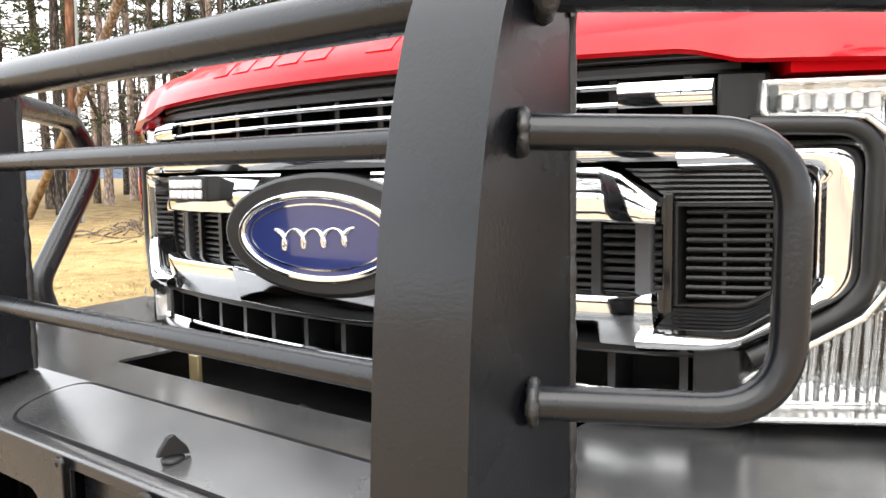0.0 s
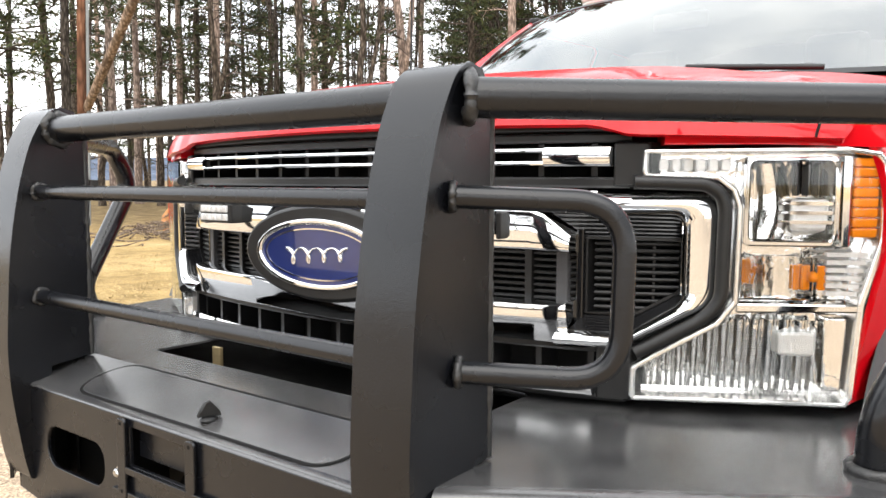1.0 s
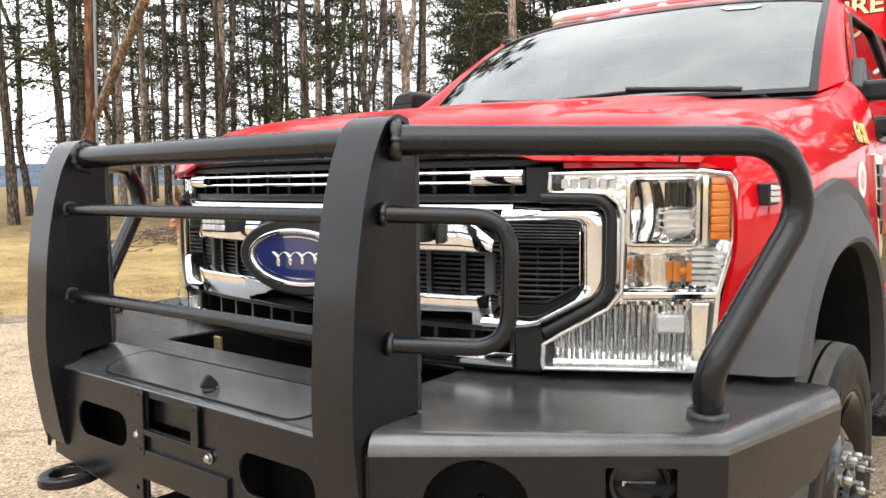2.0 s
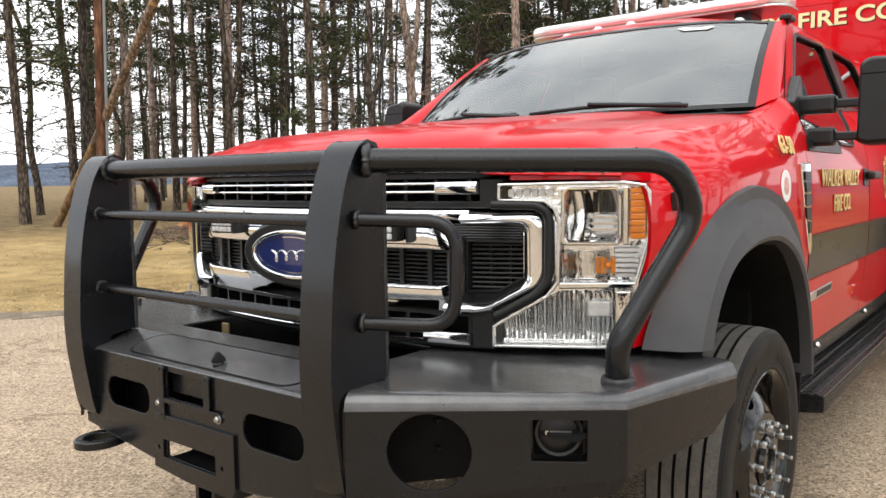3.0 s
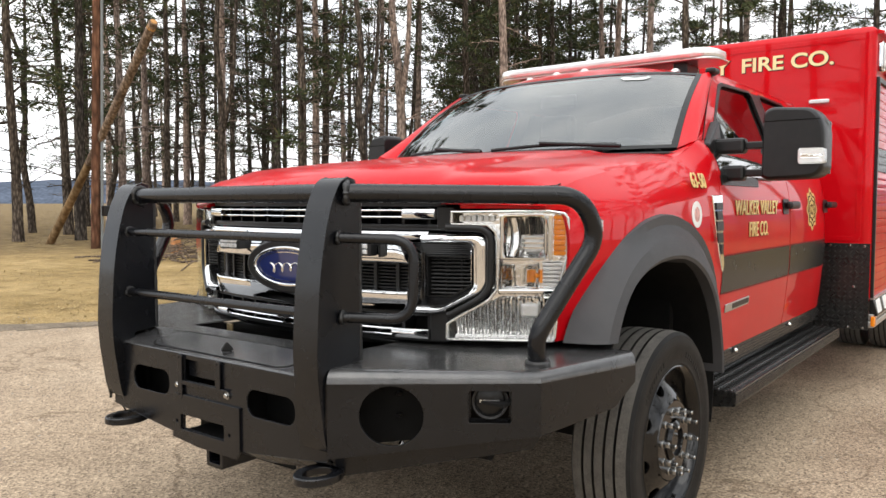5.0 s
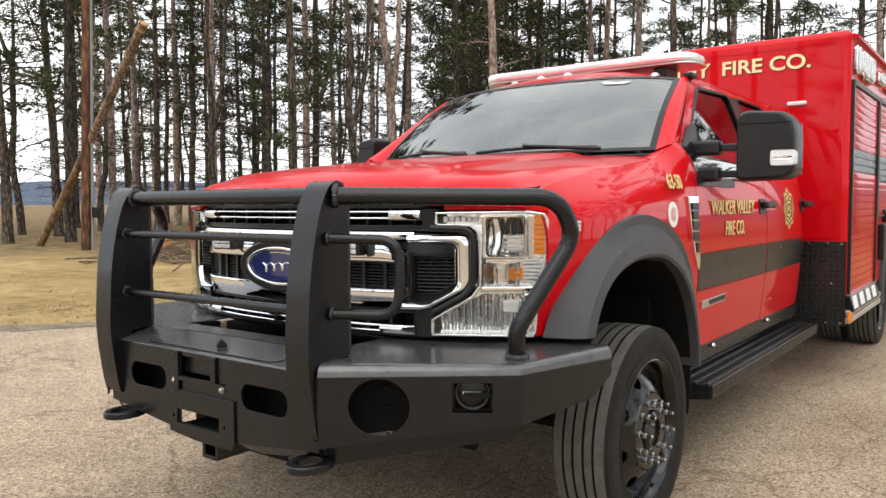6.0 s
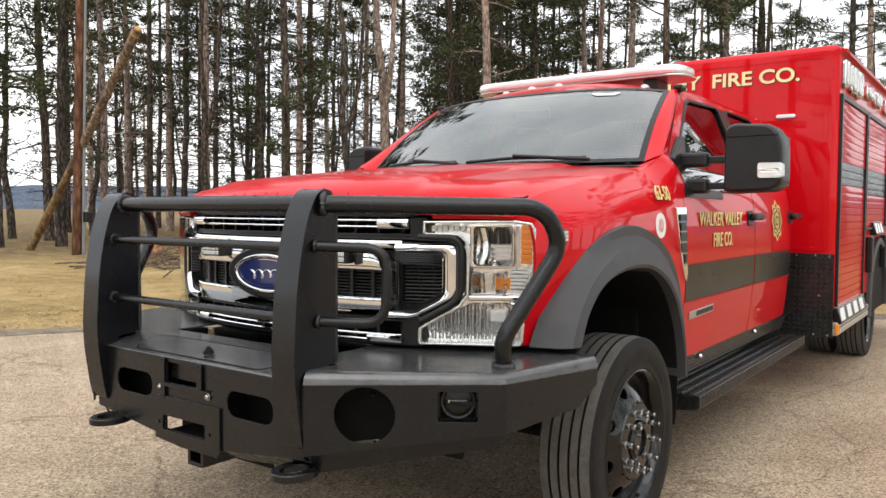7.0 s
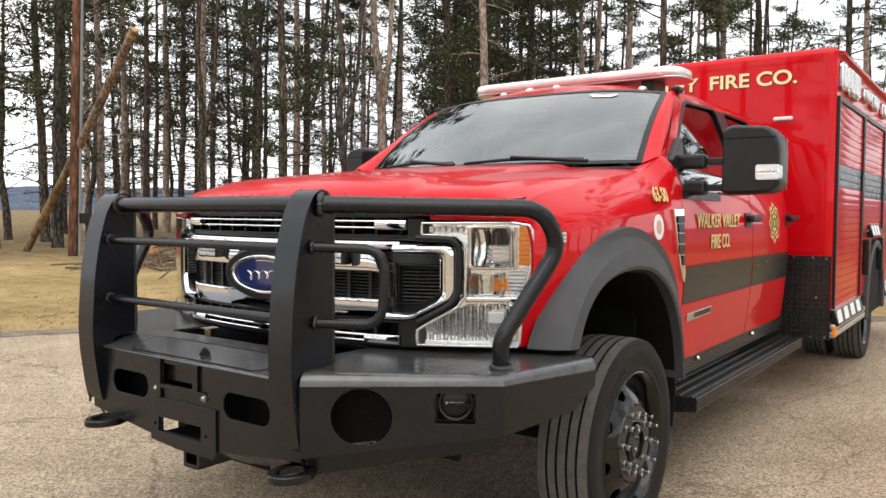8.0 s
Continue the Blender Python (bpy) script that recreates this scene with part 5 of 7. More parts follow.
# door mirrors on their arms, the far one drawn in closer
for side, tuck in ((1, 0.0), (-1, 0.17)):
    bm = bmesh.new()
    sec = [(1.150, 1.405), (1.172, 1.392), (1.365, 1.400), (1.402, 1.43), (1.402, 1.60), (1.385, 1.655), (1.350, 1.695), (1.19, 1.708), (1.155, 1.69)]
    sec = [(p.x, p.y) for p in smooth_path([(a, b, 0) for a, b in sec] + [(*sec[0], 0)], 0.03, 4)][:-1]
    c = Vector((1.263 - tuck, 1.538))
    slim = 1.0 if side > 0 else 0.58  # the far one is turned edgewise

    def across(u):
        return c.x + (u - 0.012 - tuck - c.x) * slim
    sec = [(across(a), b - 0.012) for a, b in sec]
    rings = []
    for y, s in ((0.925, 0.97), (0.915, 1.0), (0.81, 1.0), (0.782, 0.985), (0.768, 0.955), (0.760, 0.90)):
        rings.append([bm.verts.new((side * (c.x + (a - c.x) * s), y, c.y + (b - c.y) * s)) for a, b in sec])
    for a, b in zip(rings, rings[1:]):
        for j in range(len(sec)):
            bm.faces.new((a[j], a[(j + 1) % len(sec)], b[(j + 1) % len(sec)], b[j]))
    bm.faces.new(rings[0])
    bm.faces.new(rings[-1])
    mirror = part("door_mirror", bm, PLASTIC, truck, "large black towing mirror", smooth=35)
    bm = bmesh.new()
    tube(bm, [(side * across(1.165), 0.759, 1.632), (side * across(1.385), 0.759, 1.632)], 0.0022, 6)
    part("seam", bm, DARK, mirror)
    bm = bmesh.new()
    prism(bm, [(1.165, 1.42), (1.39, 1.42), (1.39, 1.64), (1.34, 1.69), (1.165, 1.69)], lambda u, v, d: Vector((side * across(u + 0.006), 0.926 + d, v - 0.012)), 0, 0.002)
    part("mirror_glass", bm, CHROME, mirror)
    bm = bmesh.new()
    prism(bm, rounded(1.305, 1.404, 1.455, 1.522, 0.012, 4), lambda u, v, d: Vector((side * across(u), 0.744 + 0.5 * max(0, u - 1.36) + d, v - 0.01)), -0.004, 0.05)
    ind = part("mirror_indicator", bm, LAMPGLASS, mirror, "clear indicator lens", bevel=0.006)
    bm = bmesh.new()
    prism(bm, rounded(1.315, 1.398, 1.480, 1.498, 0.006, 3), lambda u, v, d: Vector((side * across(u), 0.739 + 0.5 * max(0, u - 1.36) + d, v - 0.01)), -0.002, 0.02)
    part("indicator_bar", bm, CHROME, ind, bevel=0.003)
    for z in (1.535, 1.415):
        bm = bmesh.new()
        box(bm, *sorted((side * 0.905, side * 1.07)), 0.76, 0.83, z - 0.034, z + 0.034)
        arm = part("mirror_arm", bm, PLASTIC, mirror, bevel=0.014)
        bm = bmesh.new()
        box(bm, *sorted((side * 1.05, side * 1.18)), 0.785, 0.825, z - 0.016, z + 0.016)
        part("inner_arm", bm, PLASTIC, arm, bevel=0.006)
    bm = bmesh.new()
    prism(bm, [(0.66, 1.54), (0.86, 1.66), (0.90, 1.58), (0.90, 1.37), (0.72, 1.37)], lambda u, v, d: Vector((side * (0.935 - 0.3 * max(0, v - 1.56) + d), u, v)), -0.02, 0.02)
    part("mirror_mount", bm, PLASTIC, mirror, bevel=0.008)

# ---- the truck: wheels, steps, chassis ----
TREAD = [(0.255, -0.098), (0.30, -0.112), (0.36, -0.116), (0.385, -0.110), (0.401, -0.098)]
for gx in (-0.058, -0.020, 0.020, 0.058):
    TREAD += [(0.4055, gx - 0.0046), (0.388, gx - 0.0034), (0.388, gx + 0.0034), (0.4055, gx + 0.0046)]
TREAD += [(0.401, 0.098), (0.392, 0.104), (0.388, 0.109), (0.382, 0.109), (0.378, 0.1105), (0.345, 0.112), (0.338, 0.1105), (0.305, 0.109), (0.294, 0.107), (0.286, 0.109), (0.279, 0.106), (0.266, 0.098)]


def disc_x(r):
    """The dish of a front wheel: how far out it stands at radius r."""
    return curve_at([(0.0, 0.108), (0.140, 0.108), (0.150, 0.103), (0.165, 0.096), (0.190, 0.081), (0.215, 0.065), (0.235, 0.054), (0.262, 0.049)], r)


def make_wheel(name, label, at, side, dished=True):
    m = Matrix.Translation(at) @ Matrix.Rotation(radians(90 * side), 4, "Y")
    bm = bmesh.new()
    lathe(bm, TREAD, 96, m)
    wheel = part(name, bm, RUBBER, truck, label, smooth=35)
    wheel.data.materials.append(TREADRUBBER)
    centre = Vector(at)
    for p in wheel.data.polygons:
        c = p.center - centre
        if math.hypot(c.y, c.z) > 0.3945 and abs(p.normal.x) < 0.75:
            p.material_index = 1
    bm = bmesh.new()
    lathe(bm, [(0.252, -0.10), (0.262, -0.104), (0.264, -0.098), (0.246, -0.085), (0.238, 0.02), (0.256, 0.085), (0.264, 0.101), (0.273, 0.109), (0.278, 0.107), (0.268, 0.096)], 72, m)
    rim = part("rim", bm, WHEELPAINT, wheel, "gloss black steel rim", smooth=35)
    bm = bmesh.new()
    # eight sectors, each a sheet drawn from its edge to an oval ventilation hole
    for sec in range(8):
        mid = 2 * math.pi * sec / 8 + 0.3
        loops = []
        for f in span(0, 1, 6):
            loop = []
            for i in range(32):
                a = 2 * math.pi * (i + 0.5) / 32
                e = 1 / max(abs(math.cos(a)), abs(math.sin(a)))
                r_edge, t_edge = 0.202 + 0.052 * e * math.cos(a), math.pi / 8 * e * math.sin(a)
                r_hole, t_hole = 0.203 + 0.023 * math.cos(a), 0.027 / 0.203 * math.sin(a)
                g = 1 - (1 - f) ** 1.4
                r, t = r_edge + (r_hole - r_edge) * g, t_edge + (t_hole - t_edge) * g
                h = disc_x(r) if dished else 0.055 - 0.9 * disc_x(r) - 0.03
                loop.append(bm.verts.new(m @ Vector((r * math.cos(mid + t), r * math.sin(mid + t), h))))
            loops.append(loop)
        loops.append([bm.verts.new(v.co - m.to_3x3() @ Vector((0, 0, 0.010))) for v in loops[-1]])
        for p, q in zip(loops, loops[1:]):
            for i in range(32):
                bm.faces.new((p[i], p[(i + 1) % 32], q[(i + 1) % 32], q[i]))
    bmesh.ops.remove_doubles(bm, verts=bm.verts, dist=0.0006)
    part("disc", bm, WHEELPAINT, rim, smooth=40)
    bm = bmesh.new()
    z0 = 0.108 if dished else -0.06
    lathe(bm, [(0.1505, z0 - 0.009), (0.146, z0 - 0.001), (0.138, z0), (0.083, z0), (0.079, z0 - 0.006), (0.079, z0 - 0.03)], 64, m)
    part("hub_flange", bm, WHEELPAINT, rim, smooth=30)
    bm = bmesh.new()
    lathe(bm, [(0.078, z0 - 0.03), (0.074, z0 + 0.004), (0.060, z0 + 0.016), (0.055, z0 + 0.016), (0.053, z0 + 0.006), (0, z0 + 0.004)], 48, m)
    part("hub", bm, WHEELPAINT, rim, smooth=30)
    for i in range(10):
        a = 2 * math.pi * i / 10 + 0.2
        q = m @ Matrix.Translation((0.1125 * math.cos(a), 0.1125 * math.sin(a), z0))
        bm = bmesh.new()
        lathe(bm, [(0.0140, 0.0), (0.0140, 0.004), (0.0115, 0.006)], 20, q)
        lathe(bm, [(0.0115, 0.005), (0.0115, 0.026), (0.010, 0.029), (0, 0.029)], 6, q)
        lathe(bm, [(0.0075, 0.028), (0.0075, 0.050), (0.0055, 0.053), (0, 0.053)], 12, q)
        part("lug_nut", bm, STEEL, rim, "bright steel lug nut", smooth=30)
    bm = bmesh.new()
    for i in range(22):
        if i % 11 > 8:
            continue
        q = m @ Matrix.Rotation(2.2 + 0.072 * i + (0.5 if i > 10 else 0), 4, "Z") @ Matrix.Translation((0.322, 0, 0.109))
        box(bm, -0.010, 0.010, -0.007, 0.007, 0.0, 0.0022, q)
    tagged(part("sidewall_mark", bm, RUBBER, wheel), kind="stuff")
    return wheel


for side in (1, -1):
    make_wheel("front_wheel", "black steel wheel with a worn ribbed tyre", (side * 0.948, 0.02, 0.405), side)
    make_wheel("rear_wheel", "dual rear wheel with a ribbed tyre", (side * 1.065, 5.16, 0.405), side, False)
    make_wheel("rear_wheel", "dual rear wheel with a ribbed tyre", (side * 0.795, 5.16, 0.405), -side, False)
    # running board with ribs and end plates
    y0, y1, xo, zt = 0.70, 2.93, 1.075, 0.452
    bm = bmesh.new()
    box(bm, *sorted((side * 0.80, side * xo)), y0, y1, zt - 0.006, zt)
    board = part("running_board", bm, DIAMOND, truck, "black ribbed aluminium running board", bevel=0.002)
    bm = bmesh.new()
    for i in range(60):
        y = y0 + 0.015 + (y1 - y0 - 0.03) * i / 59
        for j in range(9):
            x = 0.815 + j * 0.029
            box(bm, side * x - 0.008, side * x + 0.008, y - 0.006, y + 0.006, zt - 0.001, zt + 0.0035)
    tagged(part("grip_pattern", bm, TREADBAR, board, "scuffed grip pattern with glint in its grey"), kind="stuff")
    for j in range(4):
        x = 0.872 + j * 0.058
        bm = bmesh.new()
        box(bm, side * x - 0.006, side * x + 0.006, y0 + 0.01, y1 - 0.01, zt - 0.002, zt + 0.006)
        part("tread_rail", bm, TREADBAR, board, bevel=0.002)
    bm = bmesh.new()
    box(bm, *sorted((side * (xo - 0.004), side * xo)), y0, y1, zt - 0.062, zt + 0.002)
    part("board_lip", bm, DIAMOND, board, bevel=0.0015)
    bm = bmesh.new()
    for i in range(110):
        y = y0 + 0.01 + (y1 - y0 - 0.02) * i / 109
        box(bm, *sorted((side * xo, side * (xo + 0.003))), y - 0.004, y + 0.004, zt - 0.055, zt - 0.008)
    tagged(part("lip_pattern", bm, TREADBAR, board), kind="stuff")
    for y in (y0, y1):
        bm = bmesh.new()
        prism(bm, [(0.80, zt), (xo, zt), (xo, zt - 0.062), (0.80, zt - 0.10)], lambda u, v, d: Vector((side * u, y + d, v)), -0.003, 0.003)
        part("end_plate", bm, DIAMOND, board)
    bm = bmesh.new()
    prism(bm, [(0.80, zt), (0.86, zt + 0.02), (0.90, 0.53), (0.88, 0.545), (0.80, 0.545)], lambda u, v, d: Vector((side * u, d, v)), y0 - 0.05, y1 - 0.05)
    part("board_riser", bm, DIAMOND, board)
    bm = bmesh.new()
    for i in range(90):
        y = y0 - 0.03 + (y1 - y0 - 0.04) * i / 89
        for j in range(3):
            x, z = 0.866 + 0.012 * j, 0.482 + 0.02 * j
            box(bm, *sorted((side * x, side * (x + 0.01))), y - 0.005, y + 0.005, z - 0.005, z + 0.005)
    tagged(part("riser_pattern", bm, TREADBAR, board), kind="stuff")
    # chassis rail behind the bumper, with its bolts
    bm = bmesh.new()
    box(bm, *sorted((side * 0.36, side * 0.44)), -1.1, 7.0, 0.55, 0.72)
    part("chassis_rail", bm, DARK, truck, bevel=0.006)
    for y in (-0.98, -0.86):
        bm = bmesh.new()
        lathe(bm, [(0.013, 0), (0.013, 0.01), (0.007, 0.012), (0.007, 0.03), (0, 0.03)], 10, Matrix.Translation((side * 0.48, y, 0.50)) @ Matrix.Rotation(radians(90 * side), 4, "Y"))
        part("chassis_bolt", bm, STEEL, truck)
bm = bmesh.new()
tube(bm, [(-0.85, 0.02, 0.405), (0.85, 0.02, 0.405)], 0.055, 12)
part("front_axle", bm, DARK, truck, smooth=50)
bm = bmesh.new()
tube(bm, [(-0.75, 5.16, 0.405), (0.75, 5.16, 0.405)], 0.075, 12)
part("rear_axle", bm, DARK, truck, smooth=50)
bm = bmesh.new()
box(bm, -0.30, 0.30, -0.45, 0.5, 0.56, 0.95)
part("engine_block", bm, DARK, truck, bevel=0.04)
bm = bmesh.new()
tube(bm, [(-0.5, -0.62, 0.46), (0.7, -0.66, 0.46)], 0.022, 10)
part("tie_rod", bm, DARK, truck, smooth=50)
# pan added to block light, so that the ground below stays dark
bm = bmesh.new()
prism(bm, [(-0.62, 0.50), (0.62, 0.50), (0.55, 0.455), (-0.55, 0.455)], lambda u, v, d: Vector((u, d, v)), -0.35, 6.9)
part("underbody", bm, DARK, truck, "dark pan added under the chassis to block light", bevel=0.01)
bm = bmesh.new()
bmesh.ops.create_uvsphere(bm, u_segments=20, v_segments=12, radius=0.16, matrix=Matrix.Translation((-0.18, 0.02, 0.405)) @ Matrix.Diagonal((0.9, 1.0, 0.95, 1)))
part("differential", bm, DARK, truck, "dark cast axle housing", smooth=60)
for side in (-1, 1):
    for i in range(4):  # stacked spring leaves, each shorter than the one above
        bm = bmesh.new()
        y_s = span(-0.62 + 0.10 * i, 0.62 - 0.10 * i, 8)
        rows = [[bm.verts.new((side * x, y, 0.515 - 0.013 * i - 0.07 * (1 - (y / 0.65) ** 2) + dz)) for x, dz in ((0.455, 0), (0.525, 0), (0.525, -0.011), (0.455, -0.011))] for y in y_s]
        for a, b in zip(rows, rows[1:]):
            for j in range(4):
                bm.faces.new((a[j], a[(j + 1) % 4], b[(j + 1) % 4], b[j]))
        bm.faces.new(rows[0])
        bm.faces.new(rows[-1])
        part("spring_leaf", bm, DARK, truck)
    bm = bmesh.new()
    tube(bm, [(side * 0.62, -0.06, 0.40), (side * 0.60, -0.04, 0.86)], 0.032, 14)
    part("shock_absorber", bm, DARK, truck, smooth=50)

# ---- the truck: rescue body ----
BX, BY0, BY1, BZ0, BZ1 = 1.222, 3.086, 7.35, 0.43, 2.455
bm = bmesh.new()
prism(bm, [(-BX, 0.60), (BX, 0.60), (BX, BZ1), (-BX, BZ1)], lambda u, v, d: Vector((u, d, v)), BY0, BY1)
body = part("rescue_body", bm, RED, truck, "red rescue body with roller doors and gold lettering", bevel=0.045)
body.modifiers[-1].segments = 5
body.modifiers[-1].angle_limit = radians(60)
for p in body.data.polygons:
    p.use_smooth = True
body.data.set_sharp_from_angle(angle=radians(35))
# shallow raised frame of the front wall
bm = bmesh.new()
ring(bm, rounded(-1.16, 1.16, 1.03, 2.395, 0.03, 4), rounded(-1.13, 1.13, 1.06, 2.365, 0.03, 4), lambda u, v, d: Vector((u, BY0 - d, v)), -0.002, 0.004)
part("front_frame", bm, RED, body, bevel=0.002)
for text, cx in (("WALKER VALLEY", -0.340), ("FIRE CO.", 0.664)):
    letters("front_lettering", text, 0.138, CREAM, body, Matrix.Translation((cx, BY0 - 0.004, 2.226)) @ Matrix.Rotation(radians(90), 4, "X"), "pale yellow lettering with a dark edge", depth=0.0015, stretch=1.165, offset=0.0030)
    letters("lettering_shadow", text, 0.138, STRIPE, body, Matrix.Translation((cx + 0.003, BY0 - 0.002, 2.223)) @ Matrix.Rotation(radians(90), 4, "X"), "dark edge of the lettering", depth=0.001, stretch=1.165, offset=0.0060)
bm = bmesh.new()
prism(bm, rounded(0.82, 0.95, 1.965, 1.993, 0.012, 4), lambda u, v, d: Vector((u, BY0 - d, v)), 0.0, 0.02)
part("front_lamp", bm, LAMPGLASS, body, "small clear lamp", bevel=0.006)


def tread_plate(name, place, u0, u1, v0, v1, parent):
    """A plate with raised crosswise bars."""
    bm = bmesh.new()
    prism(bm, [(u0, v0), (u1, v0), (u1, v1), (u0, v1)], place, 0, 0.005)
    plate = part(name, bm, DIAMOND, parent, "black tread plate", bevel=0.001)
    bm = bmesh.new()
    step = 0.034
    nu, nv = int((u1 - u0) / step), int((v1 - v0) / step)
    for i in range(nu):
        for j in range(nv):
            cu, cv, s = u0 + step * (i + 0.5), v0 + step * (j + 0.5), 1 if (i + j) % 2 else -1
            a, w = 0.0165, 0.0048
            du, dv = a * 0.707, a * 0.707 * s
            o = [(cu - du, cv - dv), (cu + w * s * 0.7, cv - w * 0.7), (cu + du, cv + dv), (cu - w * s * 0.7, cv + w * 0.7)]
            prism(bm, o, place, 0.005, 0.0085)
    tagged(part("raised_pattern", bm, TREADBAR, plate), kind="stuff")
    return plate


tread_plate("tread_plate", lambda u, v, d: Vector((u, BY0 + 0.001 - d, v)), 0.55, BX - 0.0, 0.43, 1.012, body)
tread_plate("tread_plate", lambda u, v, d: Vector((-u, BY0 + 0.001 - d, v)), 0.55, BX - 0.0, 0.43, 1.012, body)
bm = bmesh.new()
box(bm, -1.20, 1.20, BY0 + 0.002, BY0 + 0.06, 0.43, 0.60)
part("lower_front", bm, DARK, body)
for u, v in ((0.98, 1.0), (1.10, 1.0), (1.19, 0.995), (1.10, 0.445), (1.19, 0.445), (1.13, 0.72)):
    bm = bmesh.new()
    lathe(bm, [(0.009, 0), (0.008, 0.003), (0, 0.004)], 12, Matrix.Translation((u, BY0 - 0.006, v)) @ Matrix.Rotation(radians(90), 4, "X"))
    part("rivet", bm, STEEL, body)

for side in (1, -1):
    def wall(y, z, d, side=side):
        return Vector((side * (BX + d), y, z))
    ribs = [(3.16, 4.27), (4.36, 5.55), (5.64, 7.2)]
    for i, (ya, yb) in enumerate(ribs):
        zb = 0.64 if i == 0 else 1.18
        bm = bmesh.new()
        ring(bm, [(ya - 0.035, zb - 0.02), (yb + 0.035, zb - 0.02), (yb + 0.035, 2.12), (ya - 0.035, 2.12)], [(ya, zb), (yb, zb), (yb, 2.085), (ya, 2.085)], wall, 0.0, 0.02)
        frame_ = part("roller_door", bm, PLASTIC, body, "red roller shutter in a dark frame", bevel=0.003)
        k = int((2.085 - zb) / 0.052)
        for j in range(k):
            z0 = zb + (2.085 - zb) * j / k
            z1 = zb + (2.085 - zb) * (j + 1) / k
            bm = bmesh.new()
            rows = []
            for y in (ya, yb):
                rows.append([bm.verts.new(wall(y, z, d)) for z, d in ((z0, 0.001), (z0 + 0.003, 0.006), ((z0 + z1) / 2, 0.0070), (z1 - 0.003, 0.006), (z1, 0.001))])
            for q in range(4):
                bm.faces.new((rows[0][q], rows[1][q], rows[1][q + 1], rows[0][q + 1]))
            black = 1.47 < (z0 + z1) / 2 < 1.68
            part("slat", bm, STRIPE if black else RED, frame_, "black striped slat" if black else "", smooth=50)
    # rail with reflective blocks and rub rail
    for y0_, y1_, z in ((3.12, 4.30, 0.60), (4.72, 5.25, 1.185), (5.75, 7.2, 0.60)):
        bm = bmesh.new()
        prism(bm, [(0.0, z - 0.075), (0.050, z - 0.075), (0.050, z - 0.062), (0.020, z + 0.034), (0.0, z + 0.034)], lambda u, v, d: wall(d, v, u), y0_, y1_)
        rail = part("step_rail", bm, STRIPE, body, "black rail with bright reflective blocks", bevel=0.002)
        n_ = max(3, int((y1_ - y0_) / 0.26))
        for i in range(n_):
            ya = y0_ + 0.03 + (y1_ - y0_ - 0.06) * i / n_
            yb = ya + (y1_ - y0_) / n_ * 0.52
            bm = bmesh.new()
            prism(bm, [(ya, z - 0.055), (yb, z - 0.055), (yb + 0.05, z + 0.026), (ya + 0.05, z + 0.026)], lambda u, v, d: wall(u, v, 0.050 - (v - z + 0.062) * 0.3125 + d), 0.0, 0.003)
            part("reflective_block", bm, WHITE, rail)
        bm = bmesh.new()
        prism(bm, [(0.0, z + 0.0345), (0.026, z + 0.0345), (0.026, z + 0.042), (0.0, z + 0.046)], lambda u, v, d: wall(d, v, u), y0_, y1_)
        part("rail_top", bm, SATIN, rail)
    for y0_, y1_ in ((3.10, 4.52), (5.78, 7.3)):
        for z0 in (0.445, 0.495):
            bm = bmesh.new()
            box(bm, *sorted((side * (BX - 0.03), side * (BX + 0.03))), y0_, y1_, z0, z0 + 0.042)
            part("rub_rail", bm, SATIN, body, "ribbed aluminium rub rail", bevel=0.006)
    bm = bmesh.new()
    box(bm, *sorted((side * (BX + 0.012), side * (BX + 0.036))), 3.09, 3.16, 0.455, 0.525)
    part("amber_marker", bm, AMBER, body, "amber side marker lamp", bevel=0.006)
    # wheel arch of the rear axle
    bm = bmesh.new()
    arc = [(5.16 + 0.56 * math.cos(a), 0.52 + 0.56 * math.sin(a)) for a in span(radians(180), 0, 28)]
    arc_i = [(5.16 + 0.49 * math.cos(a), 0.52 + 0.50 * math.sin(a)) for a in span(radians(180), 0, 28)]
    loop_o, loop_i = [(4.60, 0.43)] + arc + [(5.72, 0.43)], [(4.67, 0.43)] + arc_i + [(5.65, 0.43)]
    rows = []
    for (a, b), (c, d) in zip(loop_o, loop_i):
        rows.append([bm.verts.new(wall(u, v, w)) for u, v, w in ((a, b, 0.0), (a, b, 0.028), ((a + c) / 2, (b + d) / 2, 0.04), (c, d, 0.03), (c, d, -0.05))])
    for a, b in zip(rows, rows[1:]):
        for j in range(4):
            bm.faces.new((a[j], a[j + 1], b[j + 1], b[j]))
    part("rear_arch_trim", bm, FLARE, body, "dark rubber arch trim", smooth=50)
    # flat dark sheet on the wall, painting the shade inside the arch
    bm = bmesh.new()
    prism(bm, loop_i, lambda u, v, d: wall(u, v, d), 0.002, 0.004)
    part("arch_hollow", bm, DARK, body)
    for y in (4.55, 5.42):
        bm = bmesh.new()
        box(bm, *sorted((side * BX, side * (BX + 0.05))), y - 0.05, y + 0.05, 0.80, 1.10)
        part("arch_lamp", bm, PLASTIC, body, bevel=0.012)
    # warning lamps and drip rail under the roof
    bm = bmesh.new()
    prism(bm, [(0.0, 2.40), (0.035, 2.40), (0.04, 2.415), (0.0, 2.43)], lambda u, v, d: wall(d, v, u), 3.12, 7.3)
    part("drip_rail", bm, RED, body)
    for y, w, h, tall in ((3.20, 0.05, 0.20, 1), (3.33, 0.06, 0.16, 1), (3.52, 0.10, 0.20, 0), (3.76, 0.10, 0.20, 0), (4.3, 0.16, 0.09, 0), (4.75, 0.16, 0.12, 0), (5.4, 0.16, 0.12, 0)):
        bm = bmesh.new()
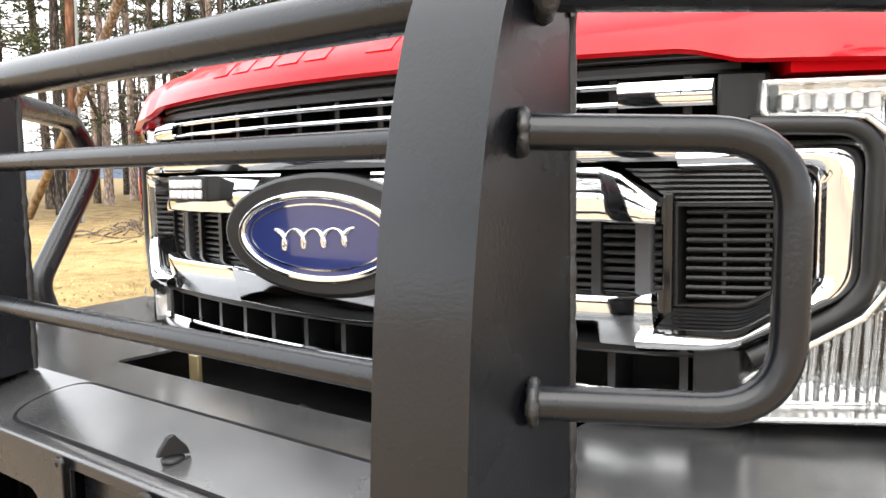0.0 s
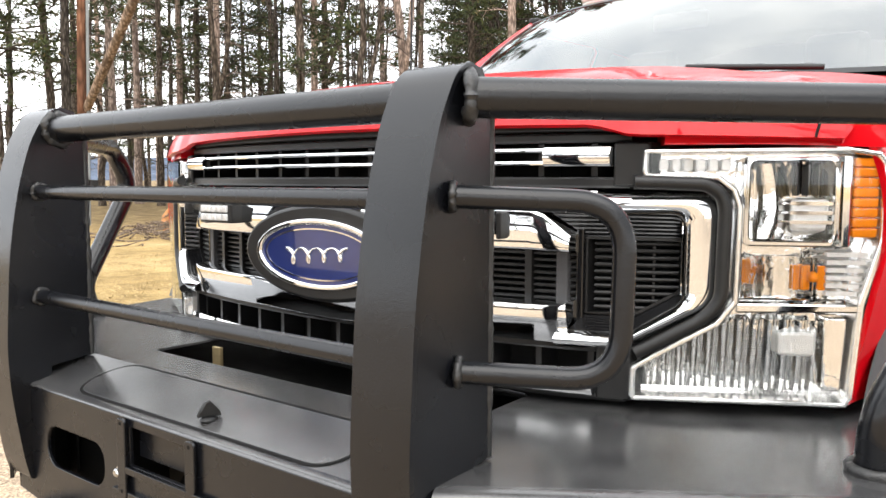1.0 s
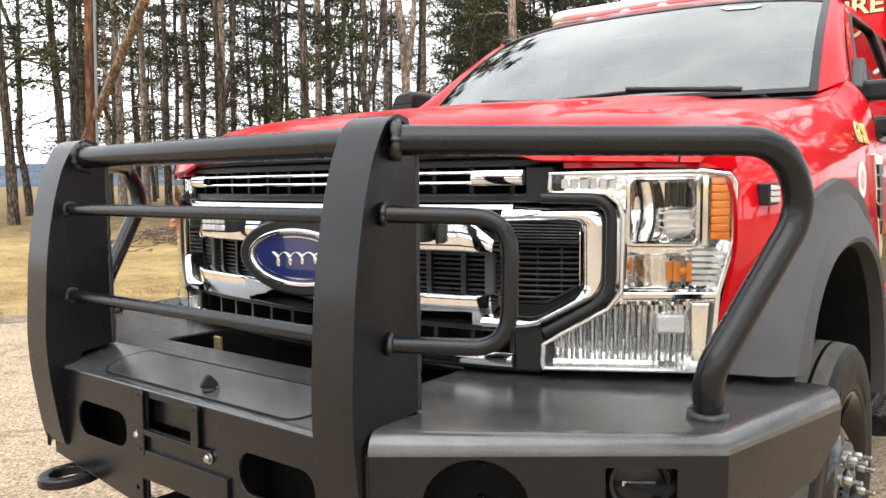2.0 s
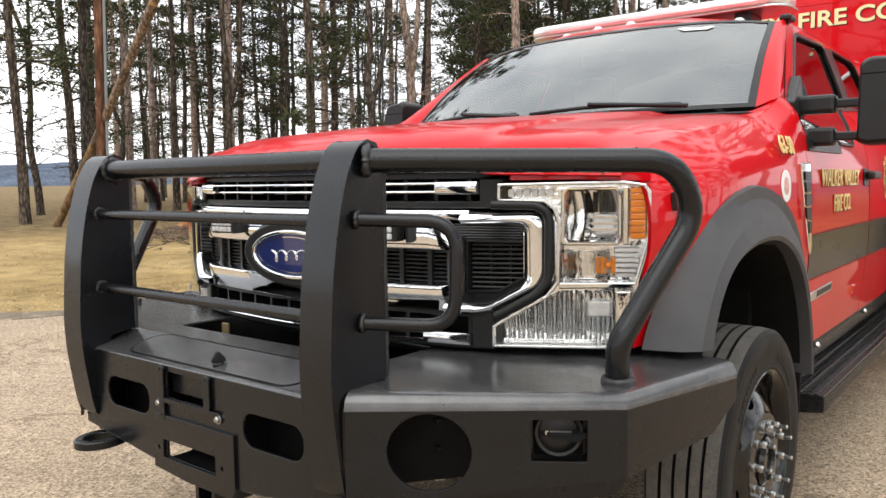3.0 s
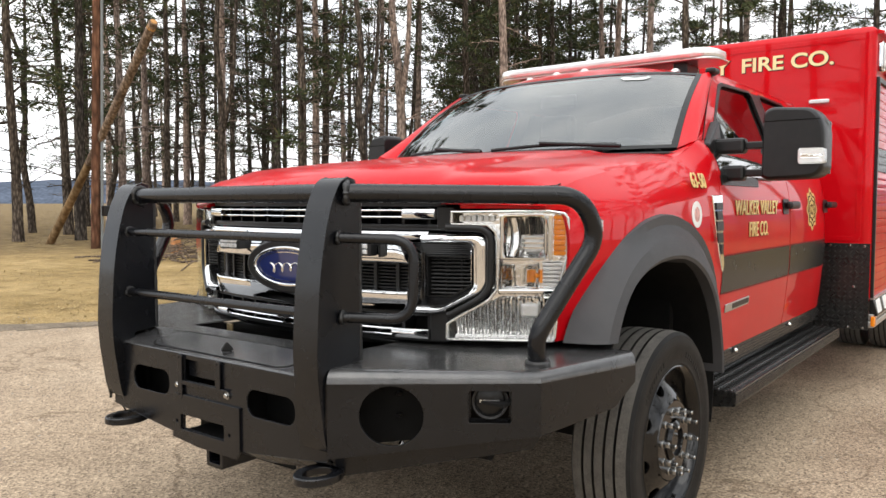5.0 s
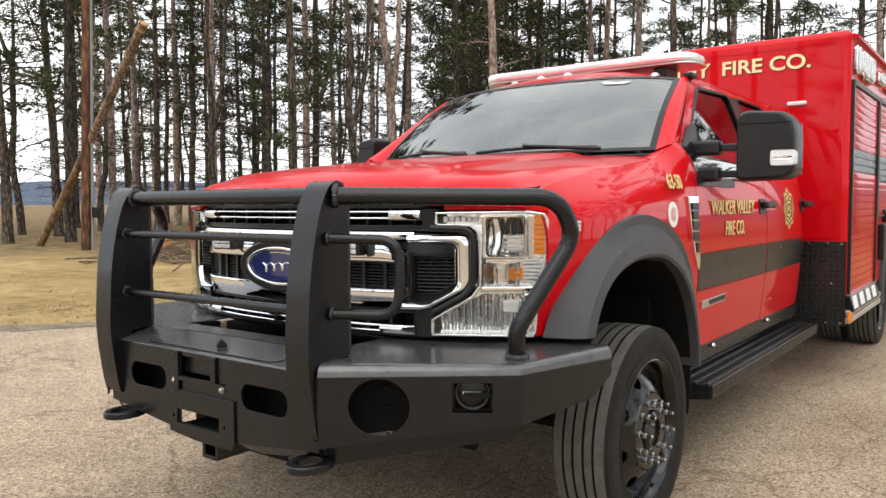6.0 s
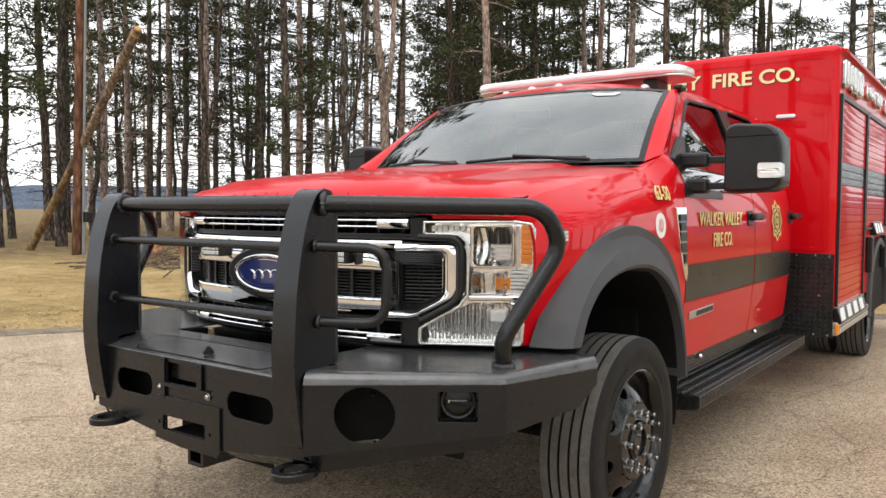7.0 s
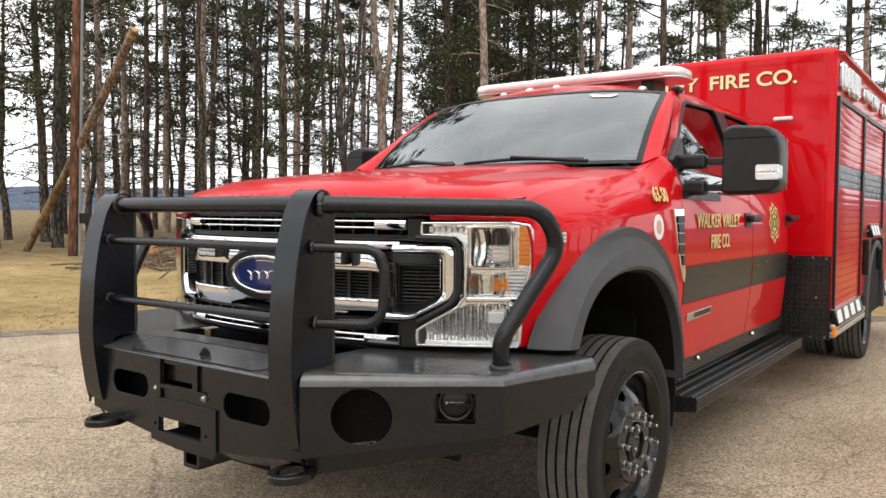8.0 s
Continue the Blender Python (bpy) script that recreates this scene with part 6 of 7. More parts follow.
        prism(bm, rounded(y - w, y + w, 2.26 - h / 2, 2.26 + h / 2, 0.03, 4), wall, 0.0, 0.03)
        lamp_ = part("warning_lamp", bm, CHROME, body, "chrome rimmed warning lamp, unlit", bevel=0.008)
        bm = bmesh.new()
        prism(bm, rounded(y - w * 0.82, y + w * 0.82, 2.26 - h * 0.42, 2.26 + h * 0.42, 0.025, 4), wall, 0.03, 0.045)
        part("lens", bm, LAMPGLASS, lamp_, bevel=0.008)

# ---- writing on the cab ----
GOLD_EDGE = STRIPE
for side in (1, -1):
    turn = Matrix.Rotation(radians(90), 4, "Z") if side > 0 else Matrix.Rotation(radians(-90), 4, "Z")
    up = Matrix.Rotation(radians(90), 4, "X")
    for text, y, z, size, st in (("WALKER VALLEY", 1.18, 1.229, 0.098, 0.95), ("FIRE CO.", 1.19, 1.125, 0.10, 0.84), ("63-50", 0.385, 1.345, 0.09, 0.80)):
        lean = Matrix.Rotation(radians(0.5), 4, "X") if z < 1.3 else Matrix.Rotation(radians(-17), 4, "X")
        xs = max(side_x(z), side_x(z + 0.08)) if z < 1.3 else side_x(z) + 0.004
        letters("gold_lettering", text, size, GILT, truck, Matrix.Translation((side * (xs + 0.004), y, z)) @ turn @ up @ lean, "gold lettering with a dark edge", depth=0.002, stretch=st, offset=0.0006)
        letters("lettering_edge", text, size, GOLD_EDGE, truck, Matrix.Translation((side * (xs + 0.002), y + 0.002 * side, z - 0.002)) @ turn @ up @ lean, "dark edge of the lettering", depth=0.002, stretch=st, offset=0.0006)
    # crest on the rear door
    bm = bmesh.new()
    shape = [(2.32 + (0.118 + 0.014 * math.cos(8 * a)) * math.cos(a), 1.246 + (0.118 + 0.012 * math.cos(8 * a)) * math.sin(a)) for a in [2 * math.pi * i / 64 for i in range(64)]]
    rings = [[bm.verts.new((side * (side_x(1.246 + (v - 1.246) * f) + 0.003), 2.32 + (u - 2.32) * f, 1.246 + (v - 1.246) * f)) for u, v in shape] for f in (0.05, 0.25, 0.5, 0.75, 1.0)]
    for p, q in zip(rings, rings[1:]):
        for i in range(64):
            bm.faces.new((p[i], p[(i + 1) % 64], q[(i + 1) % 64], q[i]))
    bm.faces.new(rings[0])
    crest = part("crest", bm, GOLD, truck, "gold leaf cross-shaped crest with dark lines", facing=(side, 0, 0))
    for r0, r1 in ((0.80, 0.74), (0.55, 0.49), (0.26, 0.20)):
        bm = bmesh.new()
        c = Vector((2.32, 1.246))
        ring(bm, [tuple(c + (Vector(p) - c) * r0) for p in shape], [tuple(c + (Vector(p) - c) * r1) for p in shape], lambda u, v, d: Vector((side * (side_x(v) + d), u, v)), 0.003, 0.0052)
        part("crest_line", bm, STRIPE, crest)

# ---- ground ----
AHEAD = Vector((-0.552, 0.834))  # the way from the yard towards the wood
ACROSS = Vector((0.834, 0.552))


def noise_node(n, l, co, scale, detail=5.0, rough=0.55):
    t = n.new("ShaderNodeTexNoise")
    t.inputs["Scale"].default_value, t.inputs["Detail"].default_value, t.inputs["Roughness"].default_value = scale, detail, rough
    l.new(co.outputs["Object"], t.inputs["Vector"])
    return t


def ramp_node(n, l, src, stops):
    r = n.new("ShaderNodeValToRGB")
    while len(r.color_ramp.elements) < len(stops):
        r.color_ramp.elements.new(0.5)
    for e, (p, c) in zip(r.color_ramp.elements, stops):
        e.position, e.color = p, (*c, 1)
    l.new(src, r.inputs["Fac"])
    return r


def mix_node(n, l, fac, a, b, mode="MIX"):
    x = n.new("ShaderNodeMixRGB")
    x.blend_type = mode
    if isinstance(fac, float):
        x.inputs["Fac"].default_value = fac
    else:
        l.new(fac, x.inputs["Fac"])
    l.new(a, x.inputs["Color1"])
    l.new(b, x.inputs["Color2"])
    return x.outputs["Color"]


def asphalt_material():
    m = bpy.data.materials.new("worn_asphalt")
    m.use_nodes = True
    n, l = m.node_tree.nodes, m.node_tree.links
    b = n["Principled BSDF"]
    b.inputs["Roughness"].default_value = 0.92
    b.inputs["Specular IOR Level"].default_value = 0.25
    co = n.new("ShaderNodeTexCoord")
    broad = ramp_node(n, l, noise_node(n, l, co, 0.7, 6).outputs["Fac"], [(0.3, (0.325, 0.252, 0.180)), (0.55, (0.375, 0.296, 0.215)), (0.75, (0.42, 0.34, 0.255))])
    vo = n.new("ShaderNodeTexVoronoi")
    vo.inputs["Scale"].default_value = 120
    l.new(co.outputs["Object"], vo.inputs["Vector"])
    stones = ramp_node(n, l, vo.outputs["Color"], [(0.12, (0.30, 0.29, 0.28)), (0.35, (0.86, 0.84, 0.81)), (0.6, (1.1, 1.08, 1.05)), (0.88, (1.75, 1.72, 1.66))])
    col = mix_node(n, l, 0.9, broad.outputs["Color"], stones.outputs["Color"], "MULTIPLY")
    worn = ramp_node(n, l, noise_node(n, l, co, 13, 8, 0.8).outputs["Fac"], [(0.36, (0.62, 0.60, 0.58)), (0.48, (0.98, 0.98, 0.97)), (0.62, (1.16, 1.15, 1.13))])
    col = mix_node(n, l, 0.45, col, worn.outputs["Color"], "MULTIPLY")
    fine = ramp_node(n, l, noise_node(n, l, co, 46, 6, 0.75).outputs["Fac"], [(0.34, (0.74, 0.73, 0.72)), (0.5, (1, 1, 1)), (0.66, (1.2, 1.2, 1.19))])
    col = mix_node(n, l, 0.8, col, fine.outputs["Color"], "MULTIPLY")
    stain = ramp_node(n, l, noise_node(n, l, co, 1.6, 7, 0.7).outputs["Fac"], [(0.40, (0.62, 0.60, 0.58)), (0.52, (1, 1, 1))])
    col = mix_node(n, l, 0.35, col, stain.outputs["Color"], "MULTIPLY")
    # thin wandering cracks
    warp = noise_node(n, l, co, 2.2, 5)
    add = n.new("ShaderNodeVectorMath")
    add.operation = "MULTIPLY_ADD"
    add.inputs[1].default_value = (0.35, 0.35, 0.35)
    l.new(warp.outputs["Color"], add.inputs[0])
    l.new(co.outputs["Object"], add.inputs[2])
    cr = n.new("ShaderNodeTexVoronoi")
    cr.feature = "DISTANCE_TO_EDGE"
    cr.inputs["Scale"].default_value = 0.62
    l.new(add.outputs["Vector"], cr.inputs["Vector"])
    crack = ramp_node(n, l, cr.outputs["Distance"], [(0.0, (0.55, 0.53, 0.50)), (0.0035, (0.75, 0.73, 0.71)), (0.007, (1, 1, 1))])
    col = mix_node(n, l, 0.8, col, crack.outputs["Color"], "MULTIPLY")
    l.new(col, b.inputs["Base Color"])
    bp = n.new("ShaderNodeBump")
    bp.inputs["Strength"].default_value, bp.inputs["Distance"].default_value = 0.7, 0.004
    l.new(vo.outputs["Distance"], bp.inputs["Height"])
    bp2 = n.new("ShaderNodeBump")
    bp2.inputs["Strength"].default_value, bp2.inputs["Distance"].default_value = 0.5, 0.01
    l.new(crack.outputs["Color"], bp2.inputs["Height"])
    l.new(bp.outputs["Normal"], bp2.inputs["Normal"])
    l.new(bp2.outputs["Normal"], b.inputs["Normal"])
    return m


def grass_material(name, a, b_, c):
    m = bpy.data.materials.new(name)
    m.use_nodes = True
    n, l = m.node_tree.nodes, m.node_tree.links
    b = n["Principled BSDF"]
    b.inputs["Roughness"].default_value = 0.95
    b.inputs["Specular IOR Level"].default_value = 0.1
    co = n.new("ShaderNodeTexCoord")
    broad = ramp_node(n, l, noise_node(n, l, co, 0.35, 7, 0.65).outputs["Fac"], [(0.30, a), (0.5, b_), (0.7, c)])
    patch = ramp_node(n, l, noise_node(n, l, co, 2.4, 6, 0.7).outputs["Fac"], [(0.32, (0.55, 0.52, 0.45)), (0.5, (0.95, 0.95, 0.92)), (0.7, (1.25, 1.2, 1.1))])
    fine = ramp_node(n, l, noise_node(n, l, co, 45, 4, 0.7).outputs["Fac"], [(0.3, (0.5, 0.48, 0.42)), (0.5, (1, 1, 1)), (0.72, (1.45, 1.4, 1.3))])
    col = mix_node(n, l, 0.8, broad.outputs["Color"], patch.outputs["Color"], "MULTIPLY")
    col = mix_node(n, l, 0.9, col, fine.outputs["Color"], "MULTIPLY")
    # brown needle litter under the pines, beyond the open lawn
    far_on = n.new("ShaderNodeVectorMath")
    far_on.operation = "DOT_PRODUCT"
    far_on.inputs[1].default_value = (-0.552, 0.834, 0)
    l.new(co.outputs["Object"], far_on.inputs[0])
    drift = n.new("ShaderNodeMath")
    drift.operation = "MULTIPLY_ADD"
    drift.inputs[1].default_value = 9.0
    l.new(noise_node(n, l, co, 0.25, 6, 0.7).outputs["Fac"], drift.inputs[0])
    l.new(far_on.outputs["Value"], drift.inputs[2])
    edge = n.new("ShaderNodeMapRange")
    edge.inputs["From Min"].default_value, edge.inputs["From Max"].default_value = 17.0, 24.0
    edge.inputs["To Max"].default_value = 0.9
    l.new(drift.outputs["Value"], edge.inputs["Value"])
    litter = ramp_node(n, l, noise_node(n, l, co, 1.7, 7, 0.75).outputs["Fac"], [(0.34, (0.055, 0.037, 0.019)), (0.5, (0.14, 0.098, 0.050)), (0.66, (0.32, 0.235, 0.115))])
    col = mix_node(n, l, edge.outputs["Result"], col, litter.outputs["Color"])
    l.new(col, b.inputs["Base Color"])
    bp = n.new("ShaderNodeBump")
    bp.inputs["Strength"].default_value, bp.inputs["Distance"].default_value = 1.0, 0.02
    l.new(noise_node(n, l, co, 60, 4, 0.7).outputs["Fac"], bp.inputs["Height"])
    l.new(bp.outputs["Normal"], b.inputs["Normal"])
    return m


ASPHALT = asphalt_material()
GRASS = grass_material("dry_straw_grass", (0.25, 0.175, 0.078), (0.37, 0.265, 0.125), (0.47, 0.345, 0.180))
EDGE = 5.47  # how far ahead of the truck's front axle the asphalt ends


def rough_edge(s):
    return EDGE + 0.21 * max(-40, min(40, s)) + 0.16 * noise.noise(Vector((s * 0.5, 3.1, 0))) + 0.07 * noise.noise(Vector((s * 2.3, 7.7, 0)))


def ground_z(d, s):
    if d < 0:
        return -0.03 - 0.03 * min(1, -d / 0.2)
    return 0.03 * min(1, d / 0.3) + 0.04 * noise.noise(Vector((d * 0.2, s * 0.2, 0))) * min(1, d / 2) + 0.0022 * max(0, d - 25)


bm = bmesh.new()
ss = [-1800, -700, -300, -120, -60] + span(-40, 40, 160) + [60, 120, 300, 700, 1800]
ds = [-900, -200, -40, -5, -0.6, 0, 0.12, 0.25, 0.5, 0.8, 1.2] + span(2, 30, 40) + [45, 80, 150, 300, 600, 1200, 2400]
rows = []
for s in ss:
    row = []
    for d in ds:
        e = rough_edge(s)
        p = AHEAD * (e + d) + ACROSS * s
        row.append(bm.verts.new((p.x, p.y, ground_z(d, s))))
    rows.append(row)
for i in range(len(ss) - 1):
    for j in range(len(ds) - 1):
        bm.faces.new((rows[i][j], rows[i + 1][j], rows[i + 1][j + 1], rows[i][j + 1]))
tagged(part("ground", bm, GRASS, smooth=60), "dry straw-coloured mown grass under the pines", "ground", kind="structure")
bm = bmesh.new()
rows = []
for s in [-90, -60] + span(-40, 40, 200) + [60, 90]:
    e = rough_edge(s)
    rows.append([bm.verts.new((*(AHEAD * d + ACROSS * s), z)) for d, z in ((-60, 0), (-30, 0), (e - 12, 0), (e - 6, 0), (e - 4, 0), (e - 2, 0), (e - 0.5, 0.0), (e - 0.15, -0.002), (e + 0.02, -0.012), (e + 0.1, -0.05))])
for a, b in zip(rows, rows[1:]):
    for j in range(9):
        bm.faces.new((a[j], b[j], b[j + 1], a[j + 1]))
verge = bmesh.new()
v_rows = []
for s in span(-40, 30, 700):
    e = rough_edge(s)
    w = 0.28 + 0.32 * noise.noise(Vector((s * 0.8, 1.3, 4.0))) + 0.22 * noise.noise(Vector((s * 4.1, 2.3, 1.0))) + 0.12 * noise.noise(Vector((s * 13.0, 2.3, 1.0)))
    v_rows.append([verge.verts.new((*(AHEAD * d + ACROSS * s), z)) for d, z in ((e - max(0.03, w), 0.0035), (e - max(0.01, w * 0.4), 0.008), (e + 0.03, 0.010), (e + 0.12, 0.0))])
for a, b in zip(v_rows, v_rows[1:]):
    for j in range(3):
        verge.faces.new((a[j], b[j], b[j + 1], a[j + 1]))
tagged(part("gravel_verge", verge, material("crumbled_grey_verge", (0.19, 0.155, 0.115), 0.95, vary=0.3, scale=6, fine=0.45, fine_scale=70, bump=0.9, bump_scale=90, spec=0.1), smooth=60), "crumbled grey gravel along the asphalt's edge", "gravel", kind="structure")
tagged(part("asphalt_yard", bm, ASPHALT, smooth=60), "worn tan-grey asphalt yard with fine cracks", "pavement", kind="structure")

# ---- the wood behind the yard ----
def bark_material(name, dark, mid, light, scale=1.0):
    m = bpy.data.materials.new(name)
    m.use_nodes = True
    n, l = m.node_tree.nodes, m.node_tree.links
    b = n["Principled BSDF"]
    b.inputs["Roughness"].default_value = 0.95
    b.inputs["Specular IOR Level"].default_value = 0.1
    co = n.new("ShaderNodeTexCoord")
    mp = n.new("ShaderNodeMapping")
    mp.inputs["Scale"].default_value = (1, 1, 0.28)
    l.new(co.outputs["Object"], mp.inputs["Vector"])
    vo = n.new("ShaderNodeTexVoronoi")
    vo.inputs["Scale"].default_value = 16 * scale
    l.new(mp.outputs["Vector"], vo.inputs["Vector"])
    no = n.new("ShaderNodeTexNoise")
    no.inputs["Scale"].default_value, no.inputs["Detail"].default_value = 2.2, 6
    l.new(mp.outputs["Vector"], no.inputs["Vector"])
    plates = ramp_node(n, l, vo.outputs["Distance"], [(0.1, light), (0.35, mid), (0.7, dark)])
    tone = ramp_node(n, l, no.outputs["Fac"], [(0.3, (0.6, 0.6, 0.62)), (0.55, (1, 1, 1)), (0.75, (1.3, 1.25, 1.2))])
    col = mix_node(n, l, 0.9, plates.outputs["Color"], tone.outputs["Color"], "MULTIPLY")
    info = n.new("ShaderNodeObjectInfo")
    per = ramp_node(n, l, info.outputs["Random"], [(0.0, (0.7, 0.72, 0.75)), (1.0, (1.2, 1.15, 1.1))])
    col = mix_node(n, l, 1.0, col, per.outputs["Color"], "MULTIPLY")
    l.new(col, b.inputs["Base Color"])
    bp = n.new("ShaderNodeBump")
    bp.inputs["Strength"].default_value, bp.inputs["Distance"].default_value = 1.0, 0.03
    bp.invert = True
    l.new(vo.outputs["Distance"], bp.inputs["Height"])
    l.new(bp.outputs["Normal"], b.inputs["Normal"])
    return m


def needle_material():
    m = bpy.data.materials.new("pine_needles")
    m.use_nodes = True
    n, l = m.node_tree.nodes, m.node_tree.links
    b = n["Principled BSDF"]
    b.inputs["Roughness"].default_value = 0.7
    b.inputs["Specular IOR Level"].default_value = 0.2
    geo = n.new("ShaderNodeNewGeometry")
    tone = ramp_node(n, l, geo.outputs["Random Per Island"], [(0.0, (0.018, 0.026, 0.010)), (0.5, (0.042, 0.056, 0.021)), (0.9, (0.082, 0.090, 0.035)), (1.0, (0.15, 0.118, 0.05))])
    l.new(tone.outputs["Color"], b.inputs["Base Color"])
    return m


RED_BARK = bark_material("red_pine_bark", (0.17, 0.13, 0.108), (0.37, 0.285, 0.235), (0.52, 0.415, 0.35))
GREY_BARK = bark_material("dark_pine_bark", (0.036, 0.029, 0.023), (0.098, 0.080, 0.064), (0.18, 0.150, 0.122))
NEEDLES = needle_material()


def tuft(bm, c, r, rng, k):
    """A loose clump of needle sprays round a point."""
    for _ in range(k):
        d = Vector((rng.gauss(0, 1), rng.gauss(0, 1), rng.gauss(0, 0.6)))
        p = c + d * r * 0.42
        out = (d.normalized() + Vector((rng.uniform(-0.5, 0.5), rng.uniform(-0.5, 0.5), rng.uniform(-0.1, 0.6)))).normalized()
        side = out.cross(Vector((rng.uniform(-1, 1), rng.uniform(-1, 1), rng.uniform(-1, 1)))).normalized()
        ln, w = rng.uniform(0.17, 0.33), rng.uniform(0.023, 0.046)
        a, b, e = bm.verts.new(p - side * w), bm.verts.new(p + side * w), bm.verts.new(p + out * ln)
        bm.faces.new((a, b, e))


def limb(bm, start, way, length, r, rng, droop=0.0, seg=5, k=6):
    pts = [Vector(start)]
    d = Vector(way).normalized()
    for i in range(k):
        d = (d + Vector((rng.gauss(0, 0.13), rng.gauss(0, 0.13), rng.gauss(0, 0.10) - droop))).normalized()
        pts.append(pts[-1] + d * length / k)
    tube(bm, pts, [r * (1 - 0.85 * i / k) + 0.006 for i in range(k + 1)], seg, caps=False)
    return pts


def pine(name, label, seed, height, r0, bark, low, high_from, count, reach, lush, fork=0.0, bend=0.25, group="pines of the wood"):
    """One pine: low = height of its lowest dead twigs, high_from = where green boughs begin."""
    rng = random.Random(seed)
    tree = thing(name, label, "tree", group)
    bm = bmesh.new()
    k = 14
    off = Vector((0, 0, 0))
    pts = []
    slope = Vector((rng.uniform(-1, 1), rng.uniform(-1, 1), 0)) * bend * 0.06
    for i in range(k + 1):
        off += Vector((rng.gauss(0, 1), rng.gauss(0, 1), 0)) * bend * 0.16 + slope
        pts.append(Vector((off.x * min(1, i / 3), off.y * min(1, i / 3), height * i / k - 0.15)))
    rad = [r0 * (1.28 if i == 0 else 1.06 if i == 1 else 1.0) * (1 - 0.78 * (i / k) ** 1.1) for i in range(k + 1)]
    path = smooth_path(pts, 0.6, 2)
    rp = [rad[0]] + [rad[min(k, 1 + (i // 3))] for i in range(len(path) - 2)] + [rad[-1]]
    tube(bm, path, rp, 12, caps=False)

    def at(z):
        z = min(max(z, 0.0), height * 0.98)
        f = (z + 0.15) / height * k
        i = min(int(f), k - 1)
        return pts[i].lerp(pts[i + 1], f - i), rad[i] + (rad[i + 1] - rad[i]) * (f - i)

    if fork:
        p, r = at(fork)
        a = rng.uniform(0, 2 * math.pi)
        q = [p, p + Vector((math.cos(a) * 0.35, math.sin(a) * 0.35, 0.7)), p + Vector((math.cos(a) * 0.75, math.sin(a) * 0.75, 2.2)), p + Vector((math.cos(a) * 1.1, math.sin(a) * 1.1, 6.5)), p + Vector((math.cos(a) * 1.5, math.sin(a) * 1.5, 11))]
        tube(bm, smooth_path(q, 0.5, 4), [r * 0.8 * (1 - 0.55 * i / 18) for i in range(len(smooth_path(q, 0.5, 4)))], 10, caps=False)
    part("trunk", bm, bark, tree, smooth=70)
    boughs, green = bmesh.new(), bmesh.new()
    for i in range(count):
        z = low + (height - low - 0.5) * (i + rng.random()) / count
        p, r = at(z)
        a = rng.uniform(0, 2 * math.pi)
        live = z > high_from
        top = (height - z) / max(1.0, height - high_from)
        ln = rng.uniform(0.55, 1.0) * reach * (min(1.0, 0.35 + top * 0.9) if live else 0.6)
        way = Vector((math.cos(a), math.sin(a), rng.uniform(-0.05, 0.45)))
        bp_ = limb(boughs, p + way * r * 0.6, way, ln, min(0.055, r * 0.28) * (1 if live else 0.55), rng, 0.02 if live else 0.05)
        for j in range(2, 7):
            b0 = bp_[j]
            for s in range(2 if live else 1):
                if rng.random() < 0.75:
                    w2 = (bp_[j] - bp_[j - 1]).normalized() + Vector((rng.gauss(0, 0.8), rng.gauss(0, 0.8), rng.gauss(0.1, 0.4)))
                    tw = limb(boughs, b0, w2, ln * rng.uniform(0.15, 0.38), 0.012, rng, 0.0, 3, 3)
                    if live and rng.random() < lush:
                        tuft(green, tw[-1], rng.uniform(0.28, 0.5), rng, int(46 * lush))
                        tuft(green, tw[2], rng.uniform(0.2, 0.35), rng, int(22 * lush))
            if live and j > 3 and rng.random() < lush:
                tuft(green, b0, rng.uniform(0.3, 0.5), rng, int(40 * lush))
    tagged(part("branching", boughs, bark, tree, smooth=70), kind="stuff")
    if green.verts:
        tagged(part("crown", green, NEEDLES, tree), kind="stuff")
    else:
        green.free()
    return tree


RED_KIND = [pine("red_pine", "tall red pine with a bare pinkish trunk", 11 + i, 21 + i, 0.19 + 0.014 * i, RED_BARK, 3.5, 12.0, 34, 2.6, 0.8, bend=0.2) for i in range(3)]
RED_FORK = pine("red_pine", "red pine with a trunk forked above head height", 31, 20, 0.2, RED_BARK, 4.0, 11.0, 30, 2.6, 0.8, fork=5.2, bend=0.4)
DARK_KIND = [pine("white_pine", "dark pine with ragged green boughs down its trunk", 41 + i, 20 + i, 0.165 + 0.01 * i, GREY_BARK, 1.6, (3.9, 7.0, 2.9, 5.6)[i], 50, 3.3, 0.51, fork=(0, 0, 0, 6.0)[i], bend=(0.25, 0.45, 0.3, 0.5)[i]) for i in range(4)]
BARE_KIND = [pine("bare_tree", "crooked leafless tree with spreading limbs", 61 + i, 13 + i, 0.16, GREY_BARK, 2.0, 99.0, 34, 4.6, 0.0, fork=3.0 + i, bend=0.7, group="leafless trees of the wood") for i in range(2)]

RED_AT = [(-30.6, 16.2), (-35.9, 20.6), (-38.5, 24.9), (-28.1, 19.8), (-25.4, 23.1), (-30.7, 33.8), (-23.8, 28.9), (-14.6, 22.9), (-21.6, 35.0), (-15.8, 34.0), (-15.2, 34.3), (-12.4, 32.1), (-14.7, 49.2), (-3.7, 41.5), (-45.5, 23.9), (-32.5, 32.1)]
DARK_AT = [(-25.3, 9.3), (-24.4, 11.0), (-29.8, 13.3), (-40.1, 19.5), (-49.3, 28.1), (-32.2, 19.5), (-45.7, 28.9), (-36.9, 24.8), (-44.1, 31.1), (-35.8, 26.2), (-44.7, 34.6), (-42.1, 33.7), (-34.3, 28.1), (-41.2, 34.8), (-20.0, 17.4), (-25.4, 23.7)]
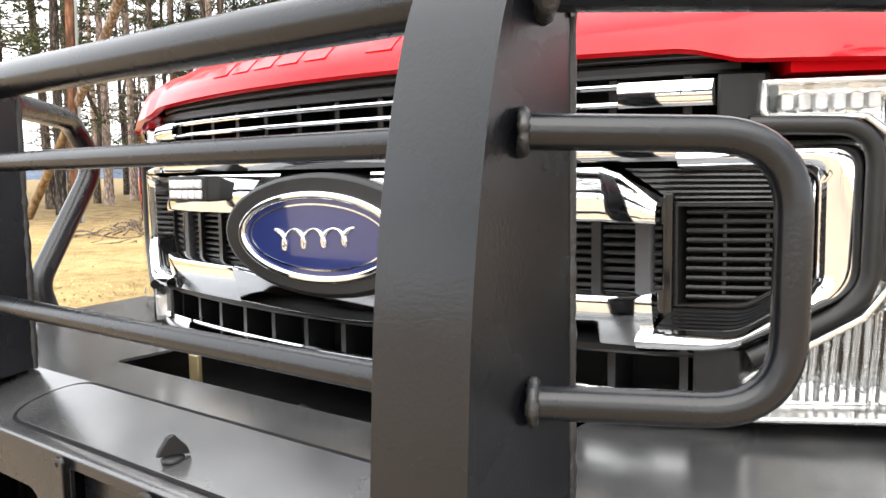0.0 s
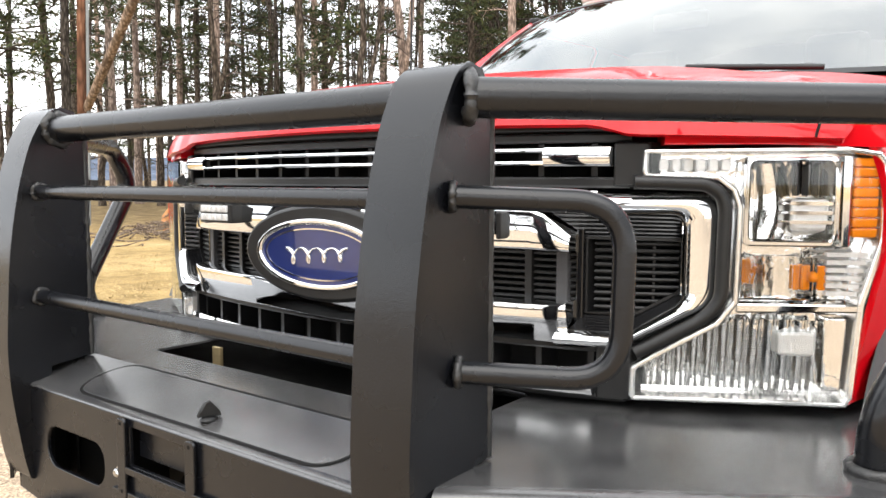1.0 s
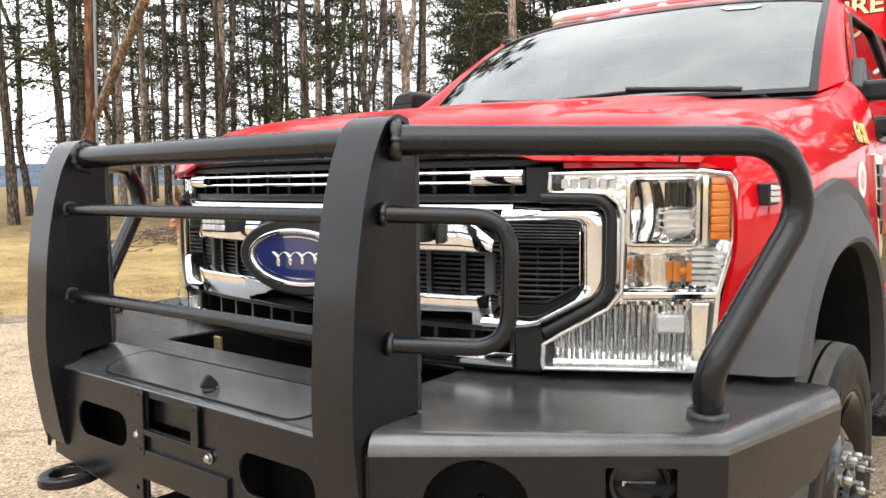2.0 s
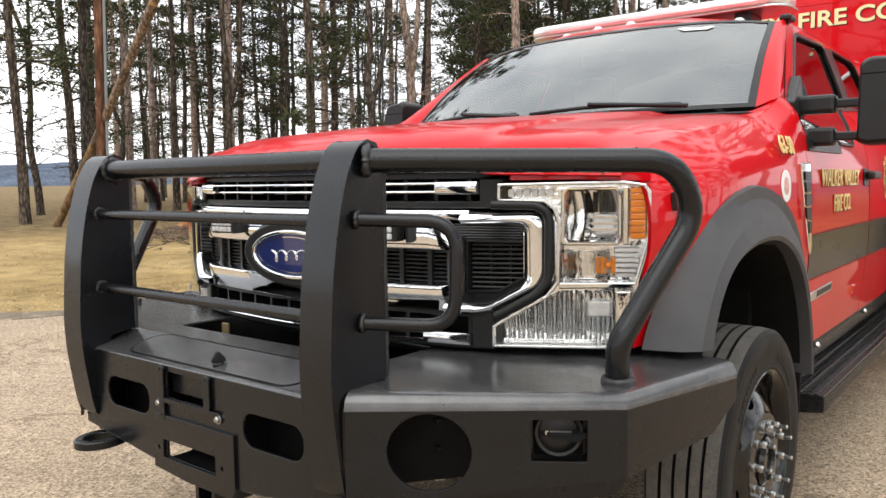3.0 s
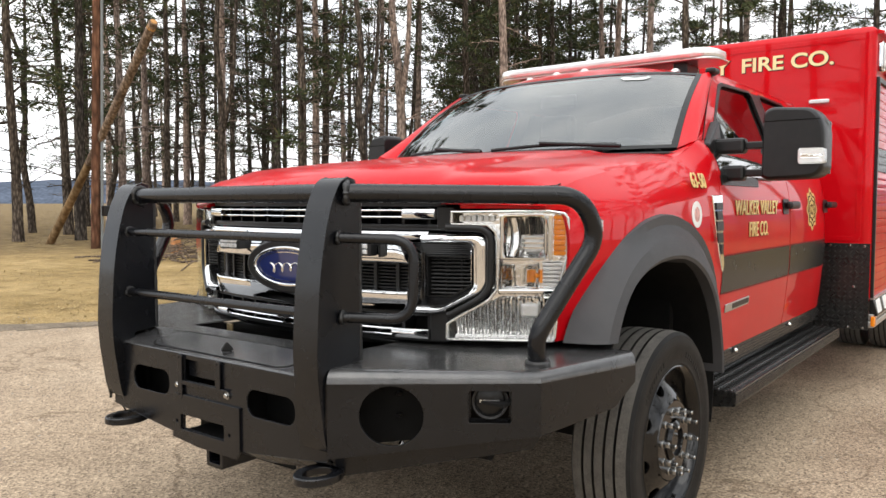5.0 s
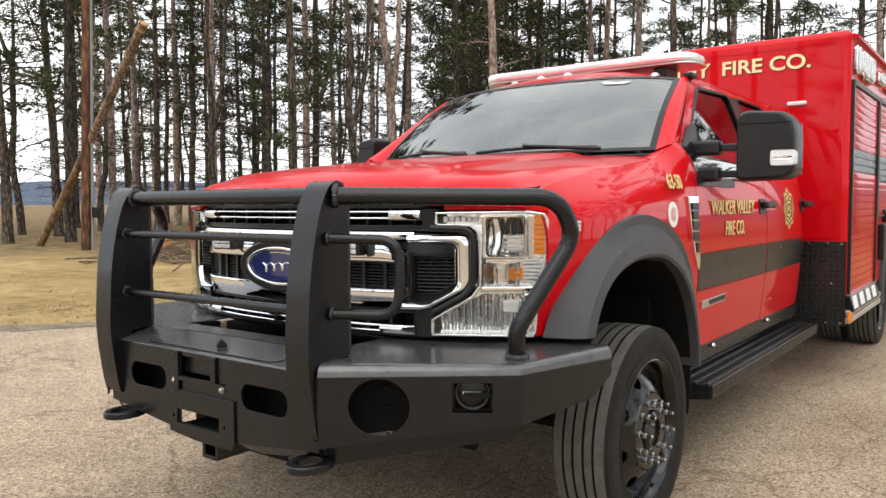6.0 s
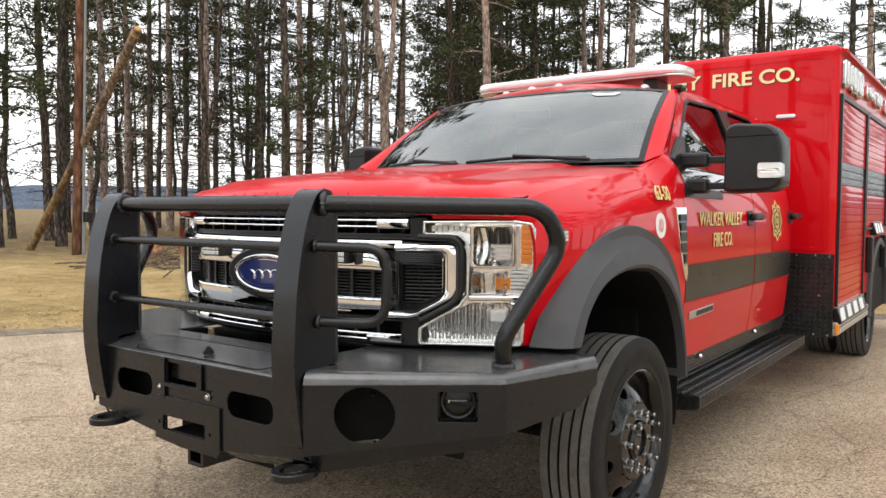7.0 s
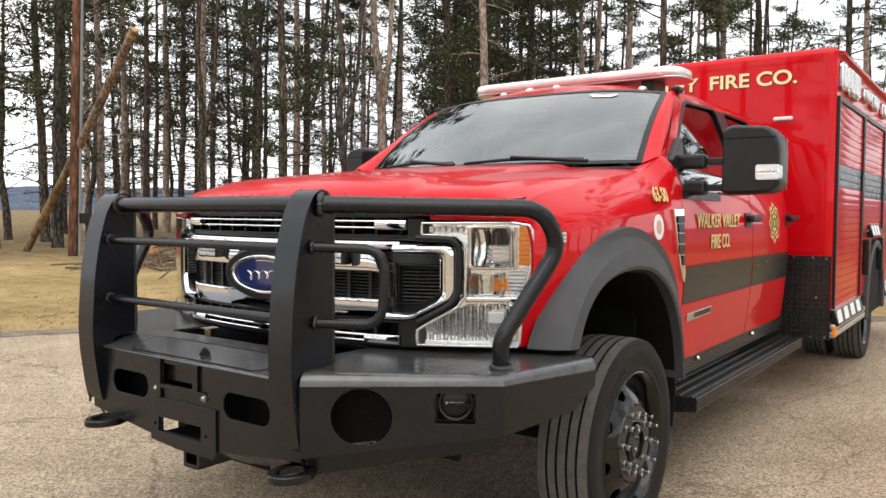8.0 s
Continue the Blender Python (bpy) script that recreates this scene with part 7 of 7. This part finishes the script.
DARK_AT2 = [(-36.1, 43.4), (-33.6, 45.4), (-25.7, 36.0), (-32.2, 46.3), (-30.0, 44.7), (-25.1, 41.7), (-20.4, 35.1), (-26.6, 46.8), (-24.5, 48.0), (-25.0, 50.7), (-22.5, 49.0), (-22.7, 51.8), (-20.5, 49.9), (-9.0, 27.0), (-16.9, 54.1), (-7.1, 34.3), (-3.2, 32.7), (-17.6, 24.8), (-21.4, 31.9), (-17.8, 28.3), (-22.6, 38.2), (-17.6, 31.9), (-22.4, 43.0), (-29.3, 42.2), (-28.4, 46.4)]
BARE_AT = [(-33.0, 13.3), (-38.2, 38.9), (-34.6, 44.6), (-9.5, 47.5), (-52.0, 25.0), (-17.2, 18.0), (-23.4, 19.4), (-22.6, 15.8), (-23.0, 27.0), (-8.1, 36.6)]
rng = random.Random(5)


def stand(kinds, places, first):
    """Plants each kind at its places: the first few take the originals, the rest are copies."""
    for i, (x, y) in enumerate(places):
        ob = kinds[i % len(kinds)]
        m = Matrix.LocRotScale((x, y, 0.02), Euler((0, 0, rng.uniform(0, 6.28))), None)
        if first and i < len(kinds):
            ob.matrix_basis = m
        else:
            copy_thing(ob, m)


stand(RED_KIND, RED_AT, True)
stand(DARK_KIND, DARK_AT + DARK_AT2, True)
stand(BARE_KIND, BARE_AT + [tuple(AHEAD * rng.uniform(32, 58) + ACROSS * rng.uniform(-28, 24)) for _ in range(14)], True)
RED_FORK.matrix_basis = Matrix.LocRotScale((-17.8, 20.6, 0.02), Euler((0, 0, 0.6)), None)
copy_thing(RED_FORK, Matrix.LocRotScale((-9.9, 37.6, 0.02), Euler((0, 0, 2.6)), None))
# the wood goes on behind, and stands round the far sides of the yard
back = [(AHEAD * rng.uniform(56, 86) + ACROSS * rng.uniform(-46, 44)) for _ in range(16)]
for i, p in enumerate(back):
    src = (DARK_KIND + RED_KIND[:1])[i % 5]
    copy_thing(src, Matrix.LocRotScale((p.x, p.y, 0.05), Euler((0, 0, rng.uniform(0, 6.28))), None))
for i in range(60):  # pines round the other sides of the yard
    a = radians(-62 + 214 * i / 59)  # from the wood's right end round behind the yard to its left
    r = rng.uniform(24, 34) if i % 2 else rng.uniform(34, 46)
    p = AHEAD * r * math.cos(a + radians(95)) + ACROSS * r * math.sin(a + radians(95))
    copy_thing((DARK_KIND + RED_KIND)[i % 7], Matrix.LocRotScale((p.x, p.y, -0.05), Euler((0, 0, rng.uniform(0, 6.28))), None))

# far wooded ridge, with distance haze put into its blue-grey colour
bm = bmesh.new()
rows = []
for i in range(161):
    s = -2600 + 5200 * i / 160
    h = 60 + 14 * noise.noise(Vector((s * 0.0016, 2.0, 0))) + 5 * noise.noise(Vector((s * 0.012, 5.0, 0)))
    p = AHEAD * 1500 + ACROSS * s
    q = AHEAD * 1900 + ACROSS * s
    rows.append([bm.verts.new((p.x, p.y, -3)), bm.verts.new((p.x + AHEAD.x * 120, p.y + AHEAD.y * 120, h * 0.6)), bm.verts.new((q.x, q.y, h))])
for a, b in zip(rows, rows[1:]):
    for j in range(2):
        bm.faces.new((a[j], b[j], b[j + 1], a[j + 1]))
tagged(part("far_ridge", bm, material("hazed_far_woods", (0.085, 0.102, 0.135), 1.0, vary=0.25, scale=0.02, fine=0.2, fine_scale=0.15, spec=0.0), smooth=80), "wooded ridge far off, coloured blue-grey for haze", "hill", kind="structure")

# utility pole, leaning log, brush pile
pole = thing("utility_pole", "weathered reddish wooden utility pole with a grey conduit", "pole", at=(-19.12, 8.68, 0))
bm = bmesh.new()
tube(bm, [(-19.12, 8.68, -0.1), (-19.0, 8.74, 4), (-18.8, 8.84, 11)], [0.13, 0.115, 0.09], 14)
part("pole_shaft", bm, bark_material("pole_wood", (0.10, 0.05, 0.03), (0.20, 0.095, 0.055), (0.27, 0.14, 0.085), 0.6), pole, smooth=60)
bm = bmesh.new()
tube(bm, [(-18.98, 8.80, 0), (-18.70, 8.93, 11)], 0.04, 10)
part("conduit", bm, material("grey_conduit", (0.19, 0.20, 0.20), 0.7, vary=0.1, scale=3), pole, smooth=60)
bm = bmesh.new()
box(bm, -18.95, -18.75, 8.78, 8.98, 0.95, 1.25)
part("meter_box", bm, PLASTIC, pole, bevel=0.03)
log = thing("leaning_log", "long peeled log leaning on the pole, freshly sawn end", "log", at=(-22.9, 9.15, 0))
a, b = Vector((-22.93, 9.15, -0.1)), Vector((-15.75, 8.55, 5.88))
bm = bmesh.new()
pts = [a.lerp(b, f) + Vector((0.10, 0.0, 0)) * math.sin(f * math.pi) for f in span(0, 1, 14)]
tube(bm, pts[:7], [0.125 - 0.002 * i for i in range(7)], 12)
part("peeled_length", bm, bark_material("peeled_wood", (0.19, 0.12, 0.06), (0.32, 0.21, 0.11), (0.40, 0.28, 0.16), 0.5), log, "pale peeled wood", smooth=60)
bm = bmesh.new()
tube(bm, pts[6:], [0.114 + 0.005 * math.sin(i * 2) for i in range(9)], 12)
part("barked_length", bm, bark_material("log_bark", (0.10, 0.075, 0.055), (0.21, 0.16, 0.125), (0.30, 0.24, 0.19)), log, "length still in grey bark", smooth=60)
bm = bmesh.new()
d = (pts[-1] - pts[-2]).normalized()
tube(bm, [pts[-1] - d * 0.22, pts[-1] - d * 0.1, pts[-1] + d * 0.02], [0.116, 0.110, 0.075], 14)
part("sawn_end", bm, material("fresh_sawn_wood", (0.50, 0.26, 0.08), 0.8, vary=0.2, scale=12, fine=0.1), log, "orange freshly sawn end", smooth=40)
bm = bmesh.new()
rng = random.Random(9)
for i in range(150):
    c = Vector((-13.4 + rng.gauss(0, 1.0), 7.9 + rng.gauss(0, 0.8), 0))
    h = max(0.03, 0.55 - 0.32 * math.hypot(c.x + 13.4, c.y - 7.9))
    c.z = rng.uniform(0.03, h + 0.03)
    aa = rng.uniform(0, math.pi)
    w = Vector((math.cos(aa), math.sin(aa), rng.uniform(-0.25, 0.25))) * rng.uniform(0.35, 1.3)
    mid = c + Vector((rng.gauss(0, 0.08), rng.gauss(0, 0.08), rng.gauss(0.03, 0.05)))
    e0, e1 = c - w * 0.5, c + w * 0.5
    e0.z, e1.z = max(0.02, e0.z), max(0.02, e1.z)
    tube(bm, [e0, mid, e1], [rng.uniform(0.008, 0.022), rng.uniform(0.008, 0.02), 0.005], 5)
tagged(part("brush_pile", bm, bark_material("dead_twigs", (0.09, 0.07, 0.055), (0.18, 0.145, 0.115), (0.26, 0.21, 0.17), 2.0)), "heap of dead grey branches on the grass", "branches", kind="stuff")
stump = thing("tree_stump", "low orange-brown broken stump beside the branches", "stump", at=(-15.6, 8.95, 0))
bm = bmesh.new()
tube(bm, [(-15.6, 8.95, -0.05), (-15.6, 8.95, 0.35), (-15.55, 9.0, 0.55)], [0.16, 0.13, 0.05], 9)
part("stump_wood", bm, material("rotten_wood", (0.36, 0.16, 0.06), 0.9, vary=0.35, scale=8, bump=0.8, bump_scale=40), stump, smooth=40)

# loose grass, twigs and gravel
STRAW = material("straw_blades", (0.42, 0.31, 0.15), 0.85, vary=0.25, scale=3, fine=0.2, fine_scale=40, spec=0.1)
verts, faces = [], []
rng = random.Random(21)
for i in range(60000):
    d = 0.02 + 22 * rng.random() ** 1.7
    s = rng.uniform(-15 - d * 0.5, 5 + d * 0.3)
    p = AHEAD * (rough_edge(s) + d) + ACROSS * s
    if noise.noise(Vector((p.x * 0.7, p.y * 0.7, 0))) < rng.uniform(-0.5, 0.35):
        continue
    z = ground_z(d, s)
    a = rng.uniform(0, 6.28)
    h = rng.uniform(0.004, 0.018)
    w = rng.uniform(0.006, 0.014)
    lx, ly = math.cos(a), math.sin(a)
    k = len(verts)
    tip = rng.uniform(0.02, 0.09)
    verts += [(p.x - ly * w, p.y + lx * w, z - 0.003), (p.x + ly * w, p.y - lx * w, z - 0.003), (p.x + lx * tip, p.y + ly * tip, z + h)]
    faces.append((k, k + 1, k + 2))
me = bpy.data.meshes.new("straw")
me.from_pydata(verts, [], faces)
me.materials.append(STRAW)
tagged(new("dry_grass", me), "short dry straw and dead grass blades", "grass", kind="stuff")
verts, faces = [], []
for i in range(5200):
    s = rng.uniform(-16, 12)
    d = rng.gauss(-0.25, 0.22)
    if i % 3 == 0:
        d = -rng.random() ** 2 * 6
    p = AHEAD * (rough_edge(s) + d) + ACROSS * s
    if abs(p.x) < 1.2 and -1.3 < p.y < 7.3:
        continue
    r = rng.uniform(0.004, 0.013) * (1.5 if rng.random() < 0.08 else 1)
    z = (ground_z(d, s) if d > 0 else 0.0)
    k = len(verts)
    a0 = rng.uniform(0, 6.28)
    for j in range(4):
        verts.append((p.x + r * math.cos(a0 + 1.57 * j) * rng.uniform(0.7, 1.2), p.y + r * math.sin(a0 + 1.57 * j) * rng.uniform(0.7, 1.2), z - 0.002))
    verts.append((p.x, p.y, z + r * rng.uniform(0.5, 0.9)))
    faces += [(k, k + 1, k + 4), (k + 1, k + 2, k + 4), (k + 2, k + 3, k + 4), (k + 3, k, k + 4)]
me = bpy.data.meshes.new("gravel")
me.from_pydata(verts, [], faces)
me.materials.append(material("grey_gravel", (0.30, 0.27, 0.23), 0.9, vary=0.35, scale=30, fine=0.2))
tagged(new("gravel", me), "loose grey gravel along the asphalt edge", "gravel", kind="stuff")
# grit strewn over the yard round the truck
GRIT = bpy.data.materials.new("mixed_grit")
GRIT.use_nodes = True
g_n, g_l = GRIT.node_tree.nodes, GRIT.node_tree.links
g_n["Principled BSDF"].inputs["Roughness"].default_value = 0.9
g_l.new(ramp_node(g_n, g_l, g_n.new("ShaderNodeNewGeometry").outputs["Random Per Island"], [(0.0, (0.07, 0.06, 0.05)), (0.45, (0.22, 0.185, 0.145)), (0.8, (0.42, 0.36, 0.29)), (1.0, (0.62, 0.57, 0.50))]).outputs["Color"], g_n["Principled BSDF"].inputs["Base Color"])
verts, faces = [], []
rng = random.Random(33)
for i in range(15000):
    x, y = (rng.uniform(0.9, 5.5), rng.uniform(-1.8, 7.5)) if i % 2 else (rng.uniform(-5.5, 1.6), rng.uniform(-2.2, 3.0))
    if abs(x) < 1.1 and -1.0 < y < 7.3 or noise.noise(Vector((x * 0.9, y * 0.9, 4.4))) < rng.uniform(-0.7, 0.3):
        continue
    r = rng.uniform(0.0018, 0.0055) * (1.7 if rng.random() < 0.05 else 1)
    k, a0 = len(verts), rng.uniform(0, 6.28)
    for j in range(4):
        verts.append((x + r * math.cos(a0 + 1.57 * j) * rng.uniform(0.7, 1.3), y + r * math.sin(a0 + 1.57 * j) * rng.uniform(0.7, 1.3), -0.001))
    verts.append((x, y, r * rng.uniform(0.6, 1.1)))
    faces += [(k, k + 1, k + 4), (k + 1, k + 2, k + 4), (k + 2, k + 3, k + 4), (k + 3, k, k + 4)]
me = bpy.data.meshes.new("grit")
me.from_pydata(verts, [], faces)
me.materials.append(GRIT)
tagged(new("yard_grit", me), "fine loose grit strewn over the asphalt", "gravel", kind="stuff")
